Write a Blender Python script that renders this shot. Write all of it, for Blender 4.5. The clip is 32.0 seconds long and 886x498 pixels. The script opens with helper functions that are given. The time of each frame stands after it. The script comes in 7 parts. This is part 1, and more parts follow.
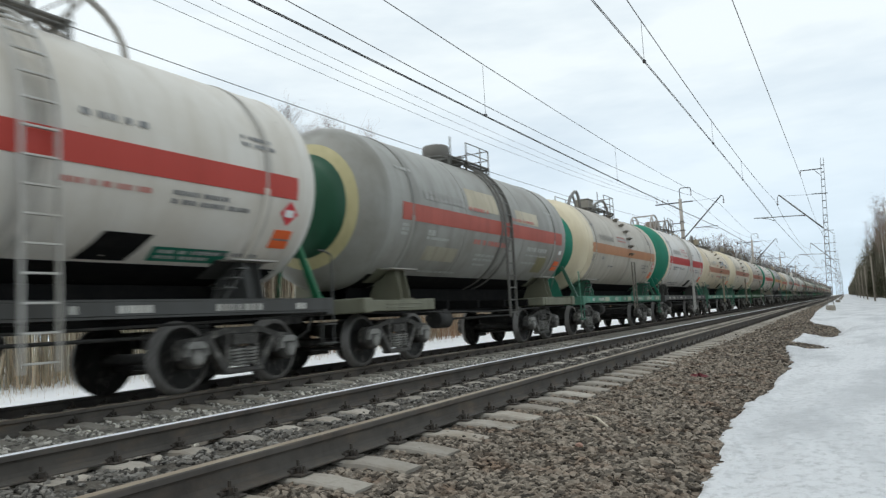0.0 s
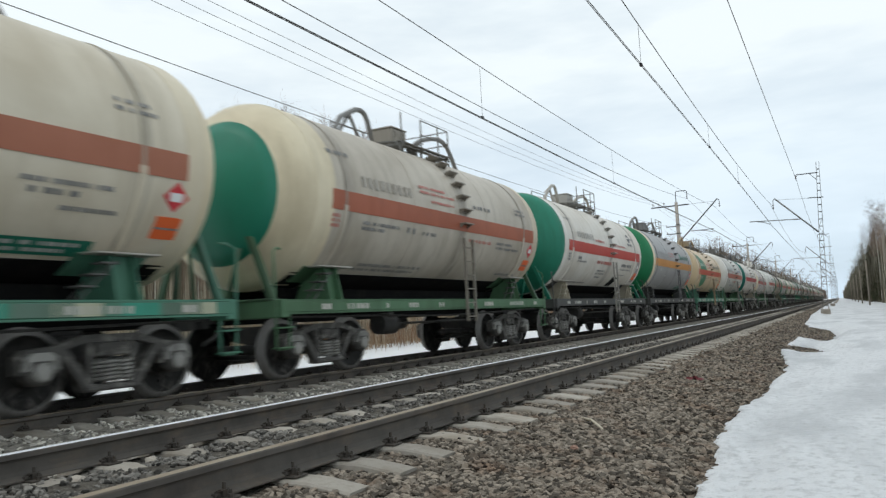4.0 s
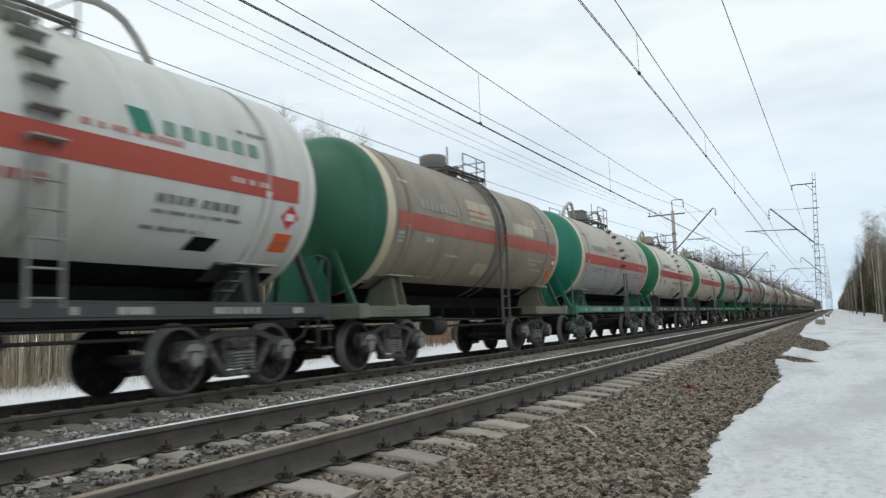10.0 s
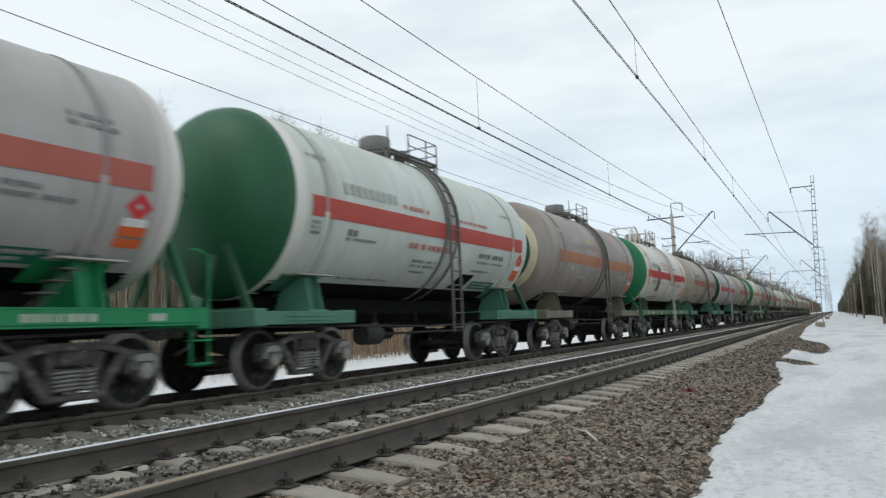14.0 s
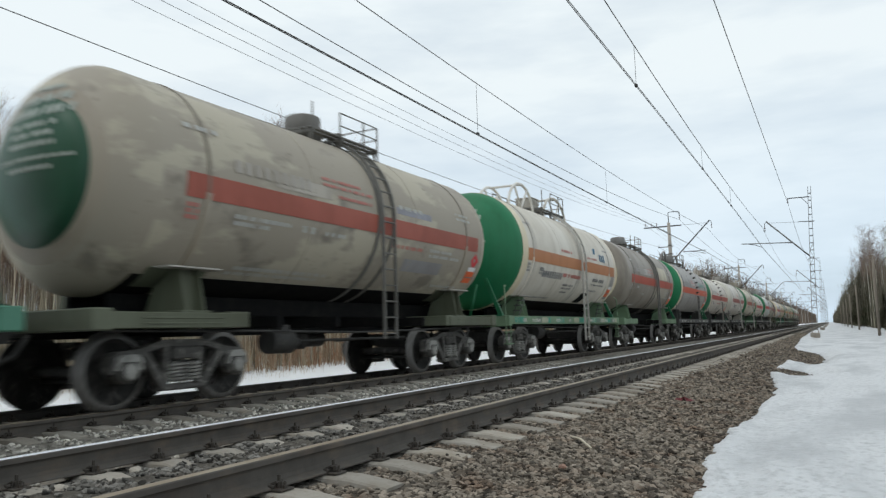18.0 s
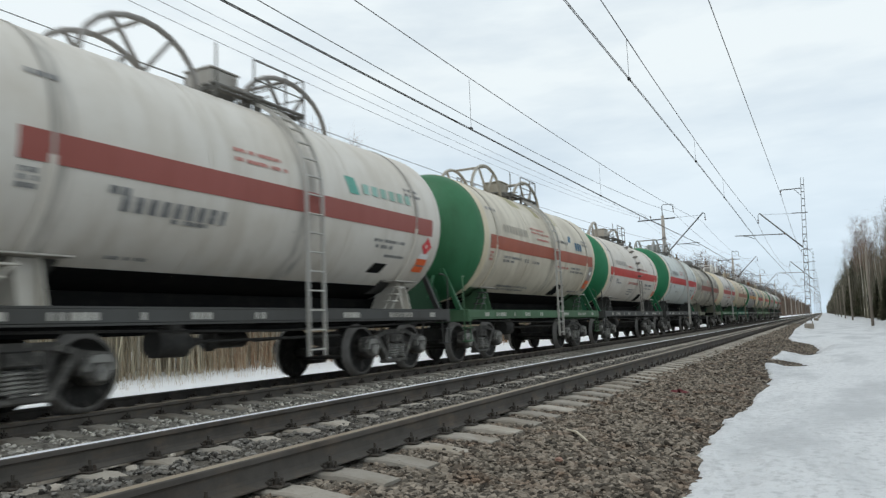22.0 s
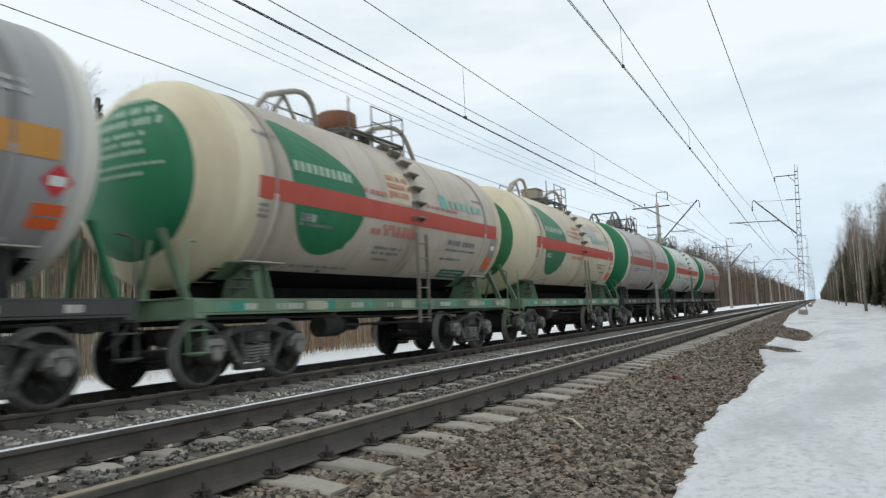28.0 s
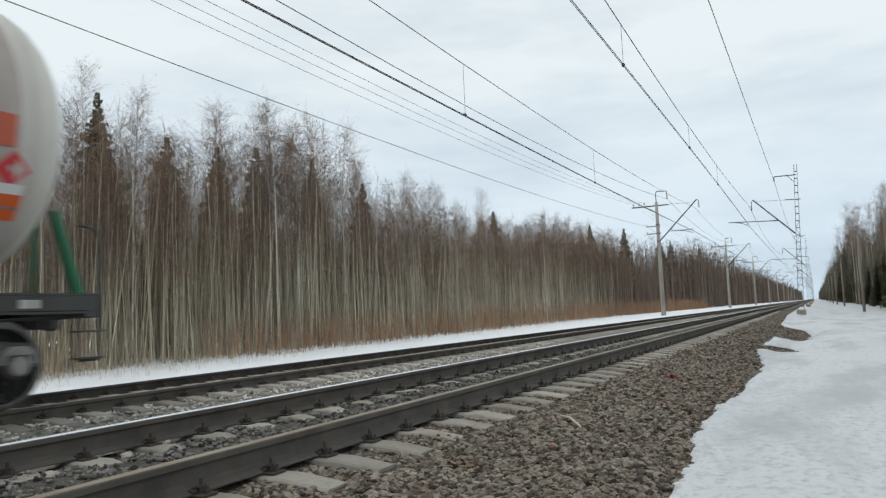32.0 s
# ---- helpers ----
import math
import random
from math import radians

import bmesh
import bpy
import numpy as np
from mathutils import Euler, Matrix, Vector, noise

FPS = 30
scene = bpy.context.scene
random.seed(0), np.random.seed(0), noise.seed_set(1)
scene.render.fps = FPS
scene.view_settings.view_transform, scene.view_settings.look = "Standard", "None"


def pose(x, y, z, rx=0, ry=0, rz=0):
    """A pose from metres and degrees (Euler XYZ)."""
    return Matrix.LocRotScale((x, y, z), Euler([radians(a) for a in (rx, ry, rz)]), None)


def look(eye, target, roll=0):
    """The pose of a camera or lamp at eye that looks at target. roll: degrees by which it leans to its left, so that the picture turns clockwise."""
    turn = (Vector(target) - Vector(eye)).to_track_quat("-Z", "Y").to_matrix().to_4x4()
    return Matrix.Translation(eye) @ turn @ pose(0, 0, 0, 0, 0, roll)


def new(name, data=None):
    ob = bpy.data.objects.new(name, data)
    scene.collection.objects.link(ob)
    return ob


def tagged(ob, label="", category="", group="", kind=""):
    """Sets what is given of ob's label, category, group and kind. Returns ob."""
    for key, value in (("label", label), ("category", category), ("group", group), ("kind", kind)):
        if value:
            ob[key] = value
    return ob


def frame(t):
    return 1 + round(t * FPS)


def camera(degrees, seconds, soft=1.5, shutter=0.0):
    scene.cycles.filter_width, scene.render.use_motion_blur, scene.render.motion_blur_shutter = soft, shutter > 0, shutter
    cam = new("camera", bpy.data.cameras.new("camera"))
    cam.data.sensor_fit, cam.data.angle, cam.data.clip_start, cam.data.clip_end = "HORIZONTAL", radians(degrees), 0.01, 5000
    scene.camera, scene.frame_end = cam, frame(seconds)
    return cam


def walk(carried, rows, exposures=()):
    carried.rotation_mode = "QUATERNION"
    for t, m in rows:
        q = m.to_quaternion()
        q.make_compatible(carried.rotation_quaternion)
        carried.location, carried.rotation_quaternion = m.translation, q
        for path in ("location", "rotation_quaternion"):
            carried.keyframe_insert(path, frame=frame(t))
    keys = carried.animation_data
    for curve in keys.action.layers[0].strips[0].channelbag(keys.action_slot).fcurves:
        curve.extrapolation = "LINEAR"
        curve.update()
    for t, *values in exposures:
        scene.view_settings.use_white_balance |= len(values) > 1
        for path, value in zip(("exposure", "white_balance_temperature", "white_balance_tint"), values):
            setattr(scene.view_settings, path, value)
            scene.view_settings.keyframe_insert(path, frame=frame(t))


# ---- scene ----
import colorsys

cam = camera(62.19, 32.0, soft=1.35, shutter=0.22)
EYE = (0.0, 0.0, 0.69)


def aim(yaw, pitch, roll):
    """The camera's pose: yaw degrees left of the track, pitch upward, roll."""
    y, p = radians(yaw), radians(pitch)
    way = Vector((-math.sin(y) * math.cos(p), math.cos(y) * math.cos(p), math.sin(p)))
    return look(EYE, Vector(EYE) + way, roll)


walk(cam, [
    (0, aim(28.42, 5.24, -3.20)), (0.5, aim(28.37, 5.24, -2.82)), (1, aim(28.34, 5.25, -2.62)), (1.5, aim(28.29, 5.24, -2.57)),
    (2, aim(28.24, 5.28, -2.78)), (2.5, aim(28.20, 5.29, -3.06)), (3, aim(28.17, 5.33, -3.15)), (3.5, aim(28.15, 5.35, -2.93)),
    (5.5, aim(28.00, 5.40, -3.00)), (6, aim(27.95, 5.40, -2.99)), (6.5, aim(27.90, 5.44, -3.21)), (7, aim(27.89, 5.46, -3.14)),
    (7.5, aim(27.88, 5.54, -2.83)), (8, aim(27.82, 5.62, -2.54)), (8.5, aim(27.79, 5.67, -2.59)), (9, aim(27.78, 5.74, -2.66)),
    (9.5, aim(27.81, 5.74, -2.37)), (10, aim(27.80, 5.77, -2.16)), (10.5, aim(27.83, 5.83, -2.16)), (11, aim(27.83, 5.87, -2.17)),
    (11.5, aim(27.81, 5.96, -2.14)), (12, aim(27.82, 6.01, -2.17)), (12.5, aim(27.83, 6.04, -2.11)), (13, aim(27.80, 6.07, -2.20)),
    (13.5, aim(27.78, 6.11, -2.45)), (14, aim(27.74, 6.14, -2.52)), (14.5, aim(27.70, 6.15, -2.35)), (16.5, aim(27.59, 6.35, -1.85)),
    (17, aim(27.56, 6.45, -1.63)), (17.5, aim(27.50, 6.50, -1.62)), (18, aim(27.49, 6.52, -1.65)), (18.5, aim(27.45, 6.51, -1.77)),
    (19, aim(27.41, 6.47, -1.79)), (19.5, aim(27.38, 6.44, -1.66)), (20, aim(27.33, 6.41, -1.68)), (20.5, aim(27.26, 6.35, -1.65)),
    (21, aim(27.22, 6.31, -1.86)), (21.5, aim(27.15, 6.25, -1.96)), (22, aim(27.08, 6.12, -2.30)), (22.5, aim(27.01, 5.99, -2.69)),
    (23, aim(26.87, 5.91, -2.82)), (23.5, aim(26.79, 5.83, -2.69)), (24, aim(26.79, 5.75, -2.74)), (24.5, aim(26.78, 5.70, -2.82)),
    (25, aim(26.74, 5.67, -2.78)), (25.5, aim(26.72, 5.61, -2.61)), (27.5, aim(26.75, 5.37, -2.79)), (28, aim(26.73, 5.27, -2.78)),
    (28.5, aim(26.70, 5.20, -3.09)), (29, aim(26.66, 5.13, -3.29)), (29.5, aim(26.65, 5.10, -3.25)), (30, aim(26.65, 5.08, -3.07)),
    (30.5, aim(26.59, 5.09, -3.12)), (31, aim(26.59, 5.11, -3.09)), (31.5, aim(26.63, 5.10, -2.79)), (32, aim(26.66, 5.08, -2.40)),
], exposures=((0, 0.04), (12, 0.0), (17, -0.05), (25, -0.05), (28, 0.0), (31, 0.0), (32, -0.12)))

# ---- light ----
SUN_ELEVATION, SUN_AZIMUTH = 58.0, 215.0     # degrees; azimuth clockwise from the track's far end
world = bpy.data.worlds.new("overcast_sky")
scene.world = world
world.use_nodes = True


def build_sky(nt):
    n = nt.nodes
    n.clear()
    out = n.new("ShaderNodeOutputWorld")
    sky = n.new("ShaderNodeTexSky")
    sky.sky_type, sky.sun_disc = "NISHITA", False
    sky.sun_elevation, sky.sun_rotation = radians(SUN_ELEVATION), radians(SUN_AZIMUTH)
    sky.air_density, sky.dust_density = 1.0, 2.0
    clear = n.new("ShaderNodeBackground")
    clear.inputs["Strength"].default_value = 0.09
    cloud = n.new("ShaderNodeBackground")
    cloud.inputs["Strength"].default_value = 1.0
    co = n.new("ShaderNodeTexCoord")
    mp = n.new("ShaderNodeMapping")
    mp.inputs["Scale"].default_value = (1.2, 1.2, 5.0)
    big = n.new("ShaderNodeTexNoise")
    big.inputs["Scale"].default_value, big.inputs["Detail"].default_value, big.inputs["Roughness"].default_value = 1.7, 6.0, 0.55
    fine = n.new("ShaderNodeTexNoise")
    fine.inputs["Scale"].default_value, fine.inputs["Detail"].default_value = 4.5, 5.0
    add = n.new("ShaderNodeMath")
    add.operation = "MULTIPLY_ADD"
    add.inputs[1].default_value = 0.35
    ramp = n.new("ShaderNodeValToRGB")
    ramp.color_ramp.elements[0].position, ramp.color_ramp.elements[0].color = 0.50, (0.80, 0.80, 0.80, 1)
    ramp.color_ramp.elements[1].position, ramp.color_ramp.elements[1].color = 0.74, (1, 1, 1, 1)
    tone = n.new("ShaderNodeMix")
    tone.data_type = "RGBA"
    tone.inputs["A"].default_value, tone.inputs["B"].default_value = (0.60, 0.80, 1.0, 1), (0.885, 0.965, 1.0, 1)
    mix = n.new("ShaderNodeMixShader")
    xyz = n.new("ShaderNodeSeparateXYZ")
    low = n.new("ShaderNodeMapRange")
    low.inputs["From Min"].default_value, low.inputs["From Max"].default_value = 0.0, 0.32
    low.inputs["To Min"].default_value, low.inputs["To Max"].default_value = 0.45, 1.0
    haze = n.new("ShaderNodeMath")
    haze.operation = "MULTIPLY"
    for a, b in ((co.outputs["Generated"], mp.inputs["Vector"]), (mp.outputs[0], big.inputs["Vector"]), (mp.outputs[0], fine.inputs["Vector"]),
                 (fine.outputs["Fac"], add.inputs[0]), (big.outputs["Fac"], add.inputs[2]), (add.outputs[0], ramp.inputs["Fac"]),
                 (ramp.outputs["Color"], mix.inputs["Fac"]), (sky.outputs[0], clear.inputs["Color"]), (co.outputs["Generated"], xyz.inputs[0]), (xyz.outputs["Z"], low.inputs["Value"]), (low.outputs[0], haze.inputs[0]), (ramp.outputs["Color"], haze.inputs[1]),
                 (haze.outputs[0], tone.inputs["Factor"]),
                 (tone.outputs["Result"], cloud.inputs["Color"]), (clear.outputs[0], mix.inputs[1]), (cloud.outputs[0], mix.inputs[2]),
                 (mix.outputs[0], out.inputs["Surface"])):
        nt.links.new(a, b)


build_sky(world.node_tree)
sun = new("sun", bpy.data.lights.new("sun", "SUN"))
sun.data.energy, sun.data.angle, sun.data.color = 0.5, radians(25), (1.0, 0.97, 0.93)
_az, _el = radians(SUN_AZIMUTH), radians(SUN_ELEVATION)
sun.matrix_world = look((30 * math.sin(_az), 30 * math.cos(_az), 40), (0, 0, 40 - 30 * math.tan(_el)))


# ---- materials ----
def surface(name, color, rough=0.7, metal=0.0, grain=None, stain=None, bump=0.0, bump_scale=40.0, island=0.0, spread=0.0, coat=0.0, spec=0.5, fleck=None, spill=None):
    """A procedural material. grain, stain: (scale, second colour, low, high[, stretch xyz]) noise layers; island: lightness spread from piece to
    piece of one mesh; spread: the same from object to object; fleck: a third layer; spill: (place along y, half width, colour) of dirt that ran down
    from a fitting."""
    m = bpy.data.materials.new(name)
    m.use_nodes = True
    nt = m.node_tree
    n, l = nt.nodes, nt.links
    b = n["Principled BSDF"]
    b.inputs["Roughness"].default_value, b.inputs["Metallic"].default_value = rough, metal
    b.inputs["Coat Weight"].default_value, b.inputs["Specular IOR Level"].default_value = coat, spec
    co = n.new("ShaderNodeTexCoord")
    last = n.new("ShaderNodeRGB")
    last.outputs[0].default_value = (*color, 1)
    last = last.outputs[0]
    for layer in (grain, stain, fleck):
        if not layer:
            continue
        scale, other, low, high, *stretch = layer
        mp = n.new("ShaderNodeMapping")
        mp.inputs["Scale"].default_value = stretch[0] if stretch else (1, 1, 1)
        info = n.new("ShaderNodeObjectInfo")
        far = n.new("ShaderNodeMath")
        far.operation = "MULTIPLY"
        far.inputs[1].default_value = 47.0
        l.new(info.outputs["Random"], far.inputs[0])
        l.new(far.outputs[0], mp.inputs["Location"])
        l.new(co.outputs["Object"], mp.inputs["Vector"])
        tex = n.new("ShaderNodeTexNoise")
        tex.inputs["Scale"].default_value, tex.inputs["Detail"].default_value, tex.inputs["Roughness"].default_value = scale, 6, 0.62
        l.new(mp.outputs[0], tex.inputs["Vector"])
        rng = n.new("ShaderNodeMapRange")
        rng.inputs["From Min"].default_value, rng.inputs["From Max"].default_value = low, high
        l.new(tex.outputs["Fac"], rng.inputs["Value"])
        mix = n.new("ShaderNodeMix")
        mix.data_type = "RGBA"
        mix.inputs["B"].default_value = (*other, 1)
        l.new(rng.outputs[0], mix.inputs["Factor"])
        l.new(last, mix.inputs["A"])
        last = mix.outputs["Result"]
    for y0, half, other in spill or ():
        xyz = n.new("ShaderNodeSeparateXYZ")
        l.new(co.outputs["Object"], xyz.inputs[0])
        off = n.new("ShaderNodeMath")
        off.operation = "SUBTRACT"
        off.inputs[1].default_value = y0
        l.new(xyz.outputs["Y"], off.inputs[0])
        size = n.new("ShaderNodeMath")
        size.operation = "ABSOLUTE"
        l.new(off.outputs[0], size.inputs[0])
        near = n.new("ShaderNodeMapRange")
        near.inputs["From Min"].default_value, near.inputs["From Max"].default_value = half * 0.35, half
        near.inputs["To Min"].default_value, near.inputs["To Max"].default_value = 0.85, 0.0
        l.new(size.outputs[0], near.inputs["Value"])
        mp = n.new("ShaderNodeMapping")
        mp.inputs["Scale"].default_value = (1.0, 5.0, 0.4)
        l.new(co.outputs["Object"], mp.inputs["Vector"])
        tex = n.new("ShaderNodeTexNoise")
        tex.inputs["Scale"].default_value, tex.inputs["Detail"].default_value = 2.0, 5
        l.new(mp.outputs[0], tex.inputs["Vector"])
        rng = n.new("ShaderNodeMapRange")
        rng.inputs["From Min"].default_value, rng.inputs["From Max"].default_value = 0.38, 0.62
        l.new(tex.outputs["Fac"], rng.inputs["Value"])
        both = n.new("ShaderNodeMath")
        both.operation = "MULTIPLY"
        l.new(near.outputs[0], both.inputs[0])
        l.new(rng.outputs[0], both.inputs[1])
        mix = n.new("ShaderNodeMix")
        mix.data_type = "RGBA"
        mix.inputs["B"].default_value = (*other, 1)
        l.new(both.outputs[0], mix.inputs["Factor"])
        l.new(last, mix.inputs["A"])
        last = mix.outputs["Result"]
    if island or spread:
        hsv = n.new("ShaderNodeHueSaturation")
        src = n.new("ShaderNodeNewGeometry").outputs["Random Per Island"] if island else n.new("ShaderNodeObjectInfo").outputs["Random"]
        k = island or spread
        mr = n.new("ShaderNodeMapRange")
        mr.inputs["To Min"].default_value, mr.inputs["To Max"].default_value = 1 - k, 1 + k
        l.new(src, mr.inputs["Value"])
        l.new(mr.outputs[0], hsv.inputs["Value"])
        l.new(last, hsv.inputs["Color"])
        last = hsv.outputs["Color"]
    l.new(last, b.inputs["Base Color"])
    if bump:
        tex = n.new("ShaderNodeTexNoise")
        tex.inputs["Scale"].default_value, tex.inputs["Detail"].default_value = bump_scale, 5
        l.new(co.outputs["Object"], tex.inputs["Vector"])
        bp = n.new("ShaderNodeBump")
        bp.inputs["Strength"].default_value, bp.inputs["Distance"].default_value = 1.0, bump
        l.new(tex.outputs["Fac"], bp.inputs["Height"])
        l.new(bp.outputs[0], b.inputs["Normal"])
    return m


PAINTS = {}


def paint(color, dirt=0.5, rough=0.45, tank=False):
    """Weathered paint on steel: faint streaks of grime that run down, blotches and flecks; on a tank also dirt under the ladder and the hatch."""
    key = (color, dirt, rough, tank)
    if key not in PAINTS:
        color = (min(1, color[0] * 1.03), color[1], color[2] * 0.97)
        grime = tuple(c * (1 - 0.5 * dirt) * k for c, k in zip(color, (0.95, 0.9, 0.82)))
        blotch = tuple(c * (1 - 0.38 * dirt) * k for c, k in zip(color, (1.0, 0.95, 0.88)))
        speck = tuple(0.35 * c + d for c, d in zip(color, (0.05, 0.035, 0.025)))
        runs = tuple(0.24 * c + d for c, d in zip(color, (0.035, 0.03, 0.022)))
        PAINTS[key] = surface("paint", color, rough, 0.0, (1.3, grime, 0.48, 0.86, (1.0, 2.4, 0.22)), (0.55, blotch, 0.42, 0.75), 0.0012, 6.0, spec=0.32,
                              fleck=(16, speck, 0.68, 0.76, (1, 1, 0.6)), spill=((0.45, 0.26, runs), (-3.85, 0.2, runs), (3.95, 0.16, runs)) if tank else None)
    return PAINTS[key]


RAIL_SIDE = surface("rail_rust", (0.098, 0.088, 0.077), 0.8, 0.0, (9, (0.15, 0.115, 0.085), 0.5, 0.75, (1, 0.3, 1)), (2.0, (0.06, 0.053, 0.047), 0.45, 0.7), 0.001, 40, spec=0.2)
# Darker copy of rail_rust: shade under the train is put into the colour.
RAIL_SHADED = surface("shaded_rail", (0.062, 0.056, 0.05), 0.75, 0.0, (9, (0.085, 0.07, 0.055), 0.52, 0.75, (1, 0.3, 1)), (2.0, (0.03, 0.028, 0.026), 0.45, 0.7), 0.001, 40, spec=0.2)
# Sky glint on the worn crown is painted in as a pale base.
RAIL_SHINE = surface("worn_glint_rail_top", (0.90, 0.91, 0.93), 0.42, 0.45, (6, (0.75, 0.76, 0.79), 0.4, 0.7, (1, 0.1, 1)))
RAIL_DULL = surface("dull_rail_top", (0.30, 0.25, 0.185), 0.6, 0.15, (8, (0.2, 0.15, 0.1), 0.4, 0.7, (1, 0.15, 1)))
RUNNING = surface("running_gear", (0.048, 0.046, 0.043), 0.6, 0.0, (10, (0.10, 0.092, 0.08), 0.56, 0.74), (2.0, (0.022, 0.021, 0.02), 0.5, 0.72), 0.002, 30, spec=0.25)
WHEEL = surface("wheel_steel", (0.024, 0.023, 0.021), 0.6, 0.2, (7, (0.09, 0.08, 0.075), 0.5, 0.75), None, 0.001, 25, spec=0.12)
TREAD = surface("wheel_tread", (0.15, 0.142, 0.13), 0.6, 0.5, (12, (0.22, 0.21, 0.2), 0.4, 0.7))
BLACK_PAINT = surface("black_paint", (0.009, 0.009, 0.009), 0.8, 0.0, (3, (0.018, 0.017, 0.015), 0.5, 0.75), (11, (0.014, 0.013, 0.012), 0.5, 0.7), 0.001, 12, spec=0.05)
CONCRETE = surface("sleeper_concrete", (0.335, 0.308, 0.265), 0.9, 0.0, (18, (0.27, 0.24, 0.2), 0.48, 0.72), (2.2, (0.25, 0.215, 0.17), 0.47, 0.7), 0.003, 60, spread=0.2, spec=0.2)
POLE_CONCRETE = surface("pole_concrete", (0.42, 0.38, 0.33), 0.9, 0.0, (6, (0.3, 0.27, 0.24), 0.45, 0.75, (1, 1, 0.2)), (1.2, (0.33, 0.3, 0.27), 0.45, 0.7), 0.002, 40)
GRAVEL = surface("ballast_gravel", (0.09, 0.075, 0.06), 0.95, 0.0, (38, (0.20, 0.172, 0.143), 0.5, 0.70), (13, (0.055, 0.046, 0.038), 0.47, 0.66), 0.045, 24, spec=0.15)
GRAVEL_PALE = surface("pale_gravel", (0.27, 0.25, 0.215), 0.95, 0.0, (38, (0.32, 0.30, 0.265), 0.5, 0.70), (13, (0.08, 0.072, 0.062), 0.47, 0.66), 0.045, 24, spec=0.15)
GRAVEL_GREY = surface("grey_gravel", (0.105, 0.095, 0.08), 0.95, 0.0, (38, (0.21, 0.195, 0.17), 0.5, 0.70), (13, (0.05, 0.044, 0.037), 0.47, 0.66), 0.045, 24, spec=0.15)
STONE_PALE = surface("pale_stone", (0.41, 0.385, 0.34), 0.9, 0.0, (25, (0.40, 0.375, 0.33), 0.45, 0.75), None, 0.004, 60, island=0.7, spec=0.2)
STONE_GREY = surface("grey_stone", (0.135, 0.127, 0.113), 0.9, 0.0, (25, (0.19, 0.18, 0.165), 0.45, 0.75), (3.5, (0.10, 0.088, 0.074), 0.48, 0.7), 0.004, 60, island=0.8, spec=0.2)
FASTENER = surface("oily_fastener", (0.062, 0.054, 0.046), 0.65, 0.2, (14, (0.075, 0.055, 0.04), 0.52, 0.75), None, 0.0015, 30, spec=0.25)
STONE = surface("ballast_stone", (0.165, 0.139, 0.11), 0.9, 0.0, (25, (0.22, 0.19, 0.155), 0.45, 0.75), (3.5, (0.13, 0.092, 0.066), 0.48, 0.7), 0.004, 60, island=0.8, spec=0.2)
SNOW = surface("old_snow", (0.64, 0.645, 0.65), 0.5, 0.0, (15.0, (0.42, 0.422, 0.425), 0.49, 0.70, (1.0, 0.6, 1)), (0.9, (0.44, 0.447, 0.455), 0.46, 0.62, (1, 0.3, 1)), 0.06, 9, fleck=(48, (0.30, 0.29, 0.275), 0.62, 0.72))
CLEAN_SNOW = surface("clean_snow", (0.93, 0.935, 0.94), 0.6, 0.0, (5.0, (0.80, 0.81, 0.82), 0.5, 0.75), (0.8, (0.85, 0.86, 0.87), 0.45, 0.7), 0.03, 6)
GALV = surface("galvanised_steel", (0.17, 0.17, 0.165), 0.55, 0.5, (9, (0.2, 0.18, 0.16), 0.45, 0.75), None, 0.001, 30)
DARK_STEEL = surface("dark_steel", (0.06, 0.06, 0.062), 0.6, 0.3, (9, (0.09, 0.075, 0.065), 0.45, 0.75))
# Paler than running gear; light on outer faces and highlights is in the colour.
SIDE_FRAME = surface("lit_cast_steel", (0.085, 0.08, 0.073), 0.75, 0.0, (8, (0.28, 0.265, 0.235), 0.52, 0.72), (2.2, (0.055, 0.052, 0.048), 0.5, 0.7), 0.002, 30, spec=0.3)
# Pale colour paints sky highlights on adapters, bearing caps and springs.
AXLE_BOX = surface("highlit_axle_box", (0.30, 0.29, 0.265), 0.5, 0.2, (9, (0.32, 0.31, 0.28), 0.5, 0.72), (3.0, (0.08, 0.075, 0.07), 0.5, 0.72), 0.002, 30)
WIRE = surface("wire_copper", (0.045, 0.042, 0.04), 0.5, 0.5)
GLAZE = surface("insulator_glaze", (0.09, 0.05, 0.035), 0.2, 0.0)


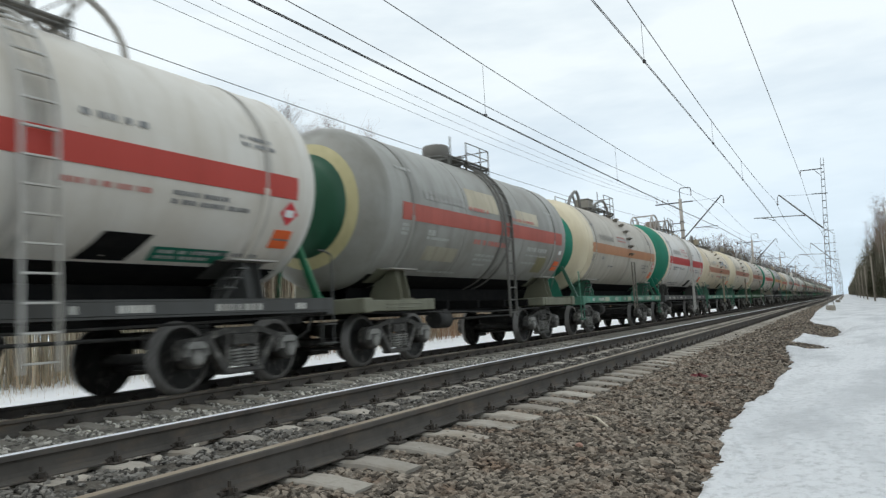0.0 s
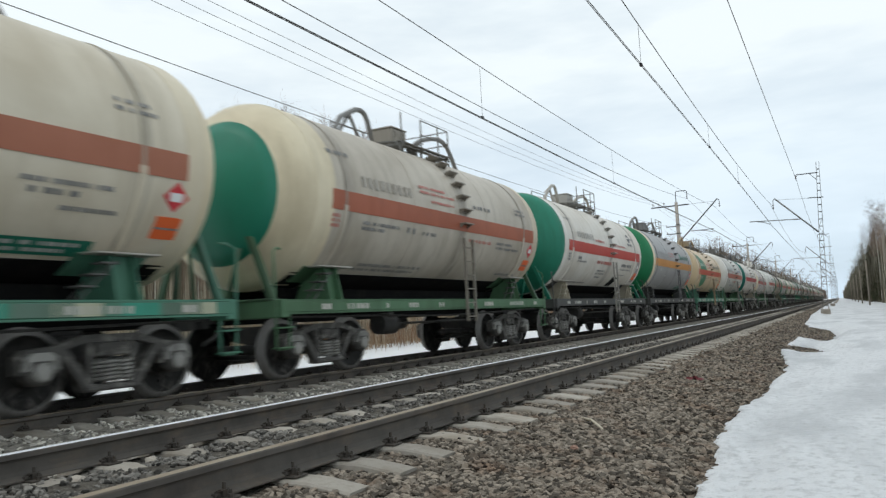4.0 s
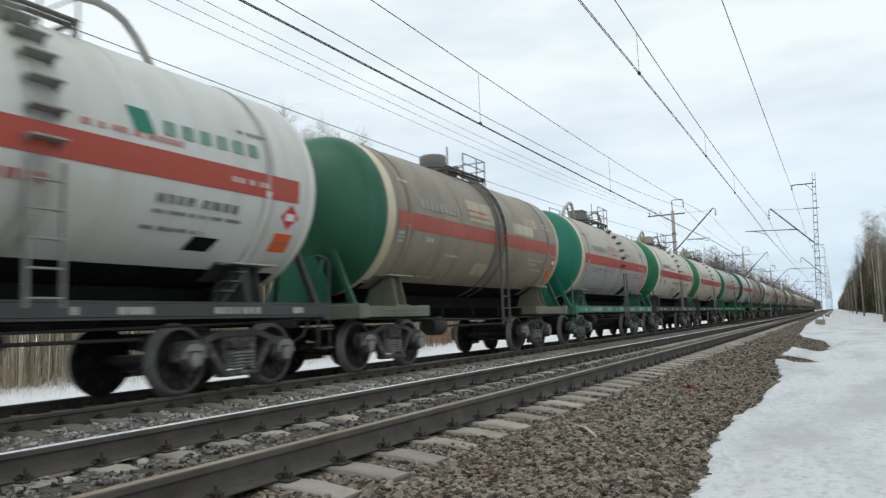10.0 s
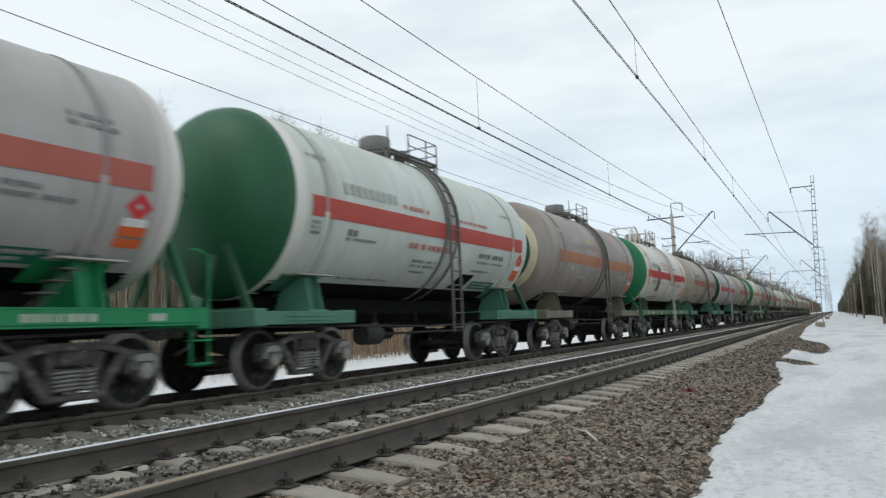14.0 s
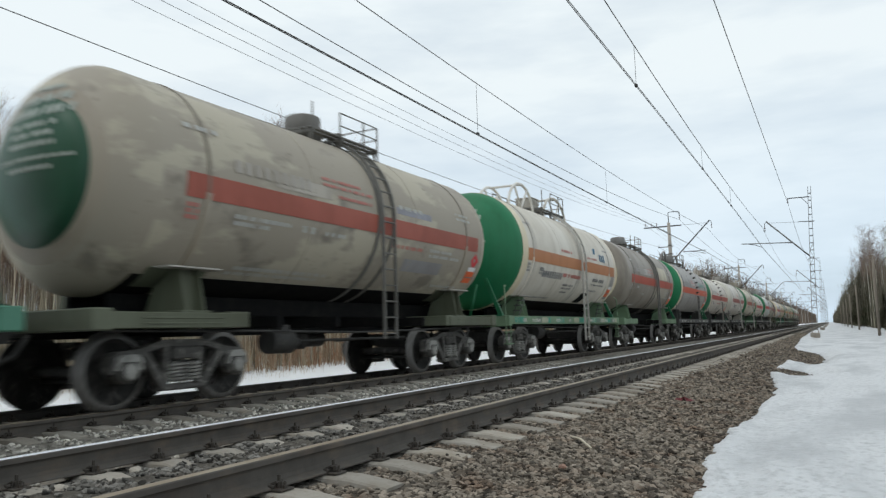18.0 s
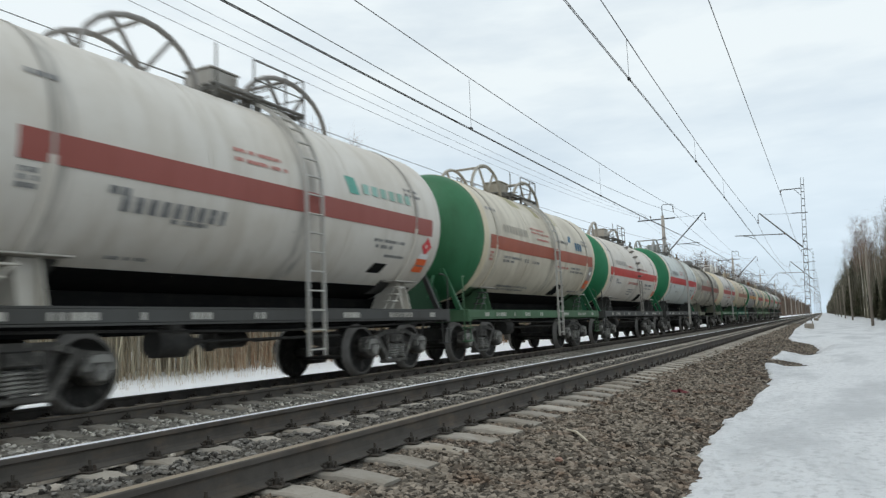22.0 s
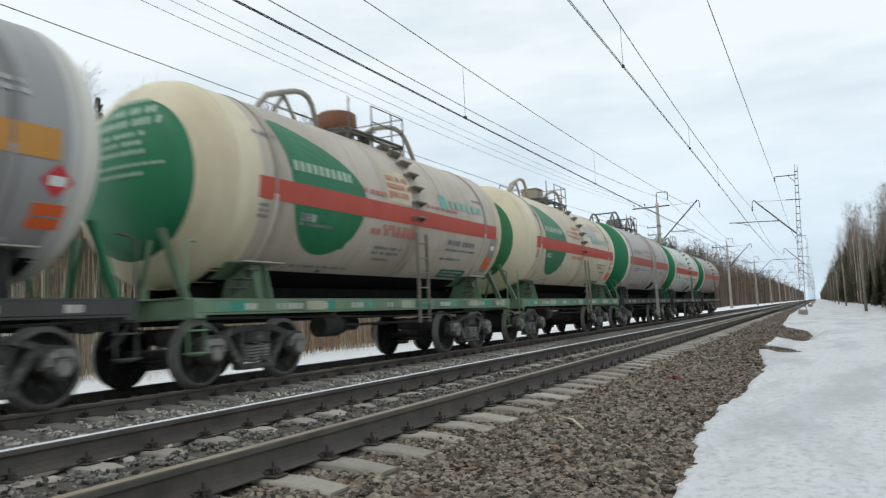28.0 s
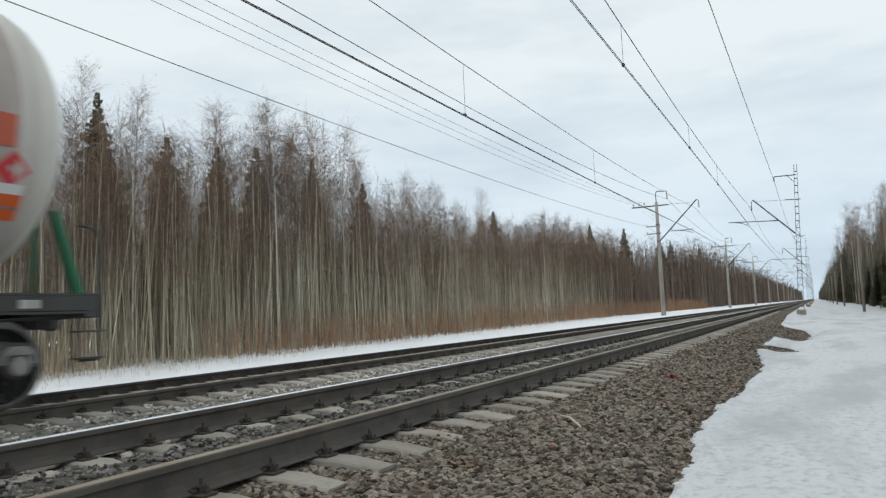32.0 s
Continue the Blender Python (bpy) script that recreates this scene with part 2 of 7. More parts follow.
# ---- geometry helpers ----
class Shape:
    """Collects faces of one mesh; every face has a material slot."""

    def __init__(self):
        self.v, self.f, self.s, self.smooth = [], [], [], []

    def add(self, verts, faces, slot=0, smooth=False):
        k = len(self.v)
        self.v.extend(verts)
        for face in faces:
            self.f.append([k + i for i in face])
            self.s.append(slot)
            self.smooth.append(smooth)
        return self

    def box(self, x0, x1, y0, y1, z0, z1, c=0.012, slot=0):
        """A box with chamfered edges."""
        c = min(c, (x1 - x0) * 0.3, (y1 - y0) * 0.3, (z1 - z0) * 0.3)
        lo, hi = (x0, y0, z0), (x1, y1, z1)
        ids, vs = {}, []
        for sx in (0, 1):
            for sy in (0, 1):
                for sz in (0, 1):
                    for axis in range(3):
                        p = []
                        for a, s in enumerate((sx, sy, sz)):
                            e = hi[a] if s else lo[a]
                            p.append(e if a == axis else e + (-c if s else c))
                        ids[sx, sy, sz, axis] = len(vs)
                        vs.append(tuple(p))
        fs = []
        for axis in range(3):
            u, w = [a for a in range(3) if a != axis]
            for s in (0, 1):
                ring = []
                for su, sw in ((0, 0), (1, 0), (1, 1), (0, 1)):
                    k = [0, 0, 0]
                    k[axis], k[u], k[w] = s, su, sw
                    ring.append(ids[(*k, axis)])
                fs.append(ring if (s == 1) == (axis != 1) else ring[::-1])
            for su in (0, 1):
                for sw in (0, 1):
                    a, b = [0, 0, 0], [0, 0, 0]
                    a[u], a[w], a[axis] = su, sw, 0
                    b[u], b[w], b[axis] = su, sw, 1
                    fs.append([ids[(*a, u)], ids[(*b, u)], ids[(*b, w)], ids[(*a, w)]])
        for sx in (0, 1):
            for sy in (0, 1):
                for sz in (0, 1):
                    fs.append([ids[sx, sy, sz, a] for a in range(3)])
        return self.add(vs, fs, slot)

    def lathe(self, profile, axis="y", n=24, center=(0, 0, 0), slot=0, smooth=True, cap=True):
        """A turned body: profile of (place along axis, radius)."""
        vs, fs = [], []
        for a, r in profile:
            for i in range(n):
                t = 2 * math.pi * i / n
                c, s = r * math.cos(t), r * math.sin(t)
                p = {"y": (c, a, s), "x": (a, c, s), "z": (c, s, a)}[axis]
                vs.append((p[0] + center[0], p[1] + center[1], p[2] + center[2]))
        for j in range(len(profile) - 1):
            for i in range(n):
                k = (i + 1) % n
                fs.append([j * n + i, j * n + k, (j + 1) * n + k, (j + 1) * n + i])
        self.add(vs, fs, slot, smooth)
        if cap:
            m = len(profile) - 1
            base = len(self.v) - len(vs)
            for ring in ([base + i for i in range(n)], [base + m * n + i for i in range(n)][::-1]):
                self.f.append(ring), self.s.append(slot), self.smooth.append(False)
        return self

    def tube(self, path, r, n=6, slot=0):
        """A round bar along a path of points; r may be one radius or one for each point."""
        path = [Vector(p) for p in path]
        rs = r if isinstance(r, (list, tuple)) else [r] * len(path)
        vs, fs = [], []
        side = None
        for i, p in enumerate(path):
            d = (path[min(i + 1, len(path) - 1)] - path[max(i - 1, 0)]).normalized()
            if side is None or abs(side.dot(d)) > 0.95:
                side = d.orthogonal()
            side = (side - d * side.dot(d)).normalized()
            up = d.cross(side)
            for k in range(n):
                t = 2 * math.pi * k / n
                vs.append(tuple(p + rs[i] * (math.cos(t) * side + math.sin(t) * up)))
        for i in range(len(path) - 1):
            for k in range(n):
                q = (k + 1) % n
                fs.append([i * n + k, i * n + q, (i + 1) * n + q, (i + 1) * n + k])
        fs.append(list(range(n))[::-1])
        fs.append([(len(path) - 1) * n + k for k in range(n)])
        return self.add(vs, fs, slot, n > 5)

    def prism(self, outline, y0, y1, axis="y", slot=0, smooth=False):
        """An outline of (x, z) pairs drawn out from y0 to y1 (or (y, z) along x, (x, y) along z)."""
        m = len(outline)
        place = {"y": lambda p, a: (p[0], a, p[1]), "x": lambda p, a: (a, p[0], p[1]), "z": lambda p, a: (p[0], p[1], a)}[axis]
        vs = [place(p, y0) for p in outline] + [place(p, y1) for p in outline]
        fs = [[i, (i + 1) % m, m + (i + 1) % m, m + i] for i in range(m)] + [list(range(m))[::-1], [m + i for i in range(m)]]
        return self.add(vs, fs, slot, smooth)

    def mesh(self, name):
        me = bpy.data.meshes.new(name)
        me.from_pydata(self.v, [], self.f)
        top = max(self.s) if self.s else 0
        for _ in range(top + 1):
            me.materials.append(None)
        me.polygons.foreach_set("material_index", self.s)
        me.polygons.foreach_set("use_smooth", self.smooth)
        bm = bmesh.new()
        bm.from_mesh(me)
        bmesh.ops.recalc_face_normals(bm, faces=bm.faces)
        bm.to_mesh(me)
        bm.free()
        return me


def place(name, me, mats, parent=None, at=(0, 0, 0), label=""):
    """One mesh object; its materials sit on the object, so that alike pieces share the mesh."""
    ob = new(name, me)
    for i, m in enumerate(mats if isinstance(mats, (list, tuple)) else [mats]):
        if i < len(ob.material_slots):
            ob.material_slots[i].link = "OBJECT"
            ob.material_slots[i].material = m
    ob.location = at
    if parent:
        ob.parent = parent
    if label:
        tagged(ob, label)
    return ob


CACHE = {}


def shared(key, make):
    """The mesh of that key, made on first use."""
    if key not in CACHE:
        CACHE[key] = make().mesh(key if isinstance(key, str) else key[0])
    return CACHE[key]


# ---- plan, in metres: the track runs along y, away from the camera; z = 0 is the top of the near rails ----
GAUGE = 1.593                     # between rail-head centres
NEAR_X = -2.993 - GAUGE / 2       # centre line of the near track
FAR_X = -2.993 - 4.983 - GAUGE / 2
FAR_Z = -0.152                    # top of the far track's rails
SLEEPER_STEP = 0.53
SNOW_EDGE = [(-40, -0.9), (3, -0.86), (4.4, -0.88), (5.0, -0.90), (5.6, -0.91), (6.26, -1.0), (7.27, -1.01), (8.27, -1.05), (9.0, -0.97), (9.7, -0.92), (11.3, -0.95), (12.5, -0.90),
             (13.6, -0.90), (15.2, -1.05), (16.6, -1.2), (19.5, -1.22), (24, -1.15), (30, -1.1), (34.8, -1.45), (45, -1.6), (53, -1.75), (75, -1.8), (400, -1.9), (3000, -1.9)]
BARE = [(-0.80, 18.6, 0.55, 1.0), (-0.85, 27.5, 0.62, 4.6)]      # bare gravel tongues in the snow: x, y, half widths


def snow_edge(y):
    return float(np.interp(y, [p[0] for p in SNOW_EDGE], [p[1] for p in SNOW_EDGE]))


def wobble(x, y, s, seed=0.0):
    return noise.noise(Vector((x * s, y * s, seed)))


def ballast_z(x, y):
    """Height of the gravel bed."""
    if abs(x - NEAR_X) < 0.9:
        z = -0.214 + 0.03 * wobble(x, y, 2.6, 8.0)
    elif x > NEAR_X:
        z = float(np.interp(x, [NEAR_X + 1.0, NEAR_X + 1.4, NEAR_X + 1.8, NEAR_X + 2.6, NEAR_X + 3.6], [-0.230, -0.252, -0.29, -0.37, -0.60]))
    elif x > FAR_X:
        z = float(np.interp(x, [FAR_X + 1.3, FAR_X + 2.4, NEAR_X - 1.4, NEAR_X - 1.2], [-0.345, -0.40, -0.31, -0.25]))
    else:
        z = float(np.interp(x, [FAR_X - 3.4, FAR_X - 2.3, FAR_X - 1.6, FAR_X - 1.3], [-1.2, -0.75, -0.45, -0.43]))
    return z + 0.018 * wobble(x, y, 1.3) + 0.012 * wobble(x, y, 4.5, 3.0)


def left_ground(x, y):
    """Snowy ground beyond the far track."""
    bank = float(np.interp(y, [0, 12, 28, 65, 120, 400], [-0.62, -0.60, -0.47, -0.22, -0.15, -0.1]))
    z = bank + float(np.interp(x, [-60, -24, -17, -12.5, -11.0, -10.6], [-0.1, 0.0, -0.06, 0.02, -0.02, -0.1]))
    return z + 0.07 * wobble(x, y, 0.5, 7.0) + 0.03 * wobble(x, y, 2.0, 9.0)


def snow_z(x, y):
    """Height of the snow on the near side: a thin sheet with a crumbling lip that lies on the gravel."""
    e = snow_edge(y) + 0.05 * wobble(x, y, 2.3, 5.0) + 0.03 * wobble(x, y, 7.0, 6.0)
    d = x - e
    for bx, by, wx, wy in BARE:
        r = math.hypot((x - bx) / wx, (y - by) / wy) + 0.28 * wobble(x, y, 1.2, 4.0) + 0.1 * wobble(x, y, 5.0, 4.0)
        d = min(d, (r - 1.0) * wx)
    base = float(np.interp(x, [-2.5, -1.0, 0.5, 3.0, 8.0, 60], [-0.42, -0.40, -0.36, -0.34, -0.30, 0.3])) + 0.02 * wobble(x, y, 0.6, 1.0) + 0.012 * wobble(x, y, 2.2, 2.0)
    if d < 0:
        return ballast_z(max(x, -1.9), y) - 0.06 + max(d, -1) * 0.12
    lip = ballast_z(x, y) + 0.055 * min(1.0, math.sqrt(d / 0.14)) - 0.05 * max(0.0, 1 - d / 0.02)
    k = min(1.0, d / 0.5)
    return lip * (1 - k) + max(lip, base) * k if x < 0.0 else base * k + lip * (1 - k)


def sheet(xs, ys, height):
    s = Shape()
    nx = len(xs)
    s.add([(x, y, height(x, y)) for y in ys for x in xs],
          [[j * nx + i, j * nx + i + 1, (j + 1) * nx + i + 1, (j + 1) * nx + i] for j in range(len(ys) - 1) for i in range(nx - 1)], 0, True)
    return s


def steps(*runs):
    """Places along a line: runs of (start, stop, step)."""
    out = []
    for a, b, d in runs:
        out += list(np.arange(a, b, d))
    return [float(v) for v in out] + [runs[-1][1]]


def ground_z(x, y):
    """The one sheet of ground, snow-covered, that reaches the horizon."""
    if x > -1.95:
        return snow_z(x, y)
    if x > -10.6:
        return min(ballast_z(x, y) - 0.3, -0.7)
    return left_ground(x, y)


_ground = sheet(steps((-900, -120, 60), (-120, -30, 6), (-30, -12, 0.8), (-12, -10, 0.25), (-10, -2.2, 1.6), (-2.0, 0.6, 0.035), (0.6, 4, 0.2), (4, 20, 2), (20, 120, 20), (120, 900, 65)),
                         steps((-80, 0, 8), (0, 3, 0.5), (3, 14, 0.05), (14, 36, 0.12), (36, 80, 0.8), (80, 200, 8), (200, 3000, 100)), ground_z)
_ground.s = [1 if _ground.v[f[0]][0] < -9.5 else 0 for f in _ground.f]
ground = place("ground", _ground.mesh("ground"), [SNOW, CLEAN_SNOW])
tagged(ground, "old grey-white spring snow over flat ground beside the railway", "ground", kind="structure")
_bed = sheet(steps((FAR_X - 3.4, FAR_X + 1.3, 0.25), (FAR_X + 1.3, NEAR_X + 1.2, 0.16), (NEAR_X + 1.2, NEAR_X + 3.6, 0.05)),
                                 steps((-30, 2, 2), (2, 14, 0.07), (14, 40, 0.25), (40, 100, 2), (100, 3000, 60)), ballast_z)
_bed.s = [2 if _bed.v[f[0]][0] < NEAR_X - 0.85 else 1 if _bed.v[f[0]][0] < NEAR_X + 0.85 else 0 for f in _bed.f]
bed = place("ballast_bed", _bed.mesh("ballast_bed"), [GRAVEL, GRAVEL_GREY, GRAVEL_PALE])
tagged(bed, "brown-grey crushed stone ballast under two railway tracks", "ballast", kind="structure")


# ---- tracks ----
def rail_shape():
    """The rail's outline (x, z) with its top at 0; the crown is slot 1."""
    half = [(0.075, -0.18), (0.075, -0.171), (0.055, -0.162), (0.016, -0.148), (0.009, -0.125), (0.009, -0.062), (0.014, -0.05), (0.037, -0.041), (0.0365, -0.015), (0.032, -0.006), (0.02, -0.0015)]
    return half


def rail(x, z, crown, name, parent, web):
    half = rail_shape()
    right = half
    left = [(-a, b) for a, b in half[::-1]]
    ys = [-30, 0, 6, 14, 30, 60, 120, 260, 600, 1500]
    s = Shape()
    loop = right + left
    m = len(loop)
    vs = [(a, y, b) for y in ys for a, b in loop]
    for j in range(len(ys) - 1):
        for i in range(m):
            k = (i + 1) % m
            f = [[j * m + i, j * m + k, (j + 1) * m + k, (j + 1) * m + i]]
            s.f += f
            s.s.append(1 if i in (9, 10, 11) else 0)
            s.smooth.append(i in (8, 9, 10, 11, 12))
    s.v = vs
    return place(name, shared("rail", lambda: s), [web, crown], parent, (x, 0, z))


def sleeper():
    """A concrete sleeper, 2.7 m long, lower in the middle and towards its ends."""
    top = [(-1.35, -0.245), (-1.05, -0.205), (-0.55, -0.2), (-0.35, -0.245), (0.35, -0.245), (0.55, -0.2), (1.05, -0.205), (1.35, -0.245)]
    s = Shape()
    vs = []
    for x, z in top:
        vs += [(x, -0.15, z - 0.17), (x, -0.105, z - 0.012), (x, -0.09, z), (x, 0.09, z), (x, 0.105, z - 0.012), (x, 0.15, z - 0.17)]
    fs = [[6 * i + k, 6 * i + k + 1, 6 * i + 7 + k, 6 * i + 6 + k] for i in range(7) for k in range(5)]
    fs += [[0, 1, 2, 3, 4, 5], [42 + k for k in range(6)][::-1]]
    return s.add(vs, fs)


def fastening():
    """Base plate end, low clip shoulders and one tall bolt with its nut on the outer side of a rail foot."""
    s = Shape()
    s.box(0.02, 0.175, -0.07, 0.07, -0.20, -0.184, 0.005)
    for y in (-0.048, 0.048):
        s.box(0.05, 0.095, y - 0.02, y + 0.02, -0.184, -0.158, 0.006)
    s.tube([(0.06, -0.035, -0.16), (0.1, -0.03, -0.142), (0.1, 0.03, -0.142), (0.06, 0.035, -0.16)], 0.011, 5)
    s.lathe([(-0.184, 0.024), (-0.138, 0.024), (-0.136, 0.013), (-0.095, 0.013)], "z", 6, (0.1, 0.0, 0), smooth=False)
    s.lathe([(-0.19, 0.02), (-0.162, 0.02), (-0.16, 0.011), (-0.135, 0.011)], "z", 6, (0.152, 0.0, 0), smooth=False)
    return s


def track(name, x, z, crowns, first, label, sunk=0.0, web=RAIL_SIDE):
    tr = tagged(new(name), label, "railway track", "two parallel railway tracks")
    tr.location = (x, 0, z)
    for side, crown in zip((1, -1), crowns):
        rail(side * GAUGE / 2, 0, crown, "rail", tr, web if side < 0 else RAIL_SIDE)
    sl, fa = shared("sleeper", sleeper), shared("fastening", fastening)
    rest = Shape()
    k = 0
    y = first
    rnd = random.Random(int(abs(x) * 100))
    while y < 330:
        dy = rnd.uniform(-0.015, 0.015)
        if k < 125:
            ob = place("sleeper", sl, CONCRETE, tr, (0, y + dy, sunk))
            ob.rotation_euler[2] = rnd.uniform(-0.012, 0.012)
            for side in (1, -1):
                fs = place("fastening", fa, FASTENER, ob, (side * GAUGE / 2, 0, -0.034))
                fs.scale = (0.85, 0.85, 0.83)
        else:
            rest.box(-1.3, 1.3, y - 0.1, y + 0.1, -0.35, -0.238, 0.02)
        y += SLEEPER_STEP
        k += 1
    tagged(place("far_sleepers", rest.mesh("far_sleepers"), CONCRETE, tr), kind="stuff")
    return tr


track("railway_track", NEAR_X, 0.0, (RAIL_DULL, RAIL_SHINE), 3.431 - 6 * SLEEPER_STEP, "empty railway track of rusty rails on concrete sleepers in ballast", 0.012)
track("railway_track", FAR_X, FAR_Z, (RAIL_DULL, RAIL_SHINE), 5.468 - 10 * SLEEPER_STEP, "railway track of worn rails on concrete sleepers under the train", 0.062, RAIL_SHADED)


def stones():
    """Loose crushed stones on the bed, thick near the camera."""
    rnd = np.random.RandomState(4)
    base = []
    for k in range(10):
        bm = bmesh.new()
        bmesh.ops.create_icosphere(bm, subdivisions=1, radius=1.0)
        v = np.array([x.co[:] for x in bm.verts])
        f = np.array([[q.index for q in p.verts] for p in bm.faces])
        bm.free()
        for _ in range(6):
            d = rnd.normal(size=3)
            d /= np.linalg.norm(d)
            h = rnd.uniform(0.45, 0.8)
            over = np.maximum(v @ d - h, 0)
            v = v - over[:, None] * d
        base.append((v, f))
    vs, fs, k, slots = [], [], 0, []

    def scatter(n, x0, x1, y0, y1, size, power, slot=0, bare=None):
        nonlocal k
        for _ in range(n):
            y = y0 + (y1 - y0) * rnd.rand() ** power
            x = rnd.uniform(x0, x1)
            if x > snow_edge(y) + 0.15 and not any(((x - b[0]) / b[2]) ** 2 + ((y - b[1]) / b[3]) ** 2 < 1 for b in BARE):
                continue
            if bare is not None and abs((y - bare + SLEEPER_STEP / 2) % SLEEPER_STEP - SLEEPER_STEP / 2) < 0.12 and rnd.rand() < 0.9:
                continue
            v, f = base[rnd.randint(10)]
            r = size * rnd.uniform(0.55, 1.5)
            turn, tx, ty = rnd.uniform(0, 6.283), rnd.normal() * 0.35, rnd.normal() * 0.35
            rot = np.array(Euler((tx, ty, turn)).to_matrix())
            p = (v * ([1.4, 1.0, 0.62] if slot == 0 else [1.3, 1.0, 0.8])) @ rot.T * r + [x, y, ballast_z(x, y) + r * (0.15 if slot == 0 else 0.35)]
            vs.append(p)
            fs.append(f + k)
            slots.extend([slot] * len(f))
            k += len(p)

    first = 3.431 - 6 * SLEEPER_STEP
    scatter(19000, NEAR_X + 1.4, -0.75, 3.0, 13, 0.023, 1.5)
    scatter(5500, NEAR_X + 0.9, NEAR_X + 1.4, 2.5, 16, 0.022, 1.3, 0, first)
    scatter(9000, NEAR_X + 0.95, -0.3, 12, 34, 0.027, 1.3)
    scatter(7000, NEAR_X + 1.2, -1.1, 32, 75, 0.034, 1.2)
    scatter(12000, NEAR_X - 0.7, NEAR_X + 0.75, 2.0, 20, 0.0195, 1.4, 1, first)
    scatter(11000, FAR_X + 0.9, NEAR_X - 0.9, 3.0, 22, 0.024, 1.2, 2, 5.468 - 10 * SLEEPER_STEP)
    v, f = np.concatenate(vs), np.concatenate(fs)
    me = bpy.data.meshes.new("loose_stones")
    me.from_pydata(v.tolist(), [], f.tolist())
    for _ in range(3):
        me.materials.append(None)
    me.polygons.foreach_set("material_index", slots)
    return me


tagged(place("loose_stones", stones(), [STONE, STONE_GREY, STONE_PALE]), "loose crushed ballast stones, brown and grey", "gravel", kind="stuff")


# ---- tank wagons; wagon space: y runs back along the train, x to the camera's side, z = 0 on the rail top ----
TANK_R, TANK_Z = 1.6, 3.05
CYL = 4.72                # length of the cylinder before the wagon's middle
REAR = {"hook": 0.18, "ring": 0.18, "rail": 0.1}      # how much farther it reaches behind, by the kind of guard
PITCH = 12.02             # wagon length between coupling faces
WHEEL_R = 0.4785


def on_tank(theta, y, lift=0.0):
    return ((TANK_R + lift) * math.cos(theta), y, TANK_Z + (TANK_R + lift) * math.sin(theta))


def wrap(t0, t1, y0, y1, lift=0.005, side=1, n=None, thick=True):
    """A thin curved plate on the tank's side between two angles (degrees from the horizontal)."""
    s = Shape()
    n = n or max(2, int(abs(t1 - t0) / 5))
    vs = []
    for i in range(n + 1):
        t = radians(t0 + (t1 - t0) * i / n)
        for y in (y0, y1):
            x, yy, z = on_tank(t, y, lift)
            vs.append((side * x, yy, z))
    s.add(vs, [[2 * i, 2 * i + 1, 2 * i + 3, 2 * i + 2] for i in range(n)], 0, True)
    if thick:
        fs, m = [], len(vs)
        for i in range(n + 1):
            t = radians(t0 + (t1 - t0) * i / n)
            for y in (y0, y1):
                x, yy, z = on_tank(t, y, -0.004)
                vs.append((side * x, yy, z))
        fs += [[0, 1, m + 1, m], [2 * n, 2 * n + 1, m + 2 * n + 1, m + 2 * n]]
        fs += [[2 * i, 2 * i + 2, m + 2 * i + 2, m + 2 * i] for i in range(n)] + [[2 * i + 1, 2 * i + 3, m + 2 * i + 3, m + 2 * i + 1] for i in range(n)]
        s.add(vs, fs, 0, False)
    return s


DOME = [(0.0, 1.0), (0.10, 0.995), (0.22, 0.975), (0.36, 0.93), (0.50, 0.86), (0.64, 0.75), (0.76, 0.62), (0.86, 0.47), (0.94, 0.31), (0.985, 0.15), (1.0, 0.02)]
DOME_DEPTH = 0.78


def barrel(rear):
    prof = []
    for y in np.linspace(-CYL, CYL + rear, 13):
        prof.append((float(y), TANK_R))
    return Shape().lathe(prof, "y", 56, (0, 0, TANK_Z), cap=False)


def dome(end, first, last, rear, lift=0.0):
    """A zone of a dished end, from ring to ring of its outline."""
    far = CYL + (rear if end > 0 else 0.0)
    prof = [(end * (far + a * DOME_DEPTH + lift), r * TANK_R) for a, r in DOME[first:last + 1]]
    if lift:
        prof = [(prof[0][0] - end * (lift + 0.003), prof[0][1])] + prof
    return Shape().lathe(prof, "y", 56, (0, 0, TANK_Z), cap=False)


def ring(y, width, lift):
    """A band right round the tank."""
    h, r = width / 2, TANK_R + lift
    s = Shape().lathe([(y - h, r), (y + h, r)], "y", 56, (0, 0, TANK_Z), cap=False)
    for e in (-h, h):
        s.lathe([(y + e, TANK_R - 0.01), (y + e, r)], "y", 56, (0, 0, TANK_Z), smooth=False, cap=False)
    return s


def saddle(y, side):
    """A bracket that carries the tank at its end: two plates that rise to the shell, with a web between."""
    s = Shape()
    for dy in (-0.17, 0.145):
        s.prism([(side * 0.55, 1.2), (side * 1.34, 1.2), (side * 1.27, 1.5), (side * 1.2, 1.80), (side * 1.08, 1.80), (side * 0.85, 1.62), (side * 0.7, 1.56)], y + dy, y + dy + 0.025)
    s.prism([(side * 1.14, 1.2), (side * 1.18, 1.2), (side * 1.12, 1.78), (side * 1.08, 1.78)], y - 0.15, y + 0.15)
    s.box(min(side * 0.6, side * 1.36), max(side * 0.6, side * 1.36), y - 0.26, y + 0.26, 1.2, 1.235, 0.006)
    return s


def saddle_ledge(side):
    """The flat lip on which the tank's pad rests."""
    a, b = sorted((side * 1.06, side * 1.34))
    return Shape().box(a, b, -0.46, 0.46, 1.79, 1.815, 0.006)


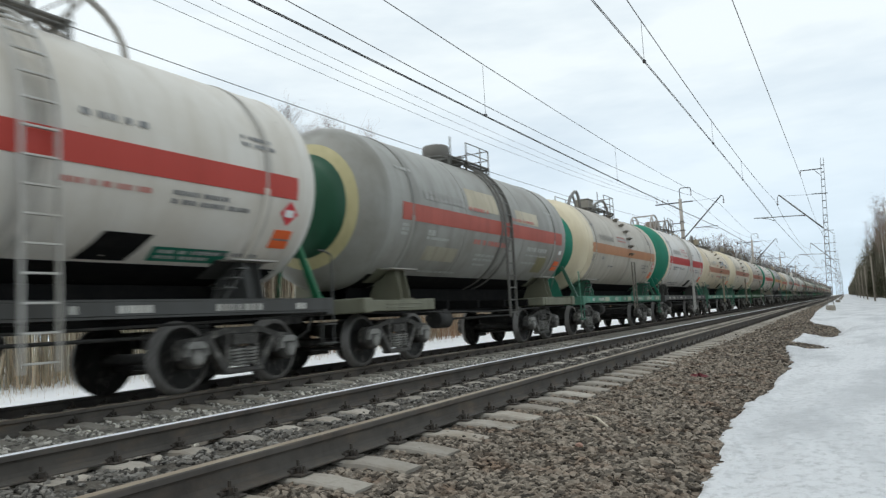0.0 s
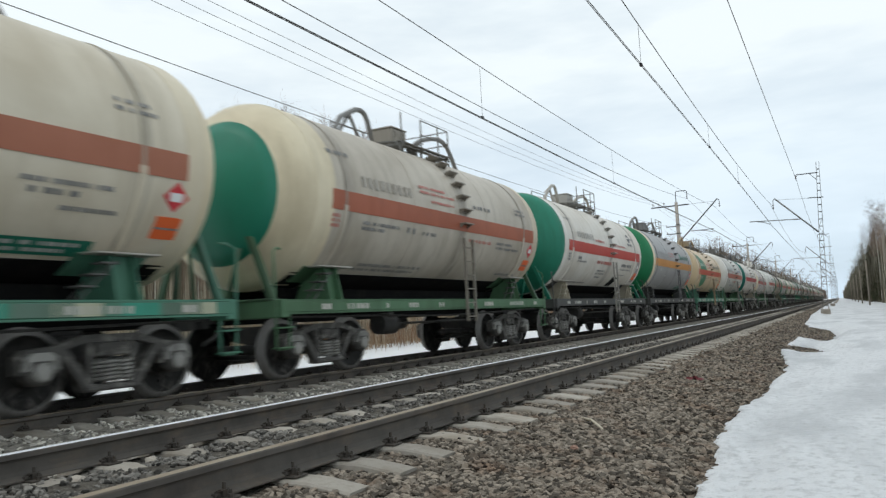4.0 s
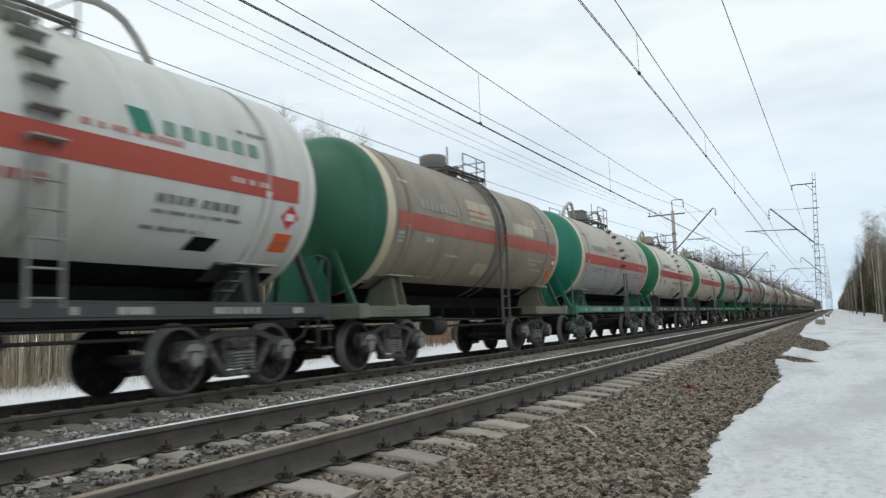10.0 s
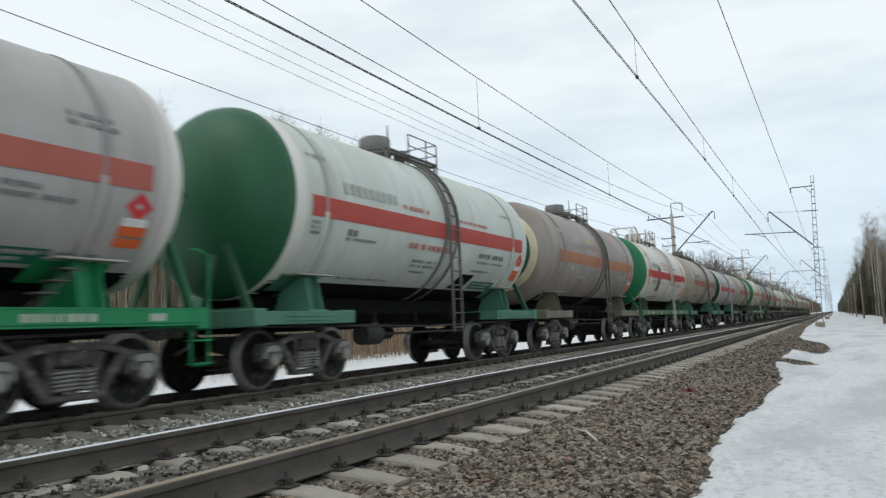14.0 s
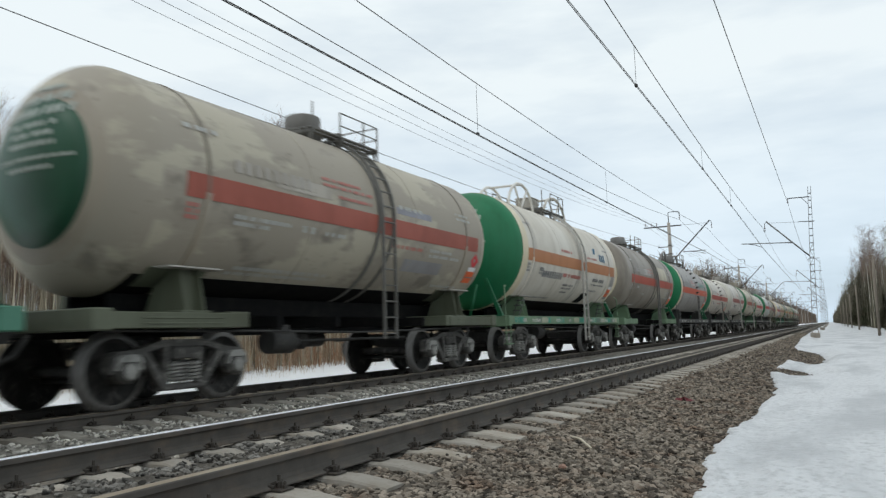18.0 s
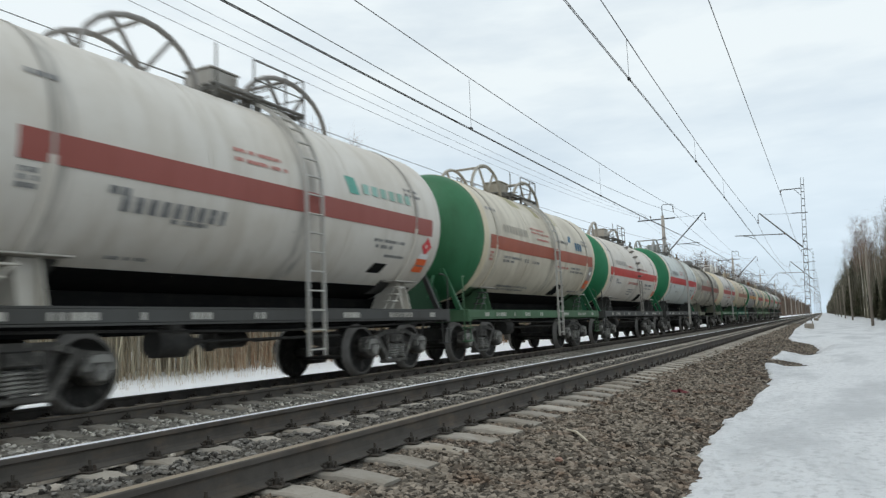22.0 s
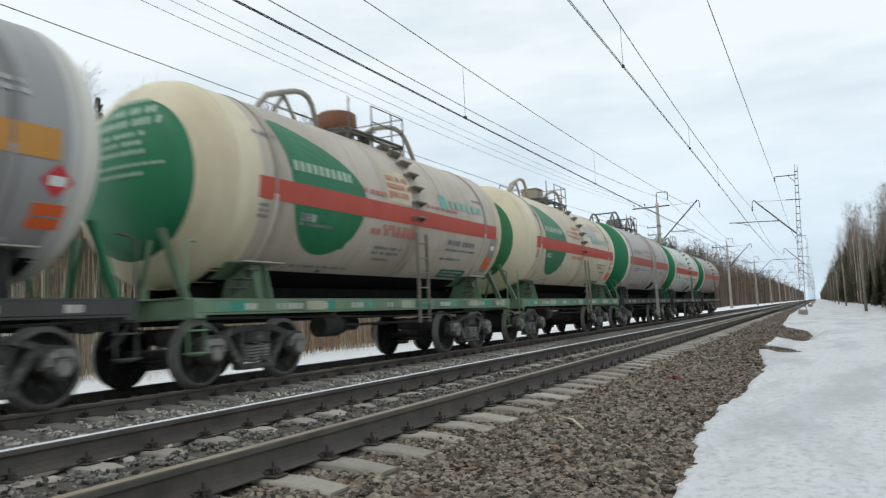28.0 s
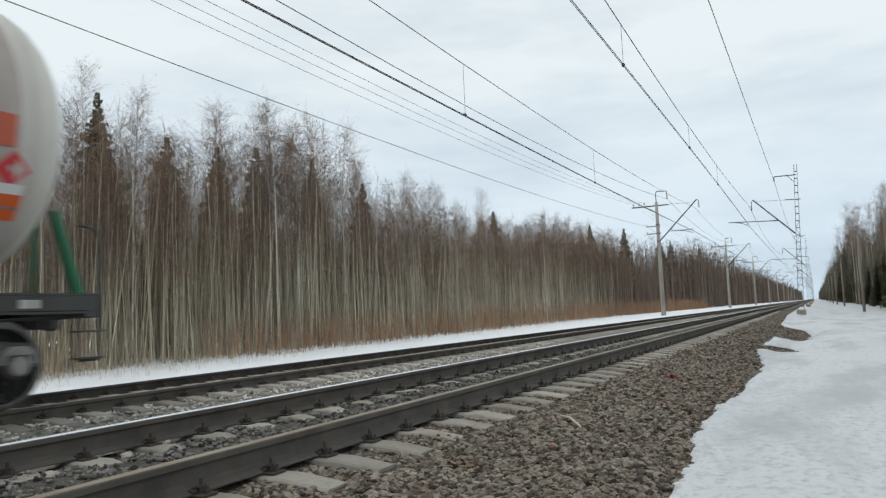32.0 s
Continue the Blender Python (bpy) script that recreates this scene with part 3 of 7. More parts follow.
def saddle_steps():
    """Three treads that climb beside a bracket from the frame to the shell."""
    s = Shape()
    for k in range(3):
        s.box(1.24 - 0.02 * k, 1.46 - 0.03 * k, -0.14 + 0.17 * k, 0.08 + 0.17 * k, 1.38 + 0.14 * k, 1.405 + 0.14 * k, 0.005)
    for x in (1.25, 1.42):
        s.tube([(x, -0.12, 1.24), (x - 0.03, 0.38, 1.70)], 0.014, 5)
    return s


def end_frame():
    """The stub of a frame without side beams: end sill and bolster deck."""
    s = Shape()
    s.box(-1.45, 1.45, 3.05, 3.45, 1.0, 1.22, 0.015)
    s.box(-1.5, 1.5, 5.35, 5.62, 0.98, 1.24, 0.015)
    s.box(-1.45, 1.45, 3.5, 5.36, 1.13, 1.19, 0.01)
    for x in (-1.47, 1.41):
        s.box(x, x + 0.06, 3.2, 5.4, 1.0, 1.2, 0.01)
        for z in (1.05, 1.12):
            s.box(x - 0.012, x + 0.072, 3.6, 4.9, z, z + 0.02, 0.004)
    return s


def center_sill():
    """Backbone of the frame: two channels under a top plate."""
    s = Shape()
    for x in (-0.22, 0.12):
        s.box(x, x + 0.1, -5.5, 5.5, 0.9, 1.2, 0.015)
    s.box(-0.25, 0.25, -5.5, 5.5, 1.195, 1.215, 0.004)
    return s


# Black beam added to close the open gap between tank and frame.
def cradle_beam():
    return Shape().box(-0.05, 0.05, -4.6, 4.6, 1.2, 1.49, 0.01)


def cross_member():
    return Shape().box(-1.3, 1.3, -0.06, 0.06, 1.0, 1.18, 0.01)


def side_sill():
    s = Shape()
    s.prism([(1.38, 1.02), (1.50, 1.02), (1.50, 1.045), (1.405, 1.045), (1.405, 1.215), (1.50, 1.215), (1.50, 1.24), (1.38, 1.24)], -5.5, 5.5)
    for y in np.arange(-5.0, 5.1, 1.25):
        s.box(1.40, 1.47, y - 0.012, y + 0.012, 1.045, 1.215, 0.003)
    s.box(1.40, 1.505, -5.5, 5.5, 1.05, 1.21, 0.004)
    return s


def end_sill():
    s = Shape()
    s.box(-1.5, 1.5, -5.54, -5.36, 0.97, 1.245, 0.015)
    s.box(-0.75, 0.75, -5.66, -4.9, 1.245, 1.27, 0.006)
    return s


def coupler():
    """Automatic coupler: shank and claw."""
    s = Shape()
    s.box(-0.09, 0.09, -5.95, -5.3, 0.93, 1.10, 0.03)
    s.prism([(-0.2, -6.0), (0.05, -6.02), (0.22, -5.9), (0.2, -5.72), (0.1, -5.68), (-0.12, -5.68), (-0.24, -5.85)], 0.86, 1.16, "z")
    s.box(-0.16, -0.02, -6.01, -5.86, 0.84, 1.18, 0.02)
    s.tube([(0.35, -5.62, 0.95), (0.38, -5.8, 0.72), (0.32, -5.98, 0.62)], 0.03)
    return s


def end_steps(side):
    """Bent bar of the shunter's steps at a wagon's corner, its near leg drawn up into a handrail."""
    xm = side * 1.42
    return Shape().tube([(xm, -5.30, 1.15), (xm, -5.30, 0.53), (xm, -5.32, 0.5), (xm, -5.58, 0.5), (xm, -5.60, 0.53), (xm, -5.61, 1.3), (xm, -5.62, 1.95), (xm * 0.96, -5.5, 2.02), (xm * 0.95, -5.38, 2.02)], 0.018)


def step_tread(side):
    x0, x1 = (1.34, 1.50) if side > 0 else (-1.50, -1.34)
    return Shape().box(x0, x1, -5.61, -5.29, -0.012, 0.013, 0.005)


def end_brace(side):
    """Strut, tie and foot of the trestle that stays the head end."""
    s = Shape()
    s.prism([(side * 1.18, 1.24), (side * 1.30, 1.24), (side * 0.86, 2.25), (side * 0.76, 2.25)], -5.50, -5.42)
    s.tube([(side * 0.35, -5.5, 1.24), (side * 0.55, -5.40, 2.1)], 0.035, 6)
    s.box(min(side * 0.3, side * 1.3), max(side * 0.3, side * 1.3), -5.56, -5.40, 1.235, 1.27, 0.006)
    return s


def end_flap():
    """A dark guard plate that stands on the frame before the dished end."""
    s = Shape()
    y = -CYL - DOME_DEPTH - 0.06
    return s.add([(x, y + dy + (z - 1.24) * 0.22, z) for dy in (0, 0.03) for x, z in ((-0.78, 1.24), (0.82, 1.24), (0.62, 1.75), (0.3, 2.2), (-0.28, 2.2), (-0.6, 1.7))],
                 [[0, 1, 2, 3, 4, 5], [11, 10, 9, 8, 7, 6]] + [[i, (i + 1) % 6, 6 + (i + 1) % 6, 6 + i] for i in range(6)])


def manway():
    """Hatch neck with lid, bolts and a box-shaped hood."""
    s = Shape()
    top = TANK_Z + TANK_R
    s.lathe([(top - 0.06, 0.36), (top + 0.14, 0.36), (top + 0.14, 0.43), (top + 0.18, 0.43)], "z", 20, (0, 0, 0))
    return s


def hatch_lid():
    top = TANK_Z + TANK_R
    s = Shape().lathe([(top + 0.17, 0.41), (top + 0.2, 0.43), (top + 0.54, 0.42), (top + 0.58, 0.36), (top + 0.59, 0.02)], "z", 20, (0, 0, 0))
    for k in range(8):
        t = k * math.pi / 4
        s.box(0.45 * math.cos(t) - 0.03, 0.45 * math.cos(t) + 0.03, 0.45 * math.sin(t) - 0.03, 0.45 * math.sin(t) + 0.03, top + 0.13, top + 0.24, 0.006)
    return s


def box_hood():
    """A sheet-steel box with a flat lid over the hatch."""
    top = TANK_Z + TANK_R
    s = Shape().box(-0.29, 0.29, -0.32, 0.32, top + 0.12, top + 0.5, 0.025)
    s.box(-0.31, 0.31, -0.34, 0.34, top + 0.5, top + 0.53, 0.008)
    for y in (-0.2, 0.2):
        s.tube([(0.28, y, top + 0.42), (0.34, y, top + 0.42), (0.34, y, top + 0.3), (0.28, y, top + 0.3)], 0.012, 5)
    return s


def top_valves():
    top = TANK_Z + TANK_R
    s = Shape()
    for y, h in ((0.72, 0.26), (0.98, 0.32)):
        s.lathe([(top - 0.05, 0.07), (top + h, 0.07), (top + h, 0.10), (top + h + 0.05, 0.10), (top + h + 0.06, 0.02)], "z", 12, (0.12, y, 0))
        s.tube([(0.12, y, top + h), (0.3, y + 0.12, top + h + 0.06)], 0.015)
    s.lathe([(top - 0.05, 0.09), (top + 0.18, 0.09), (top + 0.2, 0.02)], "z", 12, (-0.2, 0.85, 0))
    return s


def walkway_bracket():
    """Cross bracket of the platform beside the hatch."""
    top = TANK_Z + TANK_R
    s = Shape().box(-0.8, 0.8, 0, 0.05, top - 0.04, top + 0.02, 0.006)
    for x in (-0.74, 0.70):
        s.box(x, x + 0.04, 0, 0.05, top - 0.28, top - 0.03, 0.006)
    return s


def walkway_board():
    top = TANK_Z + TANK_R
    return Shape().box(0, 0.1, -0.75, 1.5, top + 0.02, top + 0.05, 0.006)


def rail_post(height):
    top = TANK_Z + TANK_R
    return Shape().tube([(0, 0, top - 0.2), (0, 0, top + height)], 0.017)


def rail_bar(height):
    """One bar of the platform's guard rail, bent round its far end."""
    top = TANK_Z + TANK_R
    return Shape().tube([(0.78, 0.15, top + height), (0.78, 1.45, top + height), (-0.78, 1.45, top + height), (-0.78, -1.1, top + height * 0.97)], 0.014)


def shell_step():
    """A bent tread on the shell above the ladder."""
    s = Shape().box(-0.02, 0.17, -0.2, 0.2, -0.014, 0.014, 0.004)
    for y in (-0.19, 0.17):
        s.prism([(-0.03, -0.1), (0.12, -0.012), (-0.03, -0.012)], y, y + 0.02)
    return s


def hook_hoop(end, x, strutted=False, short=False):
    """A bent guard bar that rises over the fittings: a long arch on the shell."""
    top = TANK_Z + TANK_R - (TANK_R - math.sqrt(max(0, TANK_R ** 2 - x * x)))
    if end < 0 and short:
        pts = [(-2.25, 0.0), (-2.16, 0.2), (-2.0, 0.42), (-1.75, 0.55), (-1.45, 0.70), (-1.25, 0.73), (-1.1, 0.68), (-1.0, 0.54), (-0.82, 0.0)]
    elif end < 0:
        pts = [(-2.68, 0.0), (-2.58, 0.2), (-2.36, 0.42), (-1.93, 0.58), (-1.52, 0.71), (-1.3, 0.73), (-1.12, 0.68), (-1.0, 0.54), (-0.82, 0.0)]
    else:
        pts = [(0.81, 0.3), (1.27, 0.55), (1.8, 0.7), (2.2, 0.76), (2.45, 0.73), (2.65, 0.64), (2.85, 0.46), (3.2, 0.0)]
    s = Shape().tube([(x, y, top - 0.03 + z) for y, z in pts], 0.056, 8)
    if end > 0 and strutted:
        s.tube([(x, 2.05, top - 0.05), (x, 1.75, top + 0.66)], 0.04, 8)
        s.tube([(x, 2.05, top - 0.05), (x, 2.5, top + 0.68)], 0.04, 8)
    if end < 0:
        y = -1.68 if short else -1.88
        s.tube([(x, y, top + 0.52), (x, y + 0.42, top - 0.05)], 0.038, 8)
        s.tube([(x, y, top + 0.52), (x - 0.4, y - 0.15, top - 0.12)], 0.038, 8)
    return s


HOOPS = {-1: (-1.85, 1.02), 1: (1.3, 1.15)}        # centre and half width of the round guards


def ring_hoop(end):
    """A round arch of the guard over the fittings."""
    top = TANK_Z + TANK_R
    c, w = HOOPS[end]
    return Shape().tube([(0, c + w * math.cos(math.pi * k / 12), top - 0.12 + 0.8 * math.sin(math.pi * k / 12)) for k in range(13)], 0.045, 8)


def hoop_strut(end, lean):
    top = TANK_Z + TANK_R
    c = HOOPS[end][0]
    return Shape().tube([(0, c, top - 0.1), (0, c + lean, top + 0.57)], 0.035, 6)


def hoop_tie(end):
    top = TANK_Z + TANK_R
    c = HOOPS[end][0]
    return Shape().tube([(-1.0, c, top + 0.67), (0, c, top + 0.67)], 0.035, 6)


def ladder(y, bottom, stand, width=0.38, reach=10, head=0.1):
    """Ladder from the sill up the shell: two flat rails and rungs."""
    s = Shape()
    line = []
    t = 0
    z = bottom
    x = TANK_R + stand
    while z < TANK_Z - head:
        line.append((x, z))
        z += 0.3
    for k in range(0, reach):
        a = radians(k * 7.5)
        line.append(((TANK_R + stand) * math.cos(a), TANK_Z + (TANK_R + stand) * math.sin(a)))
    for dy in (-width / 2, width / 2):
        vs, fs = [], []
        for i, (px, pz) in enumerate(line):
            q = line[min(i + 1, len(line) - 1)]
            o = line[max(i - 1, 0)]
            d = Vector((q[0] - o[0], q[1] - o[1])).normalized()
            nx, nz = d[1] * 0.03, -d[0] * 0.03
            for sx, sy in ((-1, -1), (1, -1), (1, 1), (-1, 1)):
                vs.append((px + sx * nx, y + dy + sy * 0.012, pz + sx * nz))
        for i in range(len(line) - 1):
            for k in range(4):
                q = (k + 1) % 4
                fs.append([4 * i + k, 4 * i + q, 4 * i + 4 + q, 4 * i + 4 + k])
        s.add(vs, fs)
    run = 0.1
    for i in range(len(line) - 1):
        a, b = Vector((line[i][0], line[i][1])), Vector((line[i + 1][0], line[i + 1][1]))
        seg = (b - a).length
        while run < seg:
            p = a + (b - a) * (run / seg)
            s.box(p[0] - 0.022, p[0] + 0.022, y - width / 2, y + width / 2, p[1] - 0.012, p[1] + 0.012, 0.004)
            run += 0.3
        run -= seg
    return s


def strap(y):
    """A tie band over the tank."""
    return ring(y, 0.09, 0.02)


def brake_cylinder():
    s = Shape()
    s.lathe([(-1.9, 0.19), (-1.35, 0.2), (-1.3, 0.12), (-1.1, 0.05)], "y", 16, (0.75, 0, 0.78))
    s.box(0.62, 0.9, -1.7, -1.5, 0.9, 1.05, 0.01)
    return s


def brake_rod():
    s = Shape()
    s.tube([(0.75, -1.1, 0.78), (0.75, 2.4, 0.78), (0.5, 2.9, 0.72)], 0.025)
    s.tube([(0.75, 0.6, 0.78), (0.3, 0.6, 0.76)], 0.03)
    return s


def air_pipe():
    return Shape().tube([(1.25, -5.3, 0.98), (1.25, -2.5, 0.95), (1.22, 0, 0.9), (1.25, 2.5, 0.93), (1.25, 5.3, 0.98)], 0.018)


def air_tank():
    return Shape().lathe([(0.4, 0.02), (0.42, 0.1), (0.5, 0.16), (1.4, 0.16), (1.48, 0.1), (1.5, 0.02)], "y", 16, (-0.7, 0, 0.8))


def drain_valve():
    return Shape().lathe([(0.62, 0.07), (0.7, 0.13), (0.95, 0.13), (1.0, 0.2), (1.5, 0.22)], "z", 14, (0, -0.1, 0))


# running gear, in bogie space
def bolster():
    s = Shape()
    s.prism([(-1.05, 0.62), (-0.35, 0.5), (0.35, 0.5), (1.05, 0.62), (1.05, 0.78), (0.4, 0.86), (-0.4, 0.86), (-1.05, 0.78)], -0.17, 0.17)
    s.lathe([(0.84, 0.3), (0.92, 0.3)], "z", 20)
    s.tube([(-0.8, -0.75, 0.35), (0.8, -0.75, 0.35)], 0.04)
    s.tube([(-0.8, 0.75, 0.35), (0.8, 0.75, 0.35)], 0.04)
    return s


def side_frame():
    """Cast side frame with jaws over the axle boxes and a window for the springs."""
    s = Shape()
    a, b = -0.07, 0.07
    s.prism([(-1.16, 0.64), (-1.08, 0.72), (-0.74, 0.75), (-0.36, 0.86), (0.36, 0.86), (0.74, 0.75), (1.08, 0.72), (1.16, 0.64), (1.10, 0.63), (0.78, 0.66), (0.36, 0.77), (-0.36, 0.77), (-0.78, 0.66), (-1.10, 0.63)], a, b, "x")
    for k in (-1, 1):
        s.prism([(k * 0.70, 0.68), (k * 0.60, 0.72), (k * 0.30, 0.32), (k * 0.24, 0.22), (k * 0.36, 0.22)], a, b, "x")
        s.prism([(k * 0.32, 0.80), (k * 0.25, 0.80), (k * 0.25, 0.30), (k * 0.32, 0.34)], a + 0.02, b - 0.02, "x")
        s.prism([(k * 1.16, 0.66), (k * 1.10, 0.66), (k * 1.10, 0.46), (k * 1.16, 0.46)], a, b, "x")
        s.prism([(k * 0.75, 0.68), (k * 0.69, 0.68), (k * 0.69, 0.46), (k * 0.75, 0.46)], a, b, "x")
    s.box(-0.11, 0.11, -0.38, 0.38, 0.20, 0.28, 0.03)
    return s


def bolster_end():
    """The bolster's end seen in the frame's window, with two wear plates."""
    s = Shape().box(-0.06, 0.10, -0.22, 0.22, 0.60, 0.76, 0.02)
    s.box(0.10, 0.115, -0.17, -0.03, 0.64, 0.72, 0.006)
    s.box(0.10, 0.115, 0.03, 0.17, 0.64, 0.72, 0.006)
    return s


def adapter():
    """Arched adapter that sits on an axle box."""
    s = Shape()
    pts = [(-0.20, 0.02), (-0.17, 0.16), (-0.10, 0.21), (0.10, 0.21), (0.17, 0.16), (0.20, 0.02), (0.15, 0.02), (0.13, 0.12), (-0.13, 0.12), (-0.15, 0.02)]
    return s.prism(pts, -0.08, 0.14, "x")


def spring():
    pts = []
    for k in range(49):
        t = k / 48 * 5.5 * 2 * math.pi
        pts.append((0.085 * math.cos(t), 0.085 * math.sin(t), 0.30 + 0.26 * k / 48))
    return Shape().tube(pts, 0.018, 5)


def axle_box():
    s = Shape()
    s.lathe([(-0.13, 0.15), (0.10, 0.15), (0.13, 0.13), (0.145, 0.09), (0.15, 0.02)], "x", 18)
    s.box(-0.12, 0.11, -0.18, 0.18, 0.06, 0.15, 0.02)
    return s


def bearing_cap():
    s = Shape().lathe([(0.148, 0.105), (0.165, 0.105), (0.172, 0.08), (0.174, 0.02)], "x", 14)
    for k in range(6):
        t = k * math.pi / 3
        s.lathe([(0.165, 0.014), (0.182, 0.014)], "x", 6, (0, 0.085 * math.cos(t), 0.085 * math.sin(t)), smooth=False)
    return s


def wheelset():
    """Two dished wheels with flanges and the axle; treads are slot 1."""
    s = Shape()
    s.lathe([(-0.95, 0.07), (-0.72, 0.085), (-0.6, 0.082), (0.6, 0.082), (0.72, 0.085), (0.95, 0.07)], "x", 14)
    for k in (-1, 1):
        x = k * GAUGE / 2
        s.lathe([(x - k * 0.075, 0.425), (x - k * 0.07, 0.505), (x - k * 0.045, 0.508)], "x", 36, cap=False)
        s.lathe([(x - k * 0.045, 0.508), (x - k * 0.03, WHEEL_R), (x + k * 0.06, WHEEL_R - 0.006), (x + k * 0.065, 0.41)], "x", 36, slot=1, cap=False)
        s.lathe([(x + k * 0.065, 0.41), (x + k * 0.045, 0.395), (x + k * 0.0, 0.33), (x - k * 0.015, 0.22), (x + k * 0.03, 0.15), (x + k * 0.08, 0.13), (x + k * 0.08, 0.05)], "x", 36, cap=False)
        s.lathe([(x - k * 0.075, 0.425), (x - k * 0.05, 0.39), (x - k * 0.04, 0.22), (x - k * 0.09, 0.12), (x - k * 0.09, 0.05)], "x", 36, cap=False)
        for j in range(2):
            t = j * math.pi + 0.4
            s.lathe([(x - k * 0.02, 0.03), (x + k * 0.012, 0.03)], "x", 8, (0, 0.27 * math.cos(t), 0.27 * math.sin(t)), smooth=False)
    return s


WHEELSETS = {}


def bogie(wagon, y):
    bo = place("bogie", shared("bolster", bolster), RUNNING, wagon, (0, y, 0))
    for side in (1, -1):
        x = side * 1.02
        place("side_frame", shared("side_frame", side_frame), SIDE_FRAME, bo, (x, 0, 0))
        for k in (-0.16, 0.0, 0.16) if side > 0 else ():
            place("spring", shared("spring", spring), AXLE_BOX, bo, (x + side * (0.05 if k else 0.0), k, 0))
        be = place("bolster_end", shared("bolster_end", bolster_end), SIDE_FRAME, bo, (x, 0, 0))
        if side < 0:
            be.rotation_euler[2] = math.pi
        for k in (-0.925, 0.925):
            ab = place("axle_box", shared("axle_box", axle_box), SIDE_FRAME, bo, (x, k, WHEEL_R))
            place("adapter", shared("adapter", adapter), AXLE_BOX, bo, (x, k, WHEEL_R))
            if side < 0:
                ab.rotation_euler[2] = math.pi
            else:
                place("bearing_cap", shared("bearing_cap", bearing_cap), AXLE_BOX, bo, (x, k, WHEEL_R))
    for k in (-0.925, 0.925):
        if k in WHEELSETS:
            ws = WHEELSETS[k].copy()
            scene.collection.objects.link(ws)
        else:
            ws = WHEELSETS[k] = place("wheelset", shared("wheelset", wheelset), [WHEEL, TREAD], None, (0, k, WHEEL_R))
            walk(ws, [(f / FPS, pose(0, k, WHEEL_R, math.degrees(rolled(f / FPS) / WHEEL_R))) for f in range(0, 32 * FPS + 1)])
        ws.parent = bo
    return bo


def train_at(t):
    """How far along y the joint before the last wagon stands at t seconds: a steady run that slows a little."""
    return 490.902 - 15.4846 * t - 0.0178857 * t * t + 0.000521345 * t ** 3


def rolled(t):
    return train_at(0.0) - train_at(t)


# colours of the wagons' paint
WHITE, WARM, CREAM, MINT = (0.63, 0.615, 0.57), (0.60, 0.57, 0.50), (0.62, 0.545, 0.41), (0.55, 0.61, 0.58)
GREY, MID, BROWN, OLIVE = (0.40, 0.385, 0.365), (0.385, 0.395, 0.40), (0.33, 0.295, 0.24), (0.32, 0.31, 0.27)
GREEN, BRIGHT, TEAL, DEEP = (0.017, 0.175, 0.078), (0.010, 0.175, 0.070), (0.018, 0.20, 0.132), (0.018, 0.085, 0.048)
RED, CRIMSON, RUST, ORANGE = (0.45, 0.055, 0.04), (0.45, 0.035, 0.035), (0.36, 0.11, 0.06), (0.62, 0.28, 0.05)
COAL, SILL_GREEN, SILL_TEAL, SILL_BRIGHT, SILL_OLD = (0.072, 0.074, 0.072), (0.085, 0.18, 0.10), (0.085, 0.23, 0.165), (0.02, 0.26, 0.105), (0.19, 0.195, 0.145)
SILL_PALE, LEG, PANEL = (0.18, 0.28, 0.18), (0.45, 0.42, 0.34), (0.30, 0.295, 0.285)
TAN, IVORY, PALE = (0.57, 0.455, 0.30), (0.69, 0.625, 0.465), (0.70, 0.70, 0.67)
DARK, SLATE, PURPLE = (0.07, 0.07, 0.07), (0.20, 0.20, 0.195), (0.305, 0.27, 0.245)
BEIGE, SMEAR = (0.50, 0.455, 0.34), (0.30, 0.30, 0.30)

# height of each tank's crown above the tank axis, by place from the rear
TANK_TOPS = {40: 1.59, 39: 1.55, 38: 1.7, 37: 1.5, 36: 1.63, 33: 1.61, 32: 1.47, 31: 1.65, 30: 1.67, 29: 1.5, 28: 1.66, 27: 1.55, 26: 1.51, 25: 1.5, 24: 1.5, 23: 1.44, 22: 1.59, 18: 1.48, 17: 1.53,
             16: 1.68, 15: 1.62, 14: 1.62, 13: 1.47, 12: 1.65, 11: 1.68, 10: 1.44, 9: 1.68, 8: 1.51, 4: 1.6, 3: 1.63, 2: 1.69, 1: 1.61}



def livery(body, end, style, rim, stripe, guard, frame_kind, sill, dirt, marks="", bars=None, hatch=None, legs=None, shield=None, patches=()):
    """How one wagon looks. style of its ends: full, disc, wide or plain; guard: hook, ring or rail; frame_kind: sill or stub; marks: painted signs and
    odd parts; patches: repainted fields (angles from, to; y from, to; colour)."""
    return dict(body=body, end=end, style=style, rim=rim, stripe=stripe, guard=guard, frame_kind=frame_kind, sill=sill, dirt=dirt, marks=marks, bars=bars,
                hatch=hatch, legs=legs, shield=shield, patches=patches)


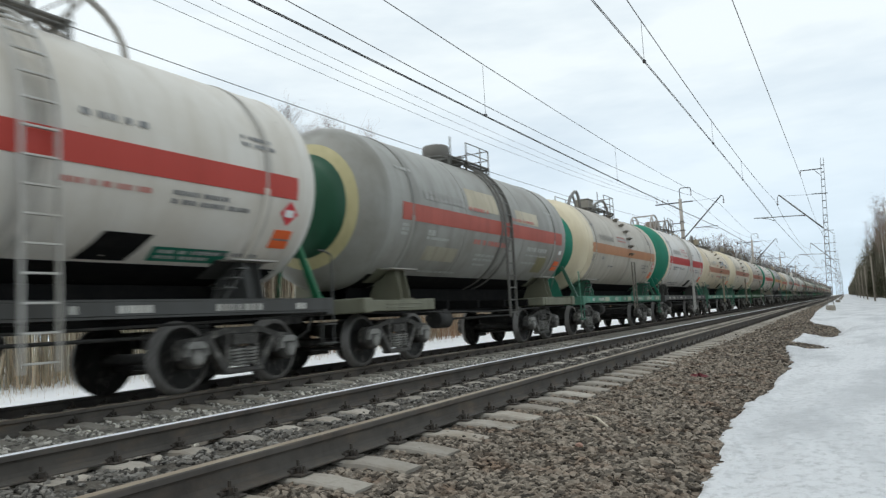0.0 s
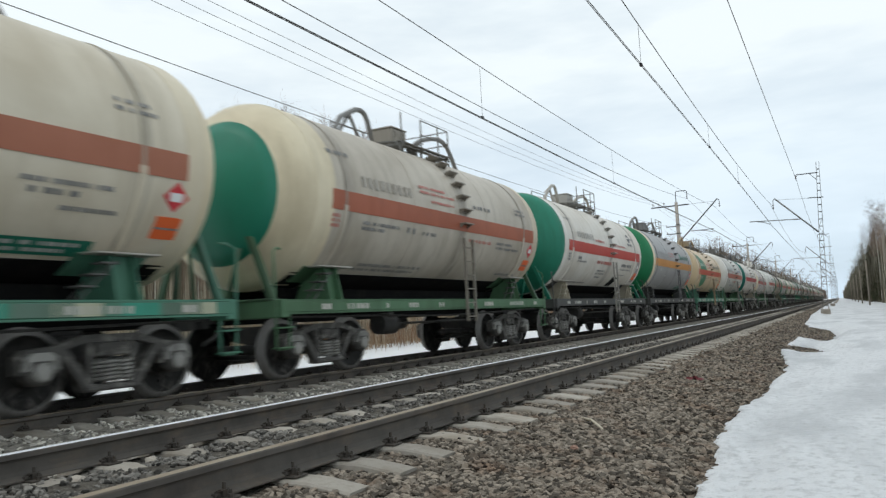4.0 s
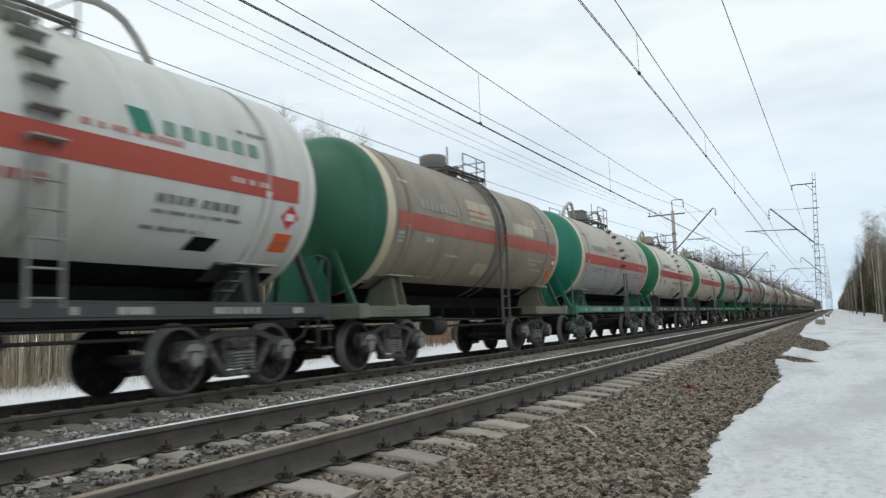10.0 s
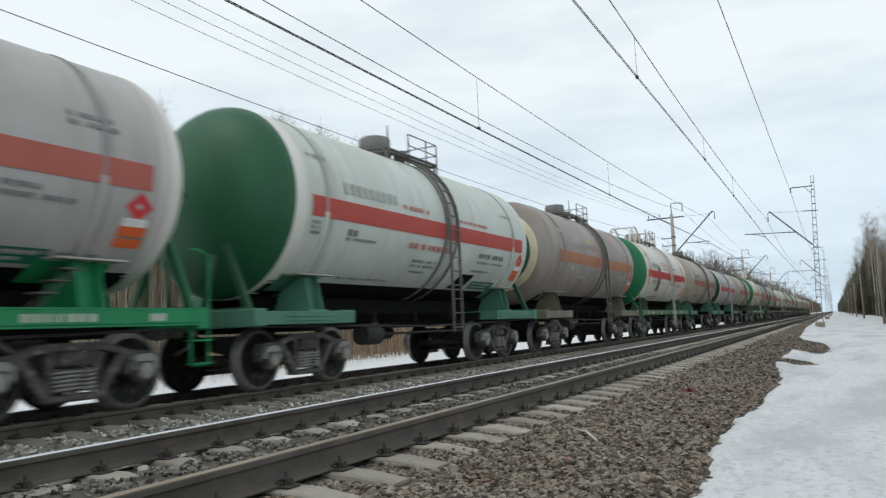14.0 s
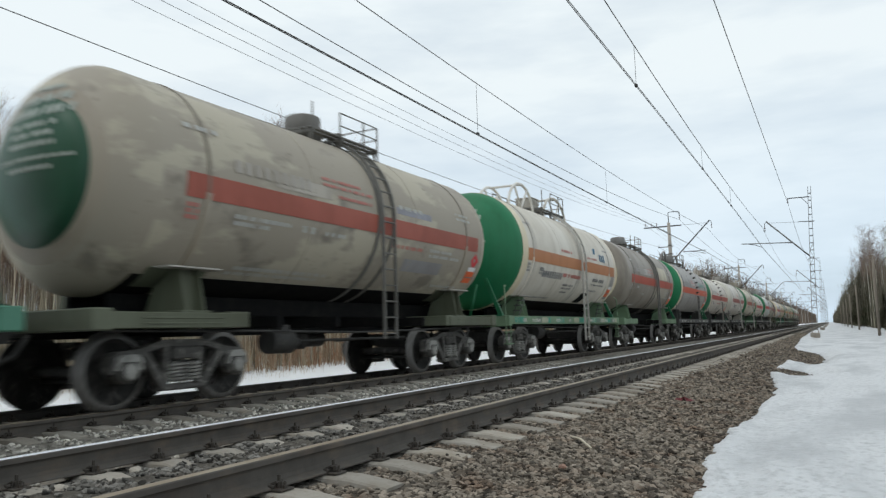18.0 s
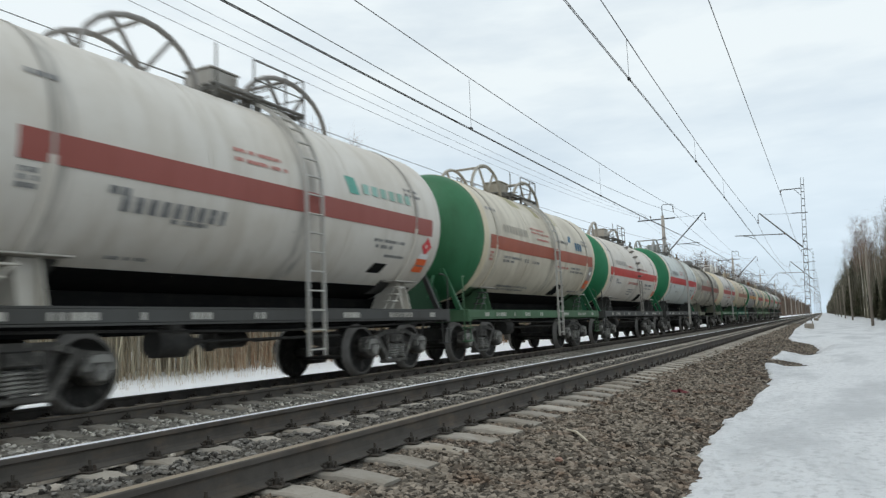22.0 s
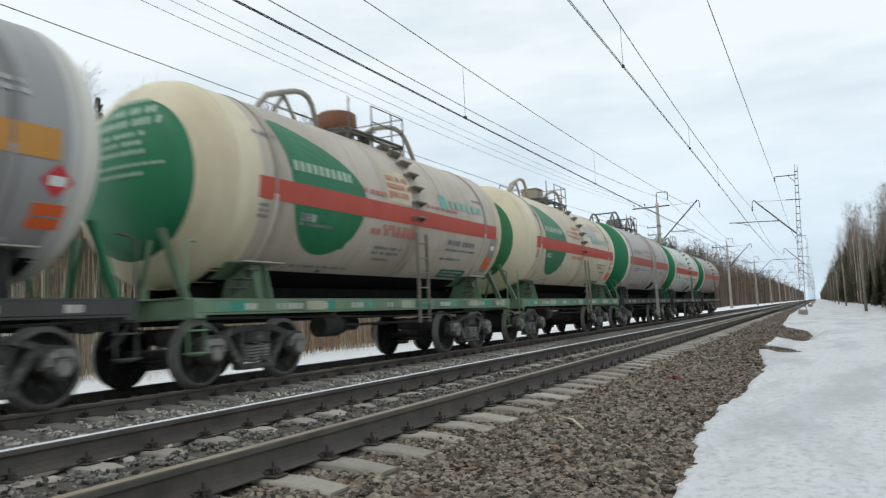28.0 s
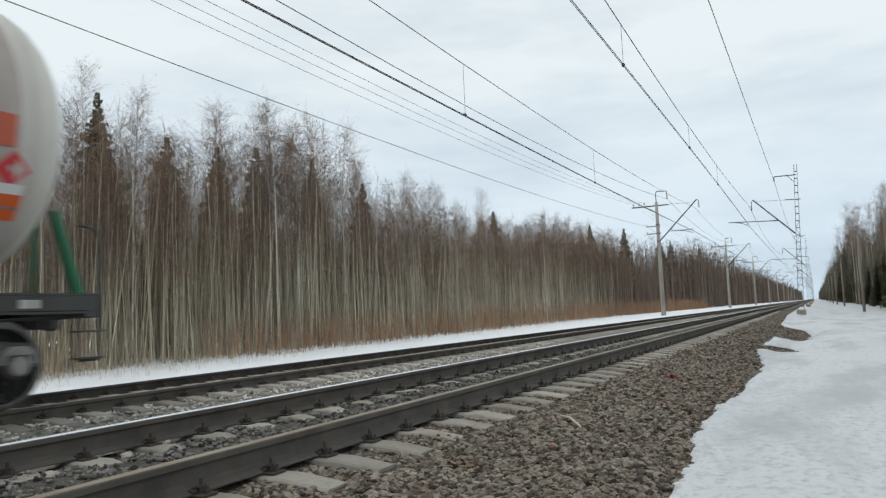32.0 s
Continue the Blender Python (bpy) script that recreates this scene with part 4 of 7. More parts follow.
# front to back
WAGONS = [
    livery(WHITE, GREEN, "full", PALE, RED, "ring", "sill", COAL, 0.35, "patch box plate"),
    livery((0.31, 0.315, 0.295), DEEP, "disc", (0.52, 0.48, 0.27), (0.42, 0.10, 0.075), "rail", "stub", SILL_OLD, 0.9, "panel plate",
           patches=((6, 24, -1.5, 0.1, BEIGE), (3, 15, 1.2, 2.7, BEIGE), (-44, -25, 2.9, 3.6, (0.24, 0.225, 0.12)), (-40, -28, -3.2, -1.8, (0.36, 0.34, 0.27)))),
    livery((0.45, 0.425, 0.37), TEAL, "wide", IVORY, (0.42, 0.20, 0.10), "hook", "sill", SILL_TEAL, 0.6, "plate small", bars=SLATE, shield=TEAL, patches=((8, 15, -1.2, 0.2, (0.38, 0.36, 0.34)),)),
    livery((0.62, 0.615, 0.595), TEAL, "full", IVORY, CRIMSON, "ring", "sill", COAL, 0.3, "plate patch", bars=(0.4, 0.39, 0.38), hatch=(0.3, 0.26, 0.22)),
    livery(CREAM, (0.012, 0.13, 0.092), "wide", CREAM, (0.37, 0.15, 0.085), "hook", "sill", SILL_TEAL, 0.55, "box front_box plate patch blue panel endtext", bars=SLATE, shield=(0.02, 0.2, 0.08),
           patches=((9, 21, 0.6, 2.2, SMEAR), (-24, -19, 0.7, 2.3, (0.35, 0.34, 0.36)), (10, 16, -2.4, -1.0, (0.45, 0.42, 0.38)))),
    livery((0.61, 0.565, 0.46), (0.012, 0.14, 0.10), "wide", IVORY, (0.36, 0.14, 0.085), "hook", "sill", SILL_TEAL, 0.5, "box front_box plate patch endtext", bars=SLATE),
    livery((0.50, 0.465, 0.40), TEAL, "wide", IVORY, RUST, "hook", "sill", SILL_GREEN, 0.7, "plate", bars=SLATE),
    livery(WHITE, TEAL, "full", PALE, RED, "hook", "sill", COAL, 0.35, "globe plate patch panel", legs=LEG),
    livery((0.305, 0.31, 0.315), BRIGHT, "full", IVORY, (0.52, 0.24, 0.06), "hook", "sill", COAL, 0.35, "name plate box endtext", bars=SLATE, hatch=SLATE, shield=(0.012, 0.12, 0.055)),
    livery(TAN, (0.04, 0.15, 0.06), "wide", TAN, (0.47, 0.08, 0.045), "hook", "sill", SILL_TEAL, 0.45, "leaf dark_name plate box endtext", patches=((2, 23, -0.9, 0.25, CREAM),)),
    livery((0.50, 0.505, 0.47), GREEN, "wide", PALE, (0.38, 0.11, 0.07), "hook", "sill", SILL_GREEN, 0.55, "rail_name plate big_box panel endtext", bars=SLATE, hatch=SLATE,
           patches=((9, 18, -2.6, -0.8, (0.42, 0.45, 0.44)), (-34, -28, -2.2, -1.1, (0.35, 0.37, 0.40)))),
    livery((0.64, 0.62, 0.57), (0.010, 0.135, 0.108), "full", PALE, (0.43, 0.04, 0.04), "hook", "sill", COAL, 0.55, "plate patch panel globe strut endtext", bars=DARK, hatch=(0.2, 0.19, 0.175), legs=LEG, shield=DARK),
    livery((0.62, 0.60, 0.58), (0.045, 0.14, 0.06), "wide", IVORY, (0.42, 0.06, 0.045), "ring", "sill", SILL_GREEN, 0.8, "plate patch band panel", bars=PALE,
           patches=((3, 9, -2.5, -1.0, (0.2, 0.2, 0.21)), (16, 24, 1.9, 2.3, (0.10, 0.16, 0.19)), (26, 38, -2.1, -1.0, (0.5, 0.44, 0.43)), (-48, -36, -0.6, 0.1, (0.48, 0.47, 0.45)))),
    livery((0.61, 0.63, 0.60), (0.61, 0.63, 0.60), "plain", PALE, (0.43, 0.08, 0.055), "hook", "sill", COAL, 0.3, "plate small_patch name low_number pale_text", bars=(0.36, 0.36, 0.35), shield=DARK),
    livery((0.285, 0.25, 0.19), (0.03, 0.13, 0.08), "full", IVORY, (0.40, 0.10, 0.07), "rail", "stub", SILL_OLD, 0.8, "plate", shield=(0.02, 0.17, 0.10),
           patches=((5, 24, -1.2, 0.2, BEIGE), (3, 13, 1.4, 2.8, BEIGE), (12, 22, 2.4, 3.2, (0.44, 0.37, 0.24)), (-42, -30, -0.6, 0.3, BEIGE))),
    livery((0.40, 0.395, 0.385), TEAL, "full", IVORY, (0.44, 0.075, 0.055), "hook", "sill", SILL_TEAL, 0.6, "plate patch box pale_text", bars=(0.4, 0.4, 0.36), hatch=SLATE, shield=TEAL,
           patches=((1, 88, -4.35, 4.75, (0.47, 0.435, 0.365)),)),
    livery(WARM, GREEN, "full", IVORY, (0.40, 0.06, 0.042), "hook", "sill", COAL, 0.4, "plate patch pale_text", shield=GREEN, hatch=(0.42, 0.39, 0.33)),
    livery(WARM, (0.03, 0.20, 0.10), "full", IVORY, (0.42, 0.065, 0.045), "hook", "sill", COAL, 0.4, "plate patch pale_text", shield=GREEN, hatch=(0.42, 0.39, 0.33)),
    livery((0.43, 0.43, 0.425), BRIGHT, "full", PALE, (0.42, 0.115, 0.09), "hook", "sill", SILL_BRIGHT, 0.4, "flame box", bars=SLATE, hatch=SLATE, shield=BRIGHT),
    livery(MINT, (0.02, 0.105, 0.05), "full", PALE, (0.45, 0.065, 0.05), "rail", "stub", SILL_TEAL, 0.35, "flame patch box", hatch=SLATE),
    livery(PURPLE, DEEP, "disc", IVORY, (0.38, 0.16, 0.08), "rail", "stub", SILL_OLD, 0.9, "flame", hatch=SLATE, patches=((8, 15, -1.7, -0.4, (0.24, 0.22, 0.21)), (16, 20, -1.6, -0.6, (0.42, 0.36, 0.15)))),
    livery(WHITE, GREEN, "full", IVORY, CRIMSON, "ring", "sill", SILL_GREEN, 0.5, "plate", bars=PALE, patches=((-34, 9, -2.3, -1.7, (0.08, 0.08, 0.085)), (-20, -10, 0.9, 2.0, (0.3, 0.2, 0.2)))),
    livery((0.37, 0.335, 0.285), (0.018, 0.15, 0.085), "disc", (0.37, 0.335, 0.285), (0.32, 0.12, 0.08), "rail", "stub", SILL_TEAL, 0.8, "flame endtext", patches=((5, 13, -0.6, 0.2, (0.46, 0.44, 0.40)), (-38, -32, -3.0, -2.2, (0.14, 0.13, 0.13)))),
    livery((0.41, 0.425, 0.425), (0.018, 0.075, 0.045), "full", PALE, (0.43, 0.05, 0.05), "rail", "stub", SILL_TEAL, 0.35, "flame sky_mark pale_ladder endtext", hatch=SLATE, patches=((6, 13, -0.8, -0.3, (0.56, 0.56, 0.54)),)),
    livery(BROWN, (0.02, 0.085, 0.048), "disc", BROWN, (0.36, 0.10, 0.07), "rail", "stub", (0.12, 0.135, 0.095), 1.0, "flame worn endtext", patches=((3, 11, -2.6, -1.2, (0.42, 0.39, 0.34)), (-36, -26, 1.4, 3.0, (0.27, 0.27, 0.28)), (5, 10, 0.9, 2.3, (0.30, 0.31, 0.36)))),
    livery((0.63, 0.605, 0.54), GREEN, "full", IVORY, (0.46, 0.20, 0.09), "ring", "sill", SILL_PALE, 0.45, "blue flame patch panel endtext pale_ladder low_number", bars=PALE),
    livery((0.28, 0.255, 0.22), DEEP, "disc", IVORY, (0.42, 0.09, 0.06), "rail", "stub", SILL_PALE, 0.8, "flame endtext", hatch=SLATE,
           patches=((2, 24, 0.6, 3.2, BEIGE), (-30, -13, 0.4, 3.4, (0.40, 0.37, 0.30)), (4, 14, -2.8, -0.6, (0.42, 0.40, 0.38)))),
    livery((0.325, 0.318, 0.307), BRIGHT, "full", IVORY, (0.56, 0.105, 0.055), "hook", "sill", COAL, 0.4, "pale_name flame round_hatch pale_text endtext", bars=SLATE, hatch=SLATE, shield=(0.012, 0.12, 0.06), patches=((5, 17, -1.3, 0.1, (0.44, 0.435, 0.43)),)),
    livery((0.63, 0.60, 0.545), (0.045, 0.20, 0.11), "full", IVORY, (0.44, 0.085, 0.06), "hook", "sill", COAL, 0.4, "plate patch panel", shield=(0.03, 0.17, 0.09), hatch=(0.46, 0.43, 0.38)),
    livery((0.64, 0.62, 0.575), (0.60, 0.585, 0.53), "plain", WHITE, (0.31, 0.09, 0.075), "ring", "sill", COAL, 0.4, "pale_name flame small_patch low_number strut", bars=(0.26, 0.25, 0.235), legs=(0.55, 0.54, 0.50), shield=DARK),
    livery((0.61, 0.57, 0.475), (0.04, 0.17, 0.08), "full", IVORY, (0.36, 0.10, 0.06), "ring", "sill", SILL_GREEN, 0.7, "blue plate patch panel pale_ladder", bars=(0.36, 0.34, 0.29), shield=(0.04, 0.13, 0.07),
           patches=((40, 62, -1.9, -1.2, (0.40, 0.37, 0.20)), (34, 56, -0.3, 0.1, (0.40, 0.37, 0.20)), (30, 60, 1.2, 1.5, (0.44, 0.40, 0.25)))),
    livery((0.63, 0.605, 0.555), GREEN, "full", IVORY, (0.50, 0.06, 0.05), "hook", "sill", COAL, 0.35, "plate patch short", hatch=(0.46, 0.43, 0.38), shield=(0.02, 0.16, 0.08)),
    livery((0.55, 0.60, 0.595), GREEN, "full", IVORY, (0.50, 0.045, 0.045), "ring", "sill", COAL, 0.3, "plate", bars=(0.34, 0.35, 0.34), shield=(0.02, 0.16, 0.08)),
    livery(OLIVE, (0.03, 0.125, 0.06), "disc", OLIVE, (0.29, 0.08, 0.06), "rail", "stub", SILL_OLD, 1.0, "plate worn endtext", hatch=SLATE,
           patches=((3, 15, -3.0, -1.1, (0.45, 0.41, 0.33)), (-34, -16, -1.2, 0.1, (0.47, 0.44, 0.36)), (-40, -14, 1.2, 2.6, (0.42, 0.39, 0.33)), (4, 20, 2.6, 3.6, (0.22, 0.2, 0.18)), (28, 50, -1.6, 0.0, (0.22, 0.205, 0.18)))),
    livery((0.64, 0.625, 0.60), (0.03, 0.13, 0.065), "wide", IVORY, (0.43, 0.06, 0.055), "ring", "sill", SILL_GREEN, 0.6, "plate patch panel pale_name", bars=PALE, shield=(0.02, 0.12, 0.06),
           patches=((3, 12, -2.7, -1.4, (0.20, 0.20, 0.23)), (4, 15, -0.9, 0.2, (0.38, 0.36, 0.40)), (-40, -31, -0.6, -0.1, (0.25, 0.25, 0.26)))),
    livery(CREAM, (0.012, 0.12, 0.09), "wide", CREAM, (0.36, 0.14, 0.085), "hook", "sill", SILL_TEAL, 0.7, "plate box", hatch=(0.3, 0.25, 0.2)),
    livery((0.325, 0.328, 0.33), BRIGHT, "full", PALE, (0.55, 0.27, 0.06), "hook", "sill", COAL, 0.3, "name plate box round_hatch bold short", bars=(0.33, 0.33, 0.32), hatch=(0.36, 0.355, 0.34)),
    livery((0.50, 0.455, 0.39), (0.022, 0.19, 0.09), "wide", IVORY, (0.48, 0.075, 0.05), "hook", "sill", SILL_PALE, 0.55, "leaf pale_name plate box panel endtext round_hatch", hatch=(0.19, 0.085, 0.045), patches=((2, 27, -0.7, 0.3, CREAM),)),
    livery((0.61, 0.555, 0.44), (0.035, 0.18, 0.075), "wide", IVORY, (0.48, 0.07, 0.045), "hook", "sill", SILL_PALE, 0.5, "leaf pale_name plate box endtext", hatch=(0.36, 0.32, 0.24), patches=((14, 30, 1.0, 2.6, (0.42, 0.42, 0.40)), (26, 36, 2.0, 3.5, (0.50, 0.40, 0.32)))),
    livery((0.44, 0.415, 0.405), GREEN, "full", IVORY, (0.40, 0.105, 0.085), "ring", "sill", COAL, 0.4, "plate patch", bars=(0.15, 0.15, 0.145), hatch=SLATE, shield=(0.02, 0.16, 0.08)),
    livery((0.59, 0.635, 0.60), BRIGHT, "full", IVORY, (0.50, 0.075, 0.055), "hook", "sill", COAL, 0.3, "plate patch short", hatch=(0.42, 0.44, 0.42)),
    livery((0.43, 0.385, 0.36), GREEN, "full", PALE, (0.52, 0.12, 0.07), "hook", "sill", COAL, 0.5, "pale_name flame endtext pale_text short", bars=SLATE, hatch=(0.3, 0.29, 0.275), patches=((5, 15, -1.0, 0.1, (0.42, 0.41, 0.44)),)),
]
DECAL_RED = surface("placard_red", (0.6, 0.04, 0.05), 0.5)
DECAL_ORANGE = surface("placard_orange", (0.75, 0.13, 0.03), 0.5)
DECAL_WHITE = surface("placard_white", (0.75, 0.75, 0.73), 0.5)
LETTER = surface("lettering_dark", (0.17, 0.17, 0.17), 0.7, 0.0, (9, (0.42, 0.41, 0.39), 0.5, 0.72))
LETTER_RED = surface("lettering_red", (0.48, 0.17, 0.14), 0.6)
LETTER_PALE = surface("lettering_pale", (0.46, 0.46, 0.43), 0.7, 0.0, (9, (0.33, 0.32, 0.29), 0.5, 0.72))
BLUE = surface("emblem_blue", (0.03, 0.13, 0.22), 0.6)
SKY_BLUE = surface("emblem_sky_blue", (0.10, 0.30, 0.45), 0.6)
LETTER_BOLD = surface("lettering_bold", (0.10, 0.10, 0.105), 0.7, 0.0, (9, (0.25, 0.25, 0.24), 0.5, 0.72))
LETTER_WHITE = surface("lettering_white", (0.55, 0.45, 0.42), 0.7)


PATCHY = [surface("patched_brown_paint", (0.335, 0.295, 0.235), 0.55, 0.0, (0.75, (0.44, 0.395, 0.305), 0.52, 0.58, (1, 0.6, 1.4)), (1.1, (0.215, 0.19, 0.155), 0.57, 0.64, (1, 0.7, 0.8)), 0.0012, 6.0, spec=0.32,
                  fleck=(9, (0.18, 0.155, 0.12), 0.64, 0.72)),
          surface("patched_grey_paint", (0.37, 0.345, 0.285), 0.55, 0.0, (0.75, (0.52, 0.485, 0.39), 0.46, 0.60, (1, 0.5, 1.3)), (1.3, (0.215, 0.195, 0.165), 0.55, 0.66, (1, 0.7, 1.2)), 0.0012, 6.0, spec=0.32,
                  fleck=(7, (0.2, 0.18, 0.15), 0.62, 0.70))]


def lettering(rows, side=1):
    """Unreadable writing as bars: rows of (angle, y0, y1, height in degrees, letter width)."""
    s = Shape()
    rnd = random.Random(5)
    for t, y0, y1, h, w in rows:
        y = y0
        while y < y1 - 0.4 * w:
            ww = w * (0.62 if h > 4.5 else rnd.uniform(0.6, 1.2))
            p = wrap(t - h / 2, t + h / 2, y, min(y + ww, y1), 0.015, side, 1, False)
            s.add(p.v, p.f)
            y += w if h > 4.5 else ww + w * (0.35 if rnd.random() < 0.75 else 1.0)
    return s


def blob(t0, y0, rt, ry, lift=0.007, n=26, squash=0.0):
    """A rounded painted field on the shell: centre angle and place, half sizes."""
    s = Shape()
    rings = 5
    vs = [on_tank(radians(t0), y0, lift)]
    for j in range(1, rings + 1):
        for i in range(n):
            a = 2 * math.pi * i / n
            k = j / rings * (1 - squash * math.cos(a - 0.7))
            vs.append(on_tank(radians(t0 + rt * k * math.sin(a)), y0 + ry * k * math.cos(a), lift))
    fs = [[0, 1 + i, 1 + (i + 1) % n] for i in range(n)]
    for j in range(rings - 1):
        for i in range(n):
            q = (i + 1) % n
            fs.append([1 + j * n + i, 1 + j * n + q, 1 + (j + 1) * n + q, 1 + (j + 1) * n + i])
    return s.add(vs, fs)


def leaf_field():
    """A painted leaf that leans back, broad above and pointed below."""
    s = Shape()
    n, rings = 34, 6
    vs = [on_tank(radians(1), -2.5, 0.007)]
    for j in range(1, rings + 1):
        for i in range(n):
            a, k = 2 * math.pi * i / n, j / rings
            up = math.sin(a)
            wide = 1.05 * (1 - 0.45 * max(0.0, up) ** 2)
            vs.append(on_tank(radians(1 + (40 if up > 0 else 42) * k * up), -2.5 + k * (wide * math.cos(a) - 1.15 * max(0.0, up) ** 1.7), 0.007))
    fs = [[0, 1 + i, 1 + (i + 1) % n] for i in range(n)]
    for j in range(rings - 1):
        for i in range(n):
            q = (i + 1) % n
            fs.append([1 + j * n + i, 1 + j * n + q, 1 + (j + 1) * n + q, 1 + (j + 1) * n + i])
    return s.add(vs, fs)


def slanted(t0, t1, y0, y1, lean):
    s = Shape()
    vs = [on_tank(radians(t0), y0, 0.008), on_tank(radians(t0), y1, 0.008), on_tank(radians((t0 + t1) / 2), y1 + lean / 2, 0.008), on_tank(radians((t0 + t1) / 2), y0 + lean / 2, 0.008),
          on_tank(radians(t1), y1 + lean, 0.008), on_tank(radians(t1), y0 + lean, 0.008)]
    return s.add(vs, [[0, 1, 2, 3], [3, 2, 4, 5]])


NUMBER_ROWS = [(9.0, -3.45, -1.75, 7.0, 0.2)]
LOW_ROWS = [(-22, -3.0, -1.3, 7.0, 0.2)]
SMALL_ROWS = [
    [(-17, -3.4, -2.2, 2.2, 0.09), (-20.5, -3.4, -2.6, 2.2, 0.09), (-17.5, -1.9, -1.6, 4, 0.12), (-18, -1.3, -0.7, 2.4, 0.09), (-46, -3.0, -0.8, 2.4, 0.1), (-50, -3.1, -1.0, 2.2, 0.09),
     (17, 3.5, 4.1, 2.2, 0.09), (13, 3.5, 4.2, 2.2, 0.09), (-17, 2.3, 3.3, 2.2, 0.09), (-21, 2.3, 3.7, 2.2, 0.09), (10, 1.0, 1.9, 3.0, 0.11), (25, -4.3, -3.7, 3.0, 0.1), (-46, 3.0, 4.2, 2.2, 0.09)],
    [(-18, -3.3, -2.9, 4.0, 0.12), (-22, -3.3, -2.4, 2.0, 0.09), (-31, -0.9, 0.2, 2.2, 0.1), (-35, -0.9, 0.1, 2.2, 0.1), (-40, -0.8, -0.2, 2.0, 0.09), (-50, -3.0, -1.4, 2.0, 0.1),
     (26, -4.3, -3.8, 2.6, 0.1), (-20, 2.0, 3.4, 4.0, 0.14), (-26, 2.0, 3.5, 1.8, 0.08), (-34, 1.9, 2.9, 2.0, 0.09), (20, 3.4, 4.1, 2.0, 0.09)],
    [(-17, -3.2, -2.8, 3.4, 0.12), (-27, -2.2, -1.6, 2.0, 0.09), (-20, 2.5, 3.6, 2.0, 0.09), (-24, 2.6, 3.3, 2.4, 0.1), (-30, 3.0, 3.7, 2.0, 0.09), (24, -4.2, -3.8, 2.6, 0.1), (15, 3.6, 4.2, 2.0, 0.09), (19, 3.6, 4.1, 2.0, 0.09),
     (-48, -2.9, -2.2, 2.0, 0.09)]]
RED_ROWS = [[(16, -1.4, -0.2, 2.0, 0.08), (12, -1.4, 0.1, 2.0, 0.08), (6, -1.0, 0.0, 2.0, 0.08), (-18, 0.8, 2.0, 2.4, 0.09)],
            [(-20, -1.2, 0.6, 4.0, 0.14), (6, -1.5, -0.5, 3.0, 0.12), (5, 0.9, 2.4, 2.4, 0.1)],
            [(14, -1.2, -0.2, 2.0, 0.09), (9, -1.2, 0.0, 2.0, 0.09)]]
STRIPE_ROWS = [(-5.5, 3.2, 3.95, 2.6, 0.1)]
STRIPE = (-11.5, 0.5)


def tone_of(color):
    """A plain word for a paint's colour."""
    h, sat, v = colorsys.rgb_to_hsv(*color)
    if v < 0.36 and sat > 0.12:
        return "dirty brown"
    if v < 0.47 and sat < 0.2:
        return "grey"
    if 0.28 < h < 0.62 and sat > 0.04:
        return "pale mint"
    return "tan" if sat > 0.4 else "cream" if sat > 0.22 else "beige-grey" if v < 0.54 else "white"


def shade(color, k):
    return tuple(min(1.0, c * k) for c in color)


def signs(name, rows, ink, tank):
    return tagged(place(name, shared(("signs", name, tuple(rows)), lambda: lettering(rows)), ink, tank), kind="stuff")


